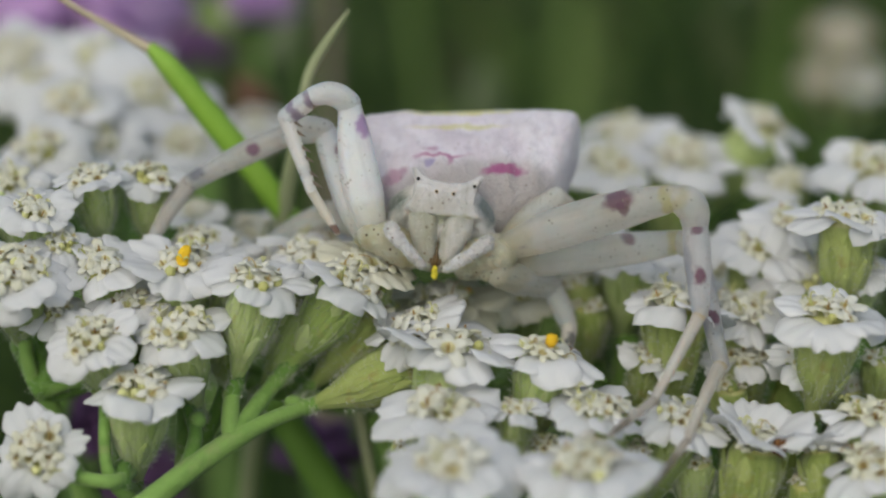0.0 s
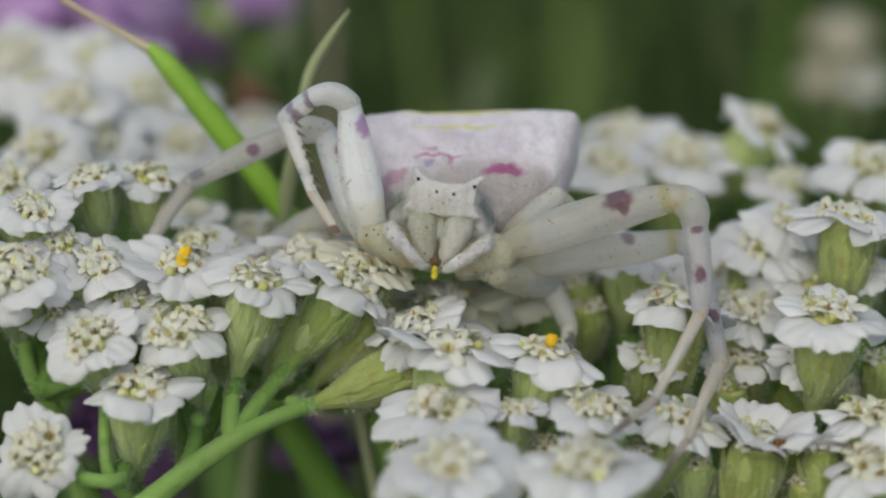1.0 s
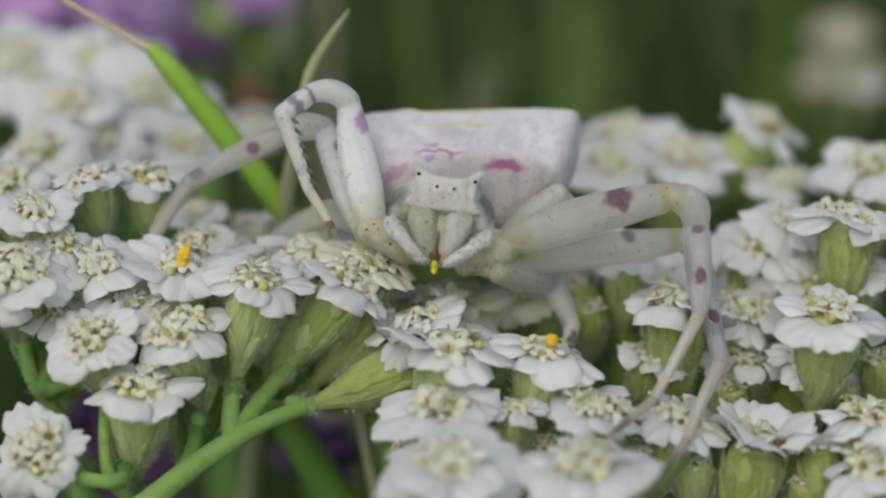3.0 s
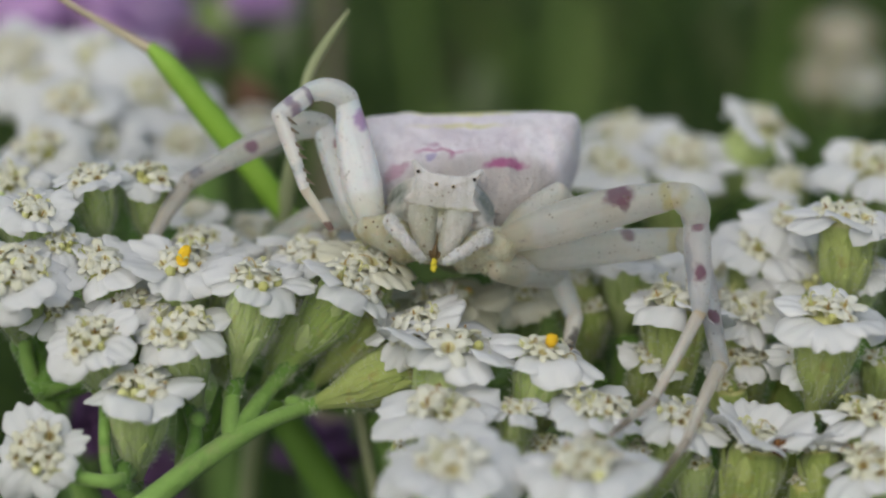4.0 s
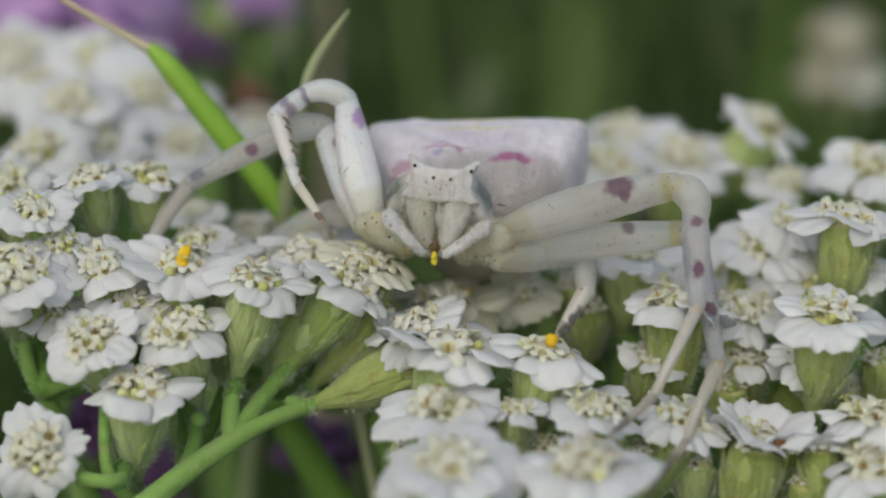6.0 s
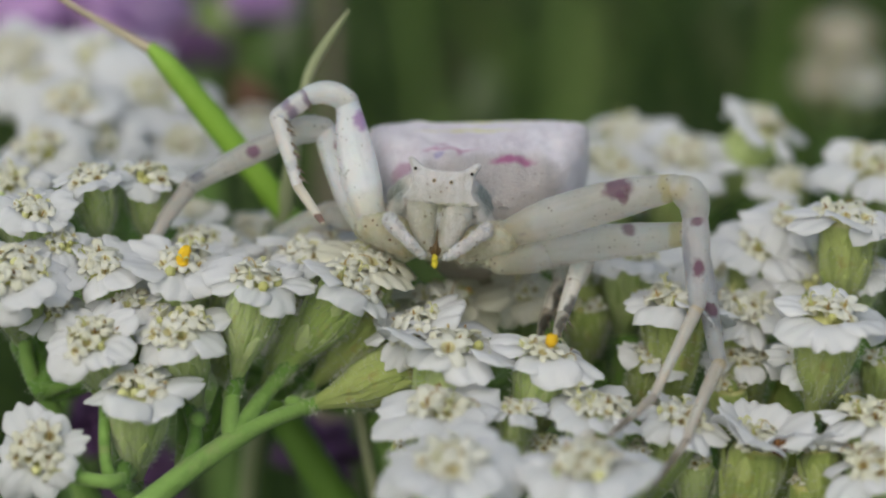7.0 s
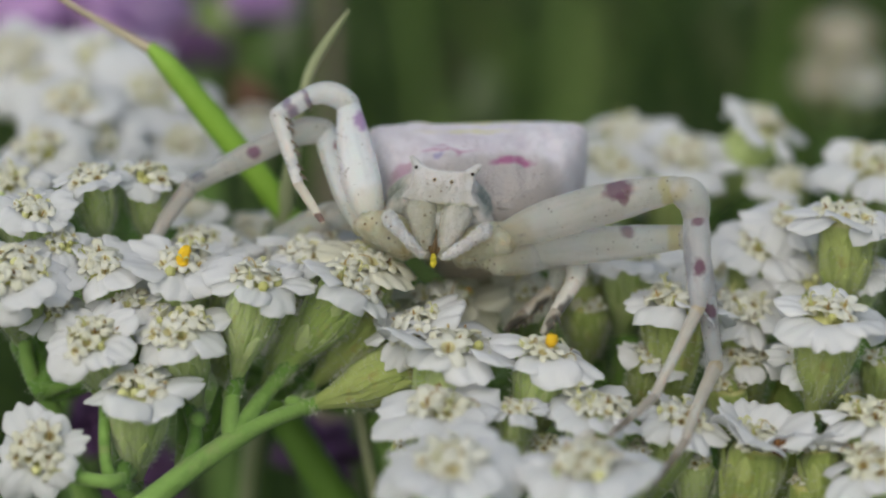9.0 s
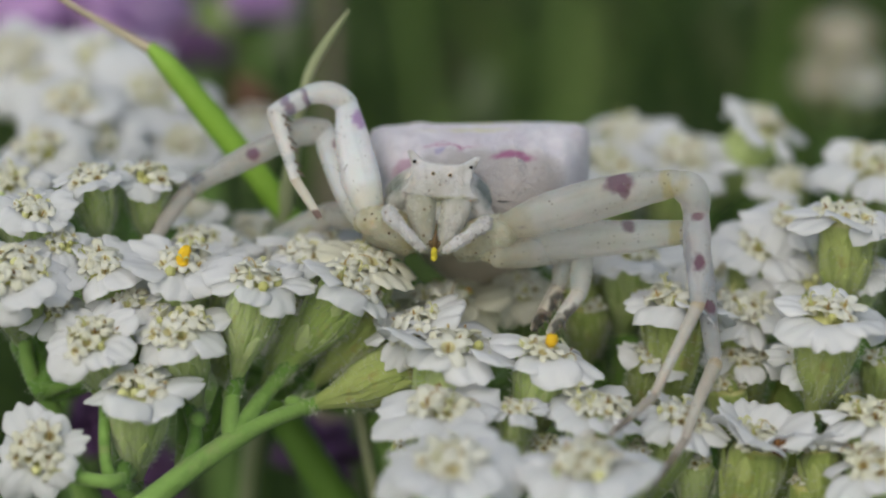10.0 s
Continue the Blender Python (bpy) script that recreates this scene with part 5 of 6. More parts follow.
def leg(spider, label, ref, coxa_radius, segments, joints, bristly=True):
    """A leg: its coxa is the part, its segments are sub-parts that pose() keys later.
    segments: (name, radii, material, bow, spines); joints: for each joint a list of (t, x, y, z) in the spider's mm."""
    o = Vector(joints[0][0][1:])
    inner = Vector((0.3, 2.6, -2.7)) - o
    bm = chain(bmesh.new(), [(0, 0, 0, coxa_radius), (*(inner * 0.3), coxa_radius * 1.2), (*(inner * 0.7), coxa_radius)], 4)
    coxa = part("leg", give(grained(fused(bm, 0.08, 3, "leg"), 0.08, 0.28), M_COXA), spider, Matrix.Translation(o * MM), label)
    fuzz(coxa, 420, M_DOWN, 0.06, 0.24, 0.012)
    for i, (name, radii, material, bow, spines) in enumerate(segments):
        a, b = joints[i], joints[i + 1]
        length = (Vector(b[0][1:]) - Vector(a[0][1:])).length
        ob = part(name, limb_mesh(name, length, radii, material, bow, spines), coxa)
        rows = []
        for (t, *p), (_, *q) in zip(a, b):
            m = aim(Vector(p) - o, Vector(q) - o, ref)
            m.translation *= MM
            rows.append((t, m))
        ob.matrix_basis = rows[0][1]
        LEGS.append((ob, rows))
        if bristly and name in ("femur", "tibia", "metatarsus"):
            hair = part("bristles", bristle_mesh(length, radii, bow, 60 if name == "femur" else 36), coxa, rows[0][1])
            LEGS.append((tagged(hair, "short dark bristles", kind="stuff"), rows))


def build_spider():
    spider = thing("crab_spider", SPIDER_ROWS[0][1], "white crab spider with violet leg spots, standing on yarrow flowers", "spider")
    shell = part("carapace", carapace_mesh(), spider, None, "white horned carapace")
    fuzz(shell, 700, M_DOWN, 0.06, 0.18, 0.010)
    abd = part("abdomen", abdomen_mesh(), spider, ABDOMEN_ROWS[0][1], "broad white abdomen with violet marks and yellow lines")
    fuzz(abd, 1600, M_DOWN, 0.05, 0.16, 0.010)
    for s in (-1, 1):
        for x, y, z, r in ((1.40, 0.08, 0.60, 0.055), (0.42, -0.06, 0.10, 0.065)):
            c = ROLL @ mm(s * x, y, z)
            rim = part("eye", give(finish(ball(bmesh.new(), (0, 0, 0), (r * 1.7, r * 1.0, r * 1.7), 14), "eye"), M_EYE_RIM if x < 1 else M_EYE), spider, Matrix.Translation(c), "tiny dark eye")
            part("lens", give(finish(ball(bmesh.new(), (0, -r * 0.6, 0), (r, r * 0.7, r), 12), "lens"), M_EYE), rim)
        bm = bmesh.new()
        for x, y, z, r in spline([(0.86, 0.66, -0.85, 0.76), (0.86, 0.52, -1.4, 0.78), (0.80, 0.46, -1.9, 0.73), (0.66, 0.42, -2.5, 0.60), (0.46, 0.4, -3.05, 0.43), (0.3, 0.42, -3.4, 0.26)], 5):
            ball(bm, (s * x, y, z), (r, r * 0.72, 0.36), 20)
        jaw = part("chelicera", give(grained(rolled(fused(bm, 0.075, 4, "chelicera")), 0.02, 0.25), M_FACE_WHITE), spider, None, "pale jaw")
        fuzz(jaw, 160, M_DOWN, 0.06, 0.22, 0.012)
        bm = chain(bmesh.new(), [(s * 0.28, 0.28, -3.15, 0.14), (s * 0.14, 0.22, -3.45, 0.1), (s * 0.02, 0.2, -3.7, 0.04)], 4)
        part("fang", give(rolled(fused(bm, 0.05, 2, "fang")), M_FANG), spider, None, "dark brown fang")
        bm = chain(bmesh.new(), [(s * 1.5, 1.6, -2.7, 0.4), (s * 2.0, 1.1, -2.4, 0.32), (s * 2.40, 0.1, -2.0, 0.33), (s * 2.26, -0.35, -2.2, 0.41), (s * 1.72, -0.6, -2.68, 0.31), (s * 1.2, -0.6, -3.12, 0.30), (s * 0.62, -0.5, -3.58, 0.22)], 4)
        palp = part("pedipalp", give(grained(rolled(fused(bm, 0.06, 2, "pedipalp")), 0.10, 0.17), M_PALP), spider, None, "white stubby pedipalp")
        fuzz(palp, 420, M_DOWN, 0.06, 0.2, 0.014)
    bm = ball(bmesh.new(), (0, 2.4, -2.7), (2.9, 2.0, 1.15), 28)
    for s in (-1, 1):
        chain(bm, [(s * 1.5, 1.2, -3.0, 0.9), (s * 2.5, 1.0, -2.6, 0.95), (s * 3.3, 0.9, -2.45, 0.78)], 4)
        chain(bm, [(s * 1.6, 2.3, -3.3, 0.8), (s * 2.6, 2.4, -3.1, 0.75), (s * 3.2, 2.4, -3.0, 0.6)], 4)
    part("sternum", give(grained(rolled(fused(bm, 0.08, 5, "sternum")), 0.08, 0.28), M_COXA), spider, None, "yellowish underside")
    bm = chain(bmesh.new(), [(0, 0.3, -1.25, 0.04), (0, 0.14, -2.2, 0.05), (0, 0.14, -2.8, 0.07), (0, 0.15, -3.2, 0.17), (0, 0.2, -3.5, 0.17)], 6)
    part("mouth", give(rolled(fused(bm, 0.05, 1, "mouth")), M_FANG), spider, None, "dark brown seam between the jaws")
    bm = bmesh.new()
    for k in range(7):
        ball(bm, (0.07 * math.sin(k * 2.1), 0.05 * math.cos(k * 1.7), -0.08 * k), 0.13, 10)
    part("pollen", give(fused(bm, 0.05, 1, "pollen"), M_OLD_POLLEN), spider, Matrix.Translation(ROLL @ mm(0.0, -0.15, -3.62)), "yellow pollen at the mouth")
    return spider, abd


RIGHT_FRONT_J0 = [(0, 3.06, 1.00, -2.58), (2, 3.06, 1.00, -2.58), (2.5, 3.06, 1.00, -2.58), (4, 3.06, 1.00, -2.58), (4.5, 3.06, 1.00, -2.58), (5, 3.06, 1.00, -2.58), (5.5, 3.06, 1.00, -2.58), (7, 3.06, 1.00, -2.58), (7.5, 3.06, 1.00, -2.58), (8, 3.06, 1.00, -2.58), (8.5, 3.06, 1.00, -2.58), (9, 3.06, 1.00, -2.58), (9.5, 3.06, 1.00, -2.58), (10, 3.06, 1.00, -2.58)]
RIGHT_FRONT_J1 = [(0, 11.15, -0.95, -0.17), (2, 11.16, -0.82, -0.11), (2.5, 11.08, -1.25, -0.20), (4, 11.21, -0.85, -0.30), (4.5, 11.14, -1.25, -0.40), (5, 11.14, -1.40, -0.58), (5.5, 11.38, -0.48, -0.66), (7, 11.24, -1.04, -0.57), (7.5, 11.25, -0.95, -0.54), (8, 11.27, -0.87, -0.56), (8.5, 11.27, -0.83, -0.50), (9, 11.25, -0.85, -0.44), (9.5, 11.27, -0.90, -0.58), (10, 11.34, -0.78, -0.76)]
RIGHT_FRONT_J2 = [(0, 12.27, -0.34, -1.48), (2, 12.29, -0.21, -1.41), (2.5, 12.25, -0.68, -1.49), (4, 12.35, -0.24, -1.61), (4.5, 12.24, -0.79, -1.79), (5, 12.27, -0.92, -1.93), (5.5, 12.26, -1.17, -2.10), (7, 12.30, -0.49, -1.96), (7.5, 12.34, -0.48, -1.93), (8, 12.32, -0.32, -1.96), (8.5, 12.38, -0.36, -1.89), (9, 12.39, -0.29, -1.76), (9.5, 12.36, -0.26, -1.91), (10, 12.40, -0.21, -2.14)]
RIGHT_FRONT_J3 = [(0, 12.38, -1.60, -5.79), (2, 12.40, -1.61, -5.73), (2.5, 12.37, -1.58, -5.87), (4, 12.41, -1.61, -5.99), (4.5, 12.35, -1.65, -6.16), (5, 12.20, -1.87, -6.29), (5.5, 12.20, -1.50, -6.61), (7, 12.18, -1.49, -6.40), (7.5, 12.20, -1.49, -6.44), (8, 12.14, -1.45, -6.54), (8.5, 12.27, -1.50, -6.40), (9, 12.33, -1.53, -6.21), (9.5, 12.27, -1.47, -6.37), (10, 12.23, -1.37, -6.68)]
RIGHT_FRONT_J4 = [(0, 9.88, -4.20, -9.78), (2, 9.91, -4.20, -9.74), (2.5, 9.90, -4.19, -9.87), (4, 9.95, -4.18, -10.05), (4.5, 9.86, -4.22, -10.16), (5, 9.70, -4.41, -10.30), (5.5, 9.67, -4.15, -10.71), (7, 9.66, -4.14, -10.50), (7.5, 9.65, -4.15, -10.57), (8, 9.57, -4.10, -10.64), (8.5, 9.72, -4.12, -10.52), (9, 9.86, -4.12, -10.37), (9.5, 9.76, -4.06, -10.53), (10, 9.68, -3.96, -10.90)]
RIGHT_FRONT_J5 = [(0, 7.58, -6.20, -11.31), (2, 7.62, -6.20, -11.27), (2.5, 7.62, -6.18, -11.40), (4, 7.67, -6.17, -11.63), (4.5, 7.56, -6.20, -11.70), (5, 7.41, -6.39, -11.83), (5.5, 7.40, -6.19, -12.28), (7, 7.39, -6.17, -12.08), (7.5, 7.36, -6.18, -12.16), (8, 7.27, -6.13, -12.20), (8.5, 7.43, -6.14, -12.11), (9, 7.58, -6.13, -11.99), (9.5, 7.48, -6.06, -12.15), (10, 7.38, -5.97, -12.54)]


def right_front(spider):
    leg(spider, "pale spotted front leg", (0, 1, 0.15), 0.62, [
        ("femur", (0.66, 0.95, 1.04, 1.0, 0.88, 0.66), leg_skin("femur_skin_a", glow=0.6, marks=[((-0.8, -0.7, 6.1), (0.62, 1.3, 0.85), VIOLET, 0.92), ((-0.3, -0.9, 6.2), (0.4, 1.0, 0.35), VIOLET, 0.8), ((0.1, -1.0, 0.9), (0.2, 0.6, 0.35), (0.3, 0.25, 0.5), 0.6), ((0, 0, 8.4), (1.2, 1.2, 0.42), (0.74, 0.66, 0.30), 0.7)]), -0.2, 0),
        ("patella", (0.62, 0.82, 0.8, 0.66), leg_skin("patella_skin_a", [((0, 0, 0.1), (1.0, 1.0, 0.45), (0.66, 0.60, 0.30), 0.5)]), -0.4, 0),
        ("tibia", (0.62, 0.68, 0.64, 0.54, 0.4), leg_skin("tibia_skin_a", [((0.0, -0.6, 0.45), (0.42, 0.6, 0.36), VIOLET, 0.8), ((0.0, -0.6, 2.7), (0.36, 0.6, 0.5), VIOLET, 0.95), ((0.5, -0.1, 2.3), (0.25, 0.9, 1.6), (0.34, 0.35, 0.42), 0.6)], (0.80, 0.785, 0.80), (0.66, 0.65, 0.67)), 0.0, 0),
        ("metatarsus", (0.34, 0.30, 0.26, 0.23), leg_skin("metatarsus_skin_a", [((0, 0, 0.1), (0.7, 0.7, 0.4), (0.66, 0.52, 0.30), 0.6)], (0.74, 0.71, 0.66), (0.58, 0.53, 0.46), clear=0.14), 0.0, 0),
        ("tarsus", (0.24, 0.22, 0.18, 0.11), leg_skin("tarsus_skin_a", [((0, 0, 2.6), (0.6, 0.6, 0.7), (0.12, 0.08, 0.05), 0.7)], (0.60, 0.56, 0.50), (0.48, 0.43, 0.37)), 0.0, 0)],
        [RIGHT_FRONT_J0, RIGHT_FRONT_J1, RIGHT_FRONT_J2, RIGHT_FRONT_J3, RIGHT_FRONT_J4, RIGHT_FRONT_J5])


RIGHT_SECOND_J0 = [(0, 3.05, 2.40, -3.27), (2, 3.05, 2.40, -3.27), (2.5, 3.05, 2.40, -3.27), (4, 3.05, 2.40, -3.27), (4.5, 3.05, 2.40, -3.27), (5, 3.05, 2.40, -3.27), (5.5, 3.05, 2.40, -3.27), (7, 3.05, 2.40, -3.27), (7.5, 3.05, 2.40, -3.27), (8, 3.05, 2.40, -3.27), (8.5, 3.05, 2.40, -3.27), (9, 3.05, 2.40, -3.27), (9.5, 3.05, 2.40, -3.27), (10, 3.05, 2.40, -3.27)]
RIGHT_SECOND_J1 = [(0, 11.86, 2.95, -2.30), (2, 11.85, 3.08, -2.24), (2.5, 11.87, 2.72, -2.29), (4, 11.89, 2.50, -2.42), (4.5, 11.90, 2.55, -2.56), (5, 11.90, 1.84, -2.75), (5.5, 11.88, 1.50, -3.00), (7, 11.88, 1.48, -2.86), (7.5, 11.88, 1.49, -2.91), (8, 11.88, 1.51, -2.98), (8.5, 11.87, 1.45, -2.87), (9, 11.86, 1.41, -2.75), (9.5, 11.87, 1.44, -2.93), (10, 11.89, 1.49, -3.14)]
RIGHT_SECOND_J2 = [(0, 12.71, 2.16, -3.06), (2, 12.74, 2.35, -3.00), (2.5, 12.71, 1.92, -3.05), (4, 12.73, 1.72, -3.20), (4.5, 12.69, 1.75, -3.36), (5, 12.81, 2.55, -3.53), (5.5, 12.72, 2.31, -3.75), (7, 12.69, 2.32, -3.60), (7.5, 12.72, 2.36, -3.59), (8, 12.68, 2.45, -3.62), (8.5, 12.76, 2.29, -3.52), (9, 12.80, 2.22, -3.37), (9.5, 12.76, 2.33, -3.52), (10, 12.75, 2.38, -3.77)]
RIGHT_SECOND_J3 = [(0, 13.51, -0.60, -8.30), (2, 13.53, -0.61, -8.24), (2.5, 13.50, -0.84, -8.29), (4, 13.55, -0.82, -8.54), (4.5, 13.45, -0.78, -8.73), (5, 13.43, -0.59, -8.97), (5.5, 13.22, -0.50, -9.55), (7, 13.25, -0.49, -9.28), (7.5, 13.05, -0.50, -9.42), (8, 12.97, -0.44, -9.54), (8.5, 13.11, -0.49, -9.32), (9, 13.26, -0.52, -9.11), (9.5, 13.17, -0.44, -9.30), (10, 13.04, -0.33, -9.68)]
RIGHT_SECOND_J4 = [(0, 11.38, -4.40, -11.74), (2, 11.41, -4.40, -11.69), (2.5, 11.40, -4.60, -11.77), (4, 11.44, -4.60, -12.00), (4.5, 11.33, -4.61, -12.12), (5, 11.25, -4.40, -12.33), (5.5, 11.10, -4.40, -12.86), (7, 11.11, -4.34, -12.63), (7.5, 11.00, -4.43, -12.73), (8, 10.90, -4.40, -12.81), (8.5, 11.08, -4.42, -12.65), (9, 11.26, -4.43, -12.47), (9.5, 11.15, -4.35, -12.67), (10, 11.01, -4.20, -13.08)]
RIGHT_SECOND_J5 = [(0, 9.63, -6.60, -13.51), (2, 9.67, -6.60, -13.47), (2.5, 9.67, -6.78, -13.56), (4, 9.71, -6.78, -13.79), (4.5, 9.59, -6.82, -13.86), (5, 9.47, -6.60, -14.06), (5.5, 9.36, -6.67, -14.54), (7, 9.37, -6.58, -14.34), (7.5, 9.32, -6.74, -14.40), (8, 9.21, -6.72, -14.46), (8.5, 9.41, -6.73, -14.33), (9, 9.59, -6.72, -14.19), (9.5, 9.47, -6.64, -14.37), (10, 9.34, -6.48, -14.80)]


def right_second(spider):
    leg(spider, "pale spotted second leg", (0, 1, 0.15), 0.62, [
        ("femur", (0.7, 0.92, 0.95, 0.88, 0.78, 0.6), leg_skin("femur_skin_b", [((-0.6, -0.7, 6.2), (0.4, 0.9, 0.42), VIOLET, 0.75), ((0, 0, 8.6), (1.2, 1.2, 0.42), (0.74, 0.66, 0.30), 0.7)], (0.92, 0.90, 0.86), (0.84, 0.81, 0.74), glow=0.62), 0.1, 0),
        ("patella", (0.6, 0.7, 0.66, 0.58), leg_skin("patella_skin_b"), -0.2, 0),
        ("tibia", (0.54, 0.57, 0.53, 0.44, 0.40), leg_skin("tibia_skin_b", [((0, -0.5, 3.6), (0.4, 0.6, 0.5), VIOLET, 0.9), ((0, 0, 4.3), (0.7, 0.7, 0.6), (0.40, 0.42, 0.48), 0.6), ((0, 0, 1.6), (0.7, 0.7, 0.7), (0.5, 0.52, 0.56), 0.5), ((0.4, 0, 2.8), (0.22, 0.9, 1.8), (0.28, 0.29, 0.36), 0.7)], (0.80, 0.785, 0.80), (0.64, 0.63, 0.66)), 0.0, 0),
        ("metatarsus", (0.37, 0.32, 0.27, 0.23), leg_skin("metatarsus_skin_b", [((0, 0, 0.1), (0.7, 0.7, 0.4), (0.66, 0.52, 0.30), 0.6)], (0.72, 0.69, 0.63), (0.54, 0.48, 0.41), clear=0.14), 0.08, 0),
        ("tarsus", (0.24, 0.22, 0.18, 0.1), leg_skin("tarsus_skin_b", [((0, 0, 2.0), (0.6, 0.6, 1.0), (0.16, 0.12, 0.08), 0.7)], (0.60, 0.55, 0.48), (0.46, 0.40, 0.33)), 0.0, 0)],
        [RIGHT_SECOND_J0, RIGHT_SECOND_J1, RIGHT_SECOND_J2, RIGHT_SECOND_J3, RIGHT_SECOND_J4, RIGHT_SECOND_J5])


LEFT_FRONT_J0 = [(0, -3.50, 0.90, -1.85), (2, -3.50, 0.90, -1.85), (2.5, -3.50, 0.90, -1.85), (4, -3.50, 0.90, -1.85), (4.5, -3.50, 0.90, -1.85), (5, -3.50, 0.90, -1.85), (5.5, -3.50, 0.90, -1.85), (7, -3.50, 0.90, -1.85), (7.5, -3.50, 0.90, -1.85), (8, -3.50, 0.90, -1.85), (8.5, -3.50, 0.90, -1.85), (9, -3.50, 0.90, -1.85), (9.5, -3.50, 0.90, -1.85), (10, -3.50, 0.90, -1.85)]
LEFT_FRONT_J1 = [(0, -4.75, 1.19, 4.55), (2, -4.77, 1.17, 4.55), (2.5, -4.85, 1.88, 4.46), (4, -4.90, 1.97, 4.44), (4.5, -4.95, 2.01, 4.42), (5, -4.93, 2.54, 4.31), (5.5, -4.77, 2.71, 4.30), (7, -4.69, 2.65, 4.33), (7.5, -4.74, 2.86, 4.26), (8, -4.74, 2.83, 4.27), (8.5, -4.73, 3.06, 4.19), (9, -4.76, 3.11, 4.17), (9.5, -4.74, 3.15, 4.16), (10, -4.74, 3.46, 4.03)]
LEFT_FRONT_J2 = [(0, -6.45, 0.29, 4.88), (2, -6.46, 0.26, 4.85), (2.5, -6.58, 1.08, 4.83), (4, -6.71, 1.32, 4.73), (4.5, -6.72, 1.27, 4.75), (5, -6.72, 1.91, 4.70), (5.5, -6.66, 2.53, 4.71), (7, -6.59, 2.48, 4.72), (7.5, -6.63, 2.67, 4.68), (8, -6.62, 2.54, 4.67), (8.5, -6.62, 2.89, 4.64), (9, -6.65, 2.95, 4.60), (9.5, -6.62, 2.98, 4.62), (10, -6.61, 3.27, 4.55)]
LEFT_FRONT_J3 = [(0, -7.90, 1.12, 3.87), (2, -7.91, 1.07, 3.81), (2.5, -7.94, 0.15, 3.76), (4, -8.19, 0.82, 3.57), (4.5, -8.14, 0.54, 3.62), (5, -8.19, 1.17, 3.64), (5.5, -8.32, 2.45, 3.67), (7, -8.23, 2.40, 3.65), (7.5, -8.27, 2.59, 3.61), (8, -8.25, 2.46, 3.60), (8.5, -8.30, 2.81, 3.64), (9, -8.33, 2.88, 3.60), (9.5, -8.33, 2.90, 3.66), (10, -8.37, 3.17, 3.71)]
LEFT_FRONT_J4 = [(0, -6.60, 0.95, 0.16), (2, -6.58, 0.58, 0.14), (2.5, -6.75, 1.14, 0.14), (4, -6.89, 0.32, -0.12), (4.5, -6.94, -0.27, -0.04), (5, -7.05, 0.23, -0.01), (5.5, -7.23, 1.15, 0.11), (7, -7.21, 0.99, 0.12), (7.5, -7.22, 1.12, 0.11), (8, -7.19, 0.96, 0.12), (8.5, -7.25, 1.43, 0.11), (9, -7.23, 1.50, 0.08), (9.5, -7.24, 1.55, 0.13), (10, -7.35, 1.77, 0.18)]
LEFT_FRONT_J5 = [(0, -5.34, 1.03, -1.85), (2, -5.31, 0.67, -1.86), (2.5, -5.49, 1.23, -1.87), (4, -5.58, 0.46, -2.09), (4.5, -5.71, -0.18, -2.06), (5, -5.85, 0.31, -2.05), (5.5, -5.96, 0.51, -1.78), (7, -5.99, 0.09, -1.70), (7.5, -6.01, 0.27, -1.74), (8, -6.00, 0.05, -1.72), (8.5, -6.04, 0.62, -1.77), (9, -6.00, 0.78, -1.82), (9.5, -6.04, 0.87, -1.80), (10, -6.15, 1.21, -1.79)]


def left_front(spider):
    leg(spider, "pale spotted front leg, raised and bent", (0, 1, 0.1), 0.6, [
        # Skin whiter than on the right legs: light facing this side, put into the colour.
        ("femur", (0.62, 0.9, 1.0, 0.95, 0.78, 0.56), leg_skin("femur_skin_c", [((0.55, -0.6, 5.3), (0.42, 1.0, 0.75), (0.42, 0.24, 0.50), 0.85)], (0.97, 0.955, 0.97), (0.90, 0.875, 0.90), clear=0.04, glow=0.25), -0.15, 0),
        ("patella", (0.60, 0.62, 0.58, 0.5), leg_skin("patella_skin_c", (), (0.92, 0.90, 0.89), (0.82, 0.79, 0.74), clear=0.08, glow=0.25), 0.3, 0),
        ("tibia", (0.46, 0.52, 0.5, 0.44), leg_skin("tibia_skin_c", [((0, 0, 0.15), (0.9, 0.9, 0.34), LILAC, 0.9), ((0, 0, 1.25), (0.9, 0.9, 0.34), LILAC, 0.9)], (0.92, 0.90, 0.90), (0.82, 0.79, 0.76), clear=0.08, glow=0.25), 0.0, 2),
        ("metatarsus", (0.42, 0.38, 0.32, 0.26), leg_skin("metatarsus_skin_c", [((0, 0, 2.9), (0.5, 0.6, 0.4), (0.5, 0.55, 0.58), 0.5)], (0.92, 0.90, 0.89), (0.82, 0.78, 0.74), clear=0.1, glow=0.25), 0.0, 12),
        ("tarsus", (0.26, 0.25, 0.22, 0.16), leg_skin("tarsus_skin_c", [((0, 0, 2.2), (0.6, 0.6, 0.28), (0.16, 0.07, 0.06), 0.85)], (0.86, 0.81, 0.72), (0.74, 0.67, 0.55), clear=0.1), 0.0, 0)],
        [LEFT_FRONT_J0, LEFT_FRONT_J1, LEFT_FRONT_J2, LEFT_FRONT_J3, LEFT_FRONT_J4, LEFT_FRONT_J5])


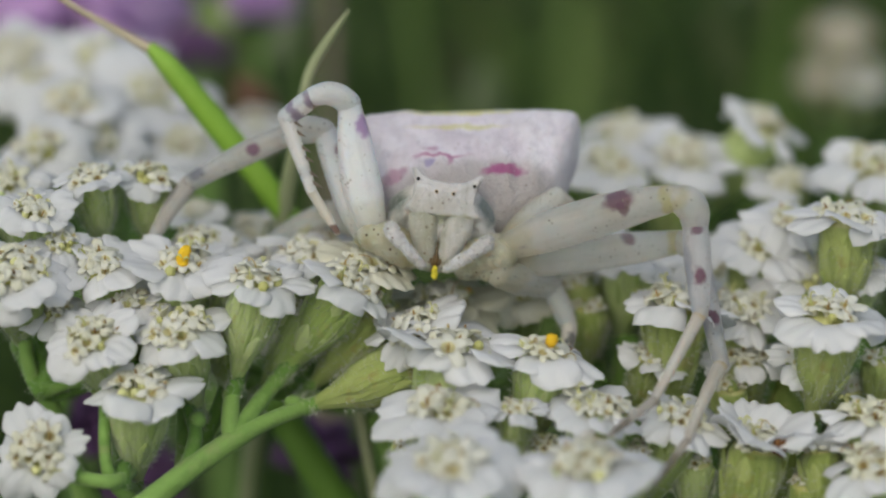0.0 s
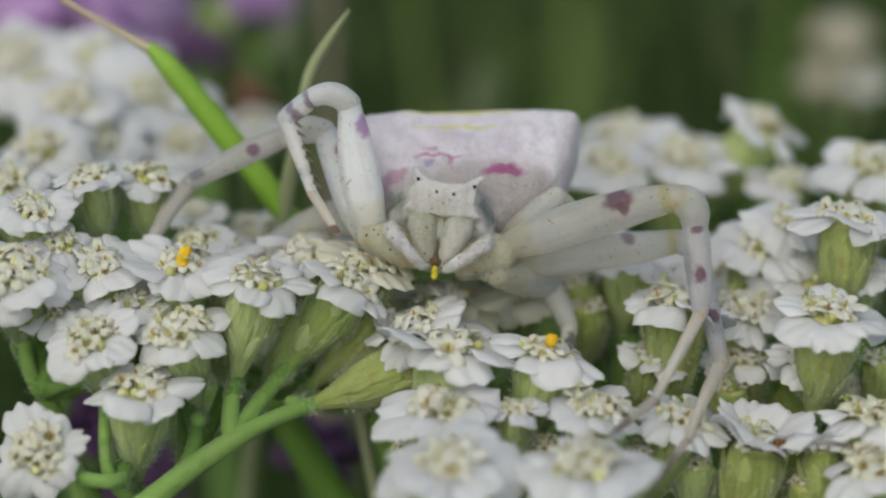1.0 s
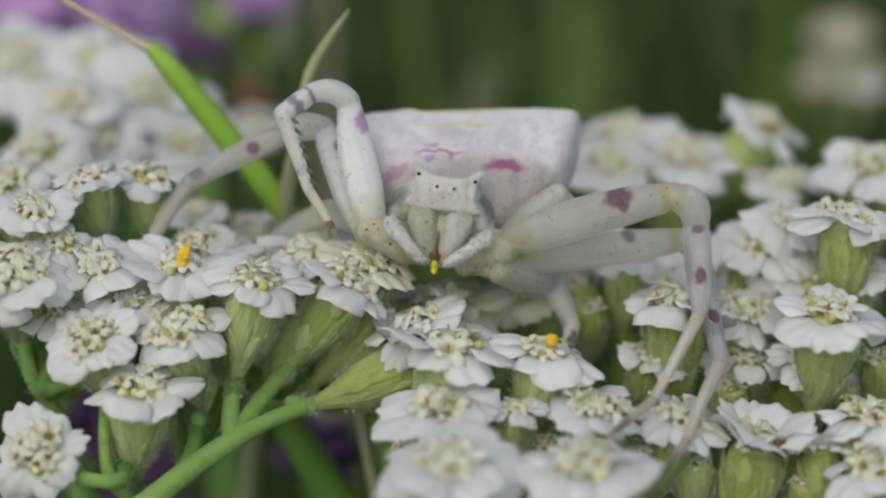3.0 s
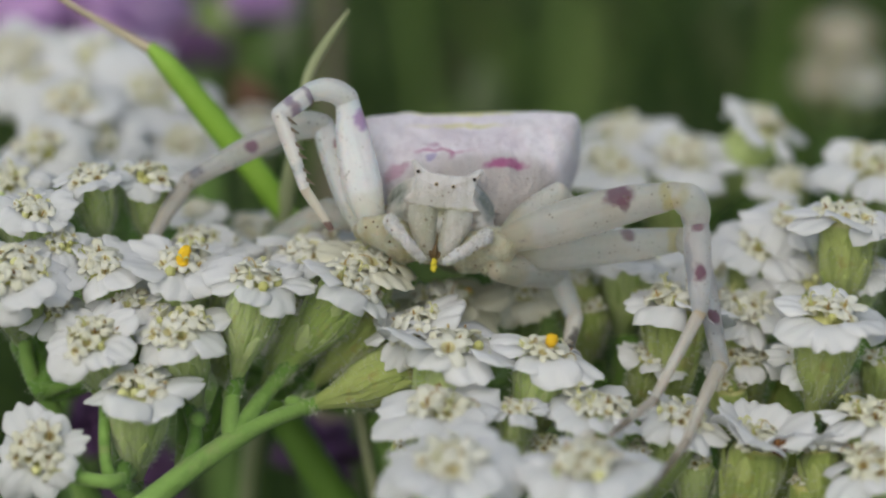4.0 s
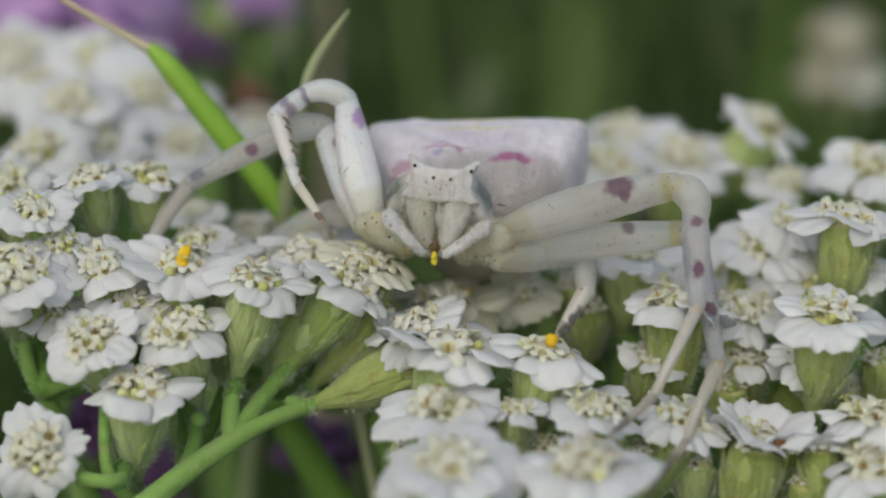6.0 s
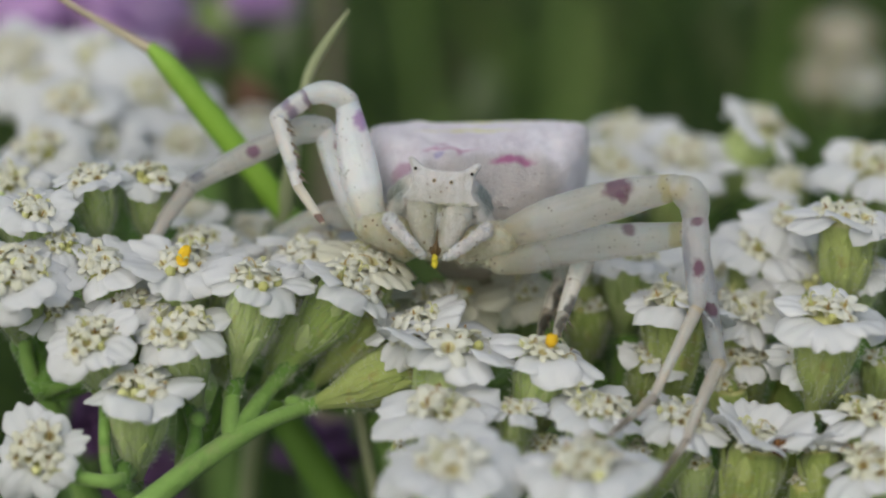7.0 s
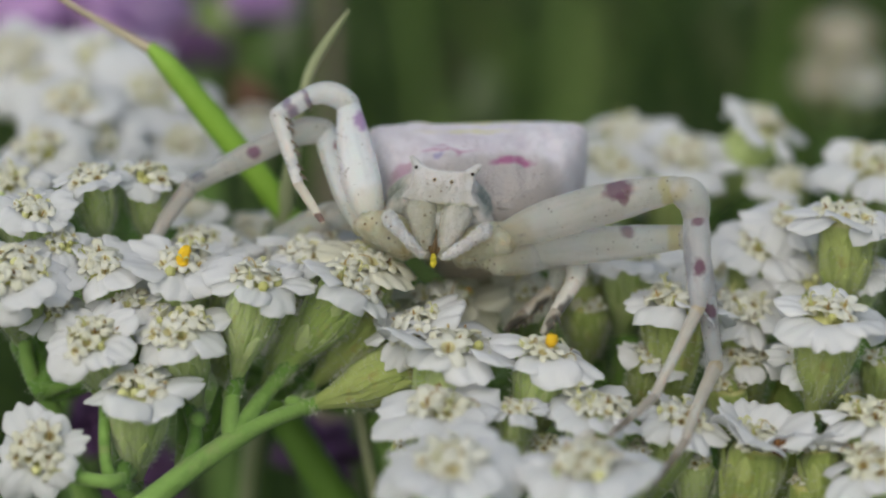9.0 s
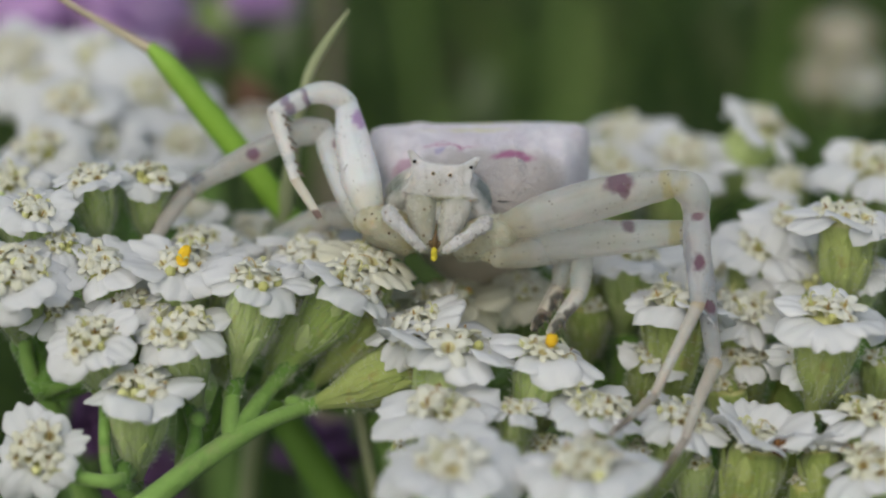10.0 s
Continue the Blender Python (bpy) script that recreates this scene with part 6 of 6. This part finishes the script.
LEFT_SECOND_J0 = [(0, -4.04, 1.90, -2.07), (2, -4.04, 1.90, -2.07), (2.5, -4.04, 1.90, -2.07), (4, -4.04, 1.90, -2.07), (4.5, -4.04, 1.90, -2.07), (5, -4.04, 1.90, -2.07), (5.5, -4.04, 1.90, -2.07), (7, -4.04, 1.90, -2.07), (7.5, -4.04, 1.90, -2.07), (8, -4.04, 1.90, -2.07), (8.5, -4.04, 1.90, -2.07), (9, -4.04, 1.90, -2.07), (9.5, -4.04, 1.90, -2.07), (10, -4.04, 1.90, -2.07)]
LEFT_SECOND_J1 = [(0, -6.09, 3.40, 3.33), (2, -6.10, 3.40, 3.33), (2.5, -6.19, 3.55, 3.24), (4, -6.19, 3.63, 3.22), (4.5, -6.26, 3.72, 3.16), (5, -6.24, 4.06, 3.03), (5.5, -6.06, 4.11, 3.09), (7, -5.98, 4.20, 3.08), (7.5, -6.02, 4.24, 3.05), (8, -5.99, 4.23, 3.06), (8.5, -6.04, 4.40, 2.97), (9, -6.05, 4.54, 2.89), (9.5, -6.05, 4.53, 2.89), (10, -6.03, 4.75, 2.78)]
LEFT_SECOND_J2 = [(0, -8.27, 3.78, 3.04), (2, -8.28, 3.78, 3.03), (2.5, -8.34, 4.09, 2.95), (4, -8.37, 3.94, 2.82), (4.5, -8.44, 4.02, 2.77), (5, -8.37, 3.56, 2.57), (5.5, -8.14, 3.48, 2.60), (7, -8.13, 3.78, 2.64), (7.5, -8.11, 3.64, 2.56), (8, -8.15, 3.82, 2.64), (8.5, -8.13, 3.75, 2.49), (9, -8.13, 3.87, 2.42), (9.5, -8.21, 4.21, 2.42), (10, -8.14, 4.20, 2.29)]
LEFT_SECOND_J3 = [(0, -13.09, 4.34, 0.69), (2, -13.09, 4.35, 0.66), (2.5, -13.13, 4.48, 0.51), (4, -13.13, 4.48, 0.34), (4.5, -13.20, 4.80, 0.36), (5, -13.17, 4.25, 0.21), (5.5, -13.00, 4.26, 0.38), (7, -13.00, 4.34, 0.40), (7.5, -13.01, 4.02, 0.33), (8, -13.02, 4.53, 0.45), (8.5, -12.99, 4.43, 0.27), (9, -12.96, 4.57, 0.13), (9.5, -13.04, 4.99, 0.17), (10, -13.01, 4.95, 0.11)]
LEFT_SECOND_J4 = [(0, -14.84, 3.78, -2.06), (2, -14.83, 3.79, -2.10), (2.5, -14.86, 3.98, -2.27), (4, -14.88, 4.26, -2.46), (4.5, -14.97, 4.59, -2.42), (5, -15.02, 4.22, -2.53), (5.5, -14.84, 3.69, -2.31), (7, -14.81, 3.47, -2.24), (7.5, -14.77, 2.97, -2.27), (8, -14.88, 3.66, -2.14), (8.5, -14.82, 3.67, -2.38), (9, -14.76, 3.84, -2.55), (9.5, -14.86, 4.22, -2.49), (10, -14.86, 4.09, -2.49)]
LEFT_SECOND_J5 = [(0, -15.27, 3.39, -3.50), (2, -15.26, 3.41, -3.54), (2.5, -15.29, 3.61, -3.72), (4, -15.33, 4.19, -3.95), (4.5, -15.45, 4.51, -3.90), (5, -15.48, 3.89, -3.98), (5.5, -15.32, 3.30, -3.73), (7, -15.27, 2.94, -3.62), (7.5, -15.37, 3.39, -3.63), (8, -15.37, 3.11, -3.51), (8.5, -15.29, 3.15, -3.77), (9, -15.21, 3.34, -3.95), (9.5, -15.33, 3.70, -3.88), (10, -15.34, 3.53, -3.87)]


def left_second(spider):
    leg(spider, "pale second leg stretched sideways", (0, 1, 0.1), 0.55, [
        # Whitened femur again carries the light that falls on the left side.
        ("femur", (0.5, 0.66, 0.72, 0.72, 0.68, 0.58), leg_skin("femur_skin_d", [((0.5, -0.6, 4.6), (0.42, 0.7, 0.4), VIOLET, 0.8)], (0.96, 0.94, 0.95), (0.87, 0.84, 0.85), clear=0.06, glow=0.3), -0.1, 0),
        ("patella", (0.6, 0.72, 0.68, 0.6), leg_skin("patella_skin_d"), 0.2, 0),
        ("tibia", (0.58, 0.62, 0.6, 0.5, 0.46), leg_skin("tibia_skin_d", [((0.1, -0.4, 1.6), (0.4, 0.7, 0.5), (0.26, 0.10, 0.22), 0.85), ((0.3, 0, 4.7), (0.4, 0.8, 0.6), (0.3, 0.3, 0.36), 0.8)], (0.76, 0.74, 0.71), (0.62, 0.60, 0.57), clear=0.15), 0.1, 0),
        ("metatarsus", (0.46, 0.44, 0.4, 0.34), leg_skin("metatarsus_skin_d", (), (0.68, 0.65, 0.61), (0.54, 0.51, 0.47), 0.8, clear=0.15), 0.1, 0),
        ("tarsus", (0.32, 0.28, 0.2), leg_skin("tarsus_skin_d"), 0.0, 0)],
        [LEFT_SECOND_J0, LEFT_SECOND_J1, LEFT_SECOND_J2, LEFT_SECOND_J3, LEFT_SECOND_J4, LEFT_SECOND_J5])


LEFT_THIRD_J0 = [(0, -3.80, 3.20, -1.49), (2, -3.80, 3.20, -1.49), (2.5, -3.80, 3.20, -1.49), (4, -3.80, 3.20, -1.49), (4.5, -3.80, 3.20, -1.49), (5, -3.80, 3.20, -1.49), (5.5, -3.80, 3.20, -1.49), (7, -3.80, 3.20, -1.49), (7.5, -3.80, 3.20, -1.49), (8, -3.80, 3.20, -1.49), (8.5, -3.80, 3.20, -1.49), (9, -3.80, 3.20, -1.49), (9.5, -3.80, 3.20, -1.49), (10, -3.80, 3.20, -1.49)]
LEFT_THIRD_J1 = [(0, -5.94, 6.12, -0.73), (2, -5.94, 6.13, -0.73), (2.5, -5.95, 6.14, -0.82), (4, -5.96, 6.16, -1.00), (4.5, -6.04, 6.11, -1.05), (5, -6.08, 6.10, -1.21), (5.5, -5.97, 6.19, -1.27), (7, -5.95, 6.20, -1.18), (7.5, -5.96, 6.19, -1.25), (8, -6.01, 6.16, -1.18), (8.5, -5.93, 6.22, -1.28), (9, -5.86, 6.27, -1.31), (9.5, -5.93, 6.22, -1.33), (10, -5.94, 6.22, -1.48)]
LEFT_THIRD_J2 = [(0, -9.21, 8.12, -2.28), (2, -9.19, 8.13, -2.29), (2.5, -9.19, 8.14, -2.41), (4, -9.15, 8.17, -2.68), (4.5, -9.24, 8.14, -2.69), (5, -9.35, 8.07, -2.78), (5.5, -9.27, 8.18, -2.75), (7, -9.29, 8.18, -2.58), (7.5, -9.31, 8.18, -2.61), (8, -9.37, 8.14, -2.52), (8.5, -9.28, 8.19, -2.67), (9, -9.18, 8.26, -2.74), (9.5, -9.25, 8.27, -2.70), (10, -9.28, 8.27, -2.76)]
LEFT_THIRD_J3 = [(0, -9.95, 8.01, -4.44), (2, -9.92, 8.03, -4.45), (2.5, -9.92, 8.11, -4.58), (4, -9.88, 8.08, -4.85), (4.5, -9.98, 8.06, -4.85), (5, -10.10, 8.02, -4.94), (5.5, -10.09, 8.06, -4.88), (7, -10.10, 8.06, -4.72), (7.5, -10.13, 8.06, -4.74), (8, -10.20, 8.03, -4.65), (8.5, -10.08, 8.08, -4.81), (9, -9.95, 8.17, -4.90), (9.5, -10.03, 8.18, -4.85), (10, -10.10, 8.18, -4.89)]


def left_third(spider):
    leg(spider, "pale third leg behind the flowers", (0, 1, 0.1), 0.8, [
        ("femur", (0.6, 0.75, 0.75, 0.6), leg_skin("femur_skin_e", (), (0.80, 0.78, 0.73), (0.68, 0.65, 0.58), clear=0.12), -0.1, 0),
        ("tibia", (0.62, 0.7, 0.62, 0.5), leg_skin("tibia_skin_e", (), (0.80, 0.78, 0.73), (0.68, 0.65, 0.58), clear=0.12), 0.0, 0),
        ("metatarsus", (0.48, 0.42, 0.3), leg_skin("metatarsus_skin_e", (), (0.72, 0.70, 0.65), (0.62, 0.58, 0.52), clear=0.12), 0.0, 0)],
        [LEFT_THIRD_J0, LEFT_THIRD_J1, LEFT_THIRD_J2, LEFT_THIRD_J3])


RIGHT_THIRD_J0 = [(0, 2.70, 0.90, -4.00), (2, 2.70, 0.90, -4.00), (2.7, 2.70, 0.90, -4.00), (3.8, 2.70, 0.90, -4.00), (4.3, 2.70, 0.90, -4.00), (4.8, 2.70, 0.90, -4.00), (5.1, 2.70, 0.90, -4.00), (5.3, 2.70, 0.90, -4.00), (5.5, 2.70, 0.90, -4.00), (5.7, 2.70, 0.90, -4.00), (6.8, 2.70, 0.90, -4.00), (7, 2.70, 0.90, -4.00), (7.2, 2.70, 0.90, -4.00), (7.4, 2.70, 0.90, -4.00), (7.7, 2.70, 0.90, -4.00), (8, 2.70, 0.90, -4.00), (8.2, 2.70, 0.90, -4.00), (8.4, 2.70, 0.90, -4.00), (8.7, 2.70, 0.90, -4.00), (9, 2.70, 0.90, -4.00), (9.2, 2.70, 0.90, -4.00), (9.5, 2.70, 0.90, -4.00), (9.7, 2.70, 0.90, -4.00), (10, 2.70, 0.90, -4.00)]
RIGHT_THIRD_J1 = [(0, 5.49, 5.11, -4.63), (2, 5.51, 5.11, -4.58), (2.7, 5.52, 5.10, -4.60), (3.8, 5.83, 4.89, -4.49), (4.3, 5.97, 4.79, -4.37), (4.8, 6.10, 4.68, -4.30), (5.1, 5.93, 4.82, -4.40), (5.3, 6.38, 4.41, -4.21), (5.5, 6.53, 4.24, -4.38), (5.7, 6.69, 4.06, -4.12), (6.8, 7.18, 3.30, -3.66), (7, 7.11, 3.41, -3.58), (7.2, 6.84, 3.83, -3.55), (7.4, 6.62, 4.12, -3.58), (7.7, 7.07, 3.49, -3.68), (8, 6.89, 3.77, -3.70), (8.2, 6.79, 3.91, -3.69), (8.4, 6.73, 4.00, -3.75), (8.7, 6.87, 3.80, -3.71), (9, 6.82, 3.84, -3.42), (9.2, 7.24, 3.14, -3.47), (9.5, 7.26, 3.09, -3.46), (9.7, 7.12, 3.40, -3.59), (10, 6.98, 3.64, -3.74)]
RIGHT_THIRD_J2 = [(0, 6.38, 4.10, -6.69), (2, 6.41, 4.09, -6.65), (2.7, 6.49, 4.22, -6.69), (3.8, 6.73, 4.07, -6.64), (4.3, 6.70, 3.44, -6.30), (4.8, 6.67, 3.85, -6.56), (5.1, 6.49, 3.54, -6.43), (5.3, 6.66, 2.94, -6.17), (5.5, 6.67, 2.96, -6.49), (5.7, 6.84, 2.69, -6.17), (6.8, 6.96, 1.61, -5.44), (7, 6.40, 1.61, -5.11), (7.2, 6.15, 2.92, -5.73), (7.4, 5.98, 3.14, -5.76), (7.7, 6.60, 1.82, -5.44), (8, 6.26, 2.81, -5.88), (8.2, 6.48, 2.01, -5.24), (8.4, 5.94, 3.47, -6.03), (8.7, 6.02, 3.40, -5.99), (9, 6.55, 1.93, -4.96), (9.2, 7.16, 1.78, -5.53), (9.5, 7.06, 2.24, -5.77), (9.7, 6.79, 2.24, -5.75), (10, 6.69, 2.80, -6.04)]
RIGHT_THIRD_J3 = [(0, 6.16, 2.09, -7.63), (2, 6.19, 2.09, -7.59), (2.7, 6.24, 2.25, -7.69), (3.8, 6.32, 2.21, -7.78), (4.3, 6.26, 1.73, -7.65), (4.8, 6.15, 2.09, -7.82), (5.1, 6.04, 1.80, -7.74), (5.3, 6.00, 1.34, -7.58), (5.5, 5.93, 1.32, -7.80), (5.7, 5.95, 1.18, -7.54), (6.8, 5.97, 0.13, -6.77), (7, 5.74, 0.13, -6.63), (7.2, 5.52, 1.11, -6.88), (7.4, 5.40, 1.37, -6.98), (7.7, 4.88, 1.83, -6.85), (8, 4.48, 2.05, -6.98), (8.2, 5.05, 0.81, -6.44), (8.4, 3.87, 3.33, -6.83), (8.7, 3.99, 3.21, -6.87), (9, 5.53, 0.60, -6.42), (9.2, 5.74, 0.61, -6.78), (9.5, 5.54, 0.97, -6.79), (9.7, 5.70, 0.72, -6.95), (10, 5.67, 1.17, -7.16)]
RIGHT_THIRD_J4 = [(0, 6.01, 0.69, -8.24), (2, 6.04, 0.69, -8.20), (2.7, 6.06, 0.87, -8.33), (3.8, 6.04, 0.89, -8.52), (4.3, 5.96, 0.50, -8.51), (4.8, 5.81, 0.82, -8.60), (5.1, 5.73, 0.55, -8.57), (5.3, 5.56, 0.20, -8.49), (5.5, 5.45, 0.14, -8.64), (5.7, 5.36, 0.06, -8.41), (6.8, 5.33, -0.96, -7.64), (7, 5.30, -0.96, -7.61), (7.2, 5.11, -0.17, -7.62), (7.4, 5.02, 0.11, -7.76), (7.7, 3.69, 1.79, -7.81), (8, 3.31, 1.37, -7.70), (8.2, 4.11, -0.11, -7.22), (8.4, 2.42, 3.26, -7.34), (8.7, 2.57, 3.04, -7.43), (9, 4.86, -0.39, -7.37), (9.2, 4.80, -0.29, -7.59), (9.5, 4.55, 0.01, -7.47), (9.7, 5.00, -0.39, -7.74), (10, 5.01, -0.00, -7.89)]


def right_third(spider):
    leg(spider, "translucent hind leg, bent", (0.35, 1, 0.1), 0.5, [
        ("femur", (0.62, 0.8, 0.8, 0.74, 0.64), leg_skin("femur_skin_f", (), (0.94, 0.92, 0.90), (0.88, 0.86, 0.81), clear=0.08, glow=0.6), -0.1, 0),
        ("tibia", (0.58, 0.58, 0.53, 0.44), leg_skin("tibia_skin_f", (), (0.94, 0.92, 0.89), (0.88, 0.86, 0.81), clear=0.08, glow=0.6), -0.05, 0),
        ("metatarsus", (0.42, 0.38, 0.32), leg_skin("metatarsus_skin_f", [((-0.3, 0, 2.0), (0.28, 0.6, 0.9), (0.05, 0.045, 0.04), 0.85)], (0.88, 0.85, 0.80), (0.74, 0.70, 0.62), 0.9, clear=0.1), 0.0, 0),
        ("tarsus", (0.31, 0.28, 0.18), leg_skin("tarsus_skin_f", [((-0.25, 0, 0.9), (0.28, 0.6, 1.0), (0.05, 0.045, 0.04), 0.85)], (0.70, 0.66, 0.58), (0.50, 0.46, 0.38), 1.0), 0.0, 6)],
        [RIGHT_THIRD_J0, RIGHT_THIRD_J1, RIGHT_THIRD_J2, RIGHT_THIRD_J3, RIGHT_THIRD_J4])


RIGHT_FOURTH_J0 = [(0, 3.05, 2.30, -2.36), (2, 3.05, 2.30, -2.36), (2.7, 3.05, 2.30, -2.36), (3.8, 3.05, 2.30, -2.36), (4.3, 3.05, 2.30, -2.36), (4.8, 3.05, 2.30, -2.36), (5.1, 3.05, 2.30, -2.36), (5.3, 3.05, 2.30, -2.36), (5.5, 3.05, 2.30, -2.36), (5.7, 3.05, 2.30, -2.36), (6.8, 3.05, 2.30, -2.36), (7, 3.05, 2.30, -2.36), (7.2, 3.05, 2.30, -2.36), (7.4, 3.05, 2.30, -2.36), (7.7, 3.05, 2.30, -2.36), (8, 3.05, 2.30, -2.36), (8.2, 3.05, 2.30, -2.36), (8.4, 3.05, 2.30, -2.36), (8.7, 3.05, 2.30, -2.36), (9, 3.05, 2.30, -2.36), (9.2, 3.05, 2.30, -2.36), (9.5, 3.05, 2.30, -2.36), (9.7, 3.05, 2.30, -2.36), (10, 3.05, 2.30, -2.36)]
RIGHT_FOURTH_J1 = [(0, 5.63, 2.09, 0.02), (2, 5.60, 2.08, 0.06), (2.7, 5.64, 2.06, 0.01), (3.8, 5.73, 2.07, -0.09), (4.3, 5.67, 2.07, -0.02), (4.8, 4.91, 3.18, 0.49), (5.1, 4.07, 2.13, 1.01), (5.3, 4.66, 2.12, 0.77), (5.5, 4.30, 2.14, 0.93), (5.7, 6.24, 2.50, -0.88), (6.8, 5.85, 4.36, -2.91), (7, 5.98, 4.07, -3.18), (7.2, 6.09, 3.77, -3.36), (7.4, 5.94, 4.07, -3.32), (7.7, 6.05, 3.73, -3.53), (8, 6.28, 3.23, -3.40), (8.2, 5.92, 3.97, -3.52), (8.4, 5.89, 4.03, -3.52), (8.7, 6.30, 2.98, -3.52), (9, 6.16, 3.53, -3.46), (9.2, 6.30, 3.25, -3.34), (9.5, 6.36, 2.13, -3.54), (9.7, 6.14, 3.26, -3.75), (10, 6.12, 3.16, -3.85)]
RIGHT_FOURTH_J2 = [(0, 6.56, 3.59, -0.77), (2, 6.58, 3.57, -0.68), (2.7, 6.56, 3.56, -0.77), (3.8, 6.61, 3.56, -0.94), (4.3, 6.54, 3.55, -0.90), (4.8, 6.22, 4.37, -0.28), (5.1, 5.57, 2.80, 0.01), (5.3, 6.10, 2.82, -0.30), (5.5, 5.82, 2.10, -0.25), (5.7, 7.43, 3.25, -2.20), (6.8, 5.66, 4.55, -4.82), (7, 5.79, 4.34, -5.07), (7.2, 5.66, 3.97, -5.22), (7.4, 5.51, 4.33, -5.18), (7.7, 5.28, 3.93, -5.28), (8, 5.59, 3.55, -5.17), (8.2, 5.60, 4.24, -5.40), (8.4, 4.91, 4.31, -5.16), (8.7, 5.45, 3.30, -5.22), (9, 5.53, 3.77, -5.26), (9.2, 5.73, 3.48, -5.16), (9.5, 5.77, 2.49, -5.34), (9.7, 5.49, 3.55, -5.54), (10, 5.66, 3.45, -5.70)]
RIGHT_FOURTH_J3 = [(0, 7.10, 5.32, -1.18), (2, 7.13, 5.29, -1.10), (2.7, 7.12, 5.28, -1.18), (3.8, 7.16, 5.28, -1.36), (4.3, 7.14, 5.25, -1.36), (4.8, 7.04, 5.85, -1.06), (5.1, 6.62, 3.84, -1.12), (5.3, 7.00, 4.03, -1.39), (5.5, 6.79, 3.09, -1.49), (5.7, 7.56, 3.92, -3.93), (6.8, 5.16, 4.79, -6.59), (7, 5.14, 3.41, -6.54), (7.2, 4.98, 2.69, -6.39), (7.4, 5.02, 2.80, -6.11), (7.7, 4.36, 2.74, -6.37), (8, 4.71, 2.15, -6.01), (8.2, 4.31, 3.40, -6.46), (8.4, 3.87, 3.00, -5.96), (8.7, 4.55, 1.87, -5.98), (9, 4.20, 4.05, -6.54), (9.2, 4.57, 3.83, -6.57), (9.5, 5.04, 3.37, -6.81), (9.7, 4.59, 4.31, -6.97), (10, 4.84, 2.34, -6.94)]
RIGHT_FOURTH_J4 = [(0, 7.55, 6.75, -1.31), (2, 7.58, 6.72, -1.22), (2.7, 7.58, 6.71, -1.30), (3.8, 7.62, 6.71, -1.48), (4.3, 7.63, 6.67, -1.47), (4.8, 7.57, 7.19, -1.48), (5.1, 7.42, 5.04, -1.55), (5.3, 7.65, 5.33, -1.79), (5.5, 7.59, 4.29, -1.93), (5.7, 7.24, 4.22, -5.37), (6.8, 4.74, 4.35, -7.97), (7, 4.63, 2.55, -7.66), (7.2, 4.48, 1.48, -7.13), (7.4, 4.65, 1.47, -6.72), (7.7, 3.75, 1.49, -6.96), (8, 4.07, 0.89, -6.54), (8.2, 3.30, 2.61, -7.25), (8.4, 3.16, 1.75, -6.40), (8.7, 3.89, 0.60, -6.45), (9, 3.09, 3.48, -7.37), (9.2, 3.64, 4.38, -7.62), (9.5, 4.52, 2.18, -7.56), (9.7, 3.92, 3.21, -7.76), (10, 4.25, 1.17, -7.68)]


def right_fourth(spider):
    leg(spider, "translucent hindmost leg with a dark brush", (0.35, 1, 0.1), 0.5, [
        ("femur", (0.5, 0.62, 0.62, 0.5), leg_skin("femur_skin_g", (), (0.92, 0.90, 0.86), (0.82, 0.79, 0.72), clear=0.1, glow=0.6), -0.1, 0),
        ("tibia", (0.44, 0.44, 0.42, 0.36), leg_skin("tibia_skin_g", (), (0.90, 0.87, 0.82), (0.80, 0.76, 0.68), clear=0.1, glow=0.6), 0.0, 0),
        ("metatarsus", (0.36, 0.36, 0.34), leg_skin("metatarsus_skin_g", [((-0.3, 0, 1.1), (0.28, 0.6, 1.1), (0.04, 0.035, 0.03), 0.9)], (0.78, 0.74, 0.66), (0.60, 0.55, 0.46), 1.0, clear=0.1), 0.0, 6),
        ("tarsus", (0.33, 0.3, 0.16), leg_skin("tarsus_skin_g", [((-0.2, 0, 0.9), (0.35, 0.6, 1.2), (0.03, 0.025, 0.02), 0.95)], (0.56, 0.51, 0.43), (0.36, 0.32, 0.26), 1.0), 0.0, 6)],
        [RIGHT_FOURTH_J0, RIGHT_FOURTH_J1, RIGHT_FOURTH_J2, RIGHT_FOURTH_J3, RIGHT_FOURTH_J4])


# ---- the place ----
ground()
meadow_grass()
purple_flowers()
plants()
flowers()
pollen()
extras()
spider, abdomen = build_spider()
right_front(spider)
right_second(spider)
left_front(spider)
left_second(spider)
left_third(spider)
right_third(spider)
right_fourth(spider)


def motions():
    walk(spider, SPIDER_ROWS)
    walk(abdomen, ABDOMEN_ROWS)
    for ob, rows in LEGS:
        walk(ob, rows)


motions()
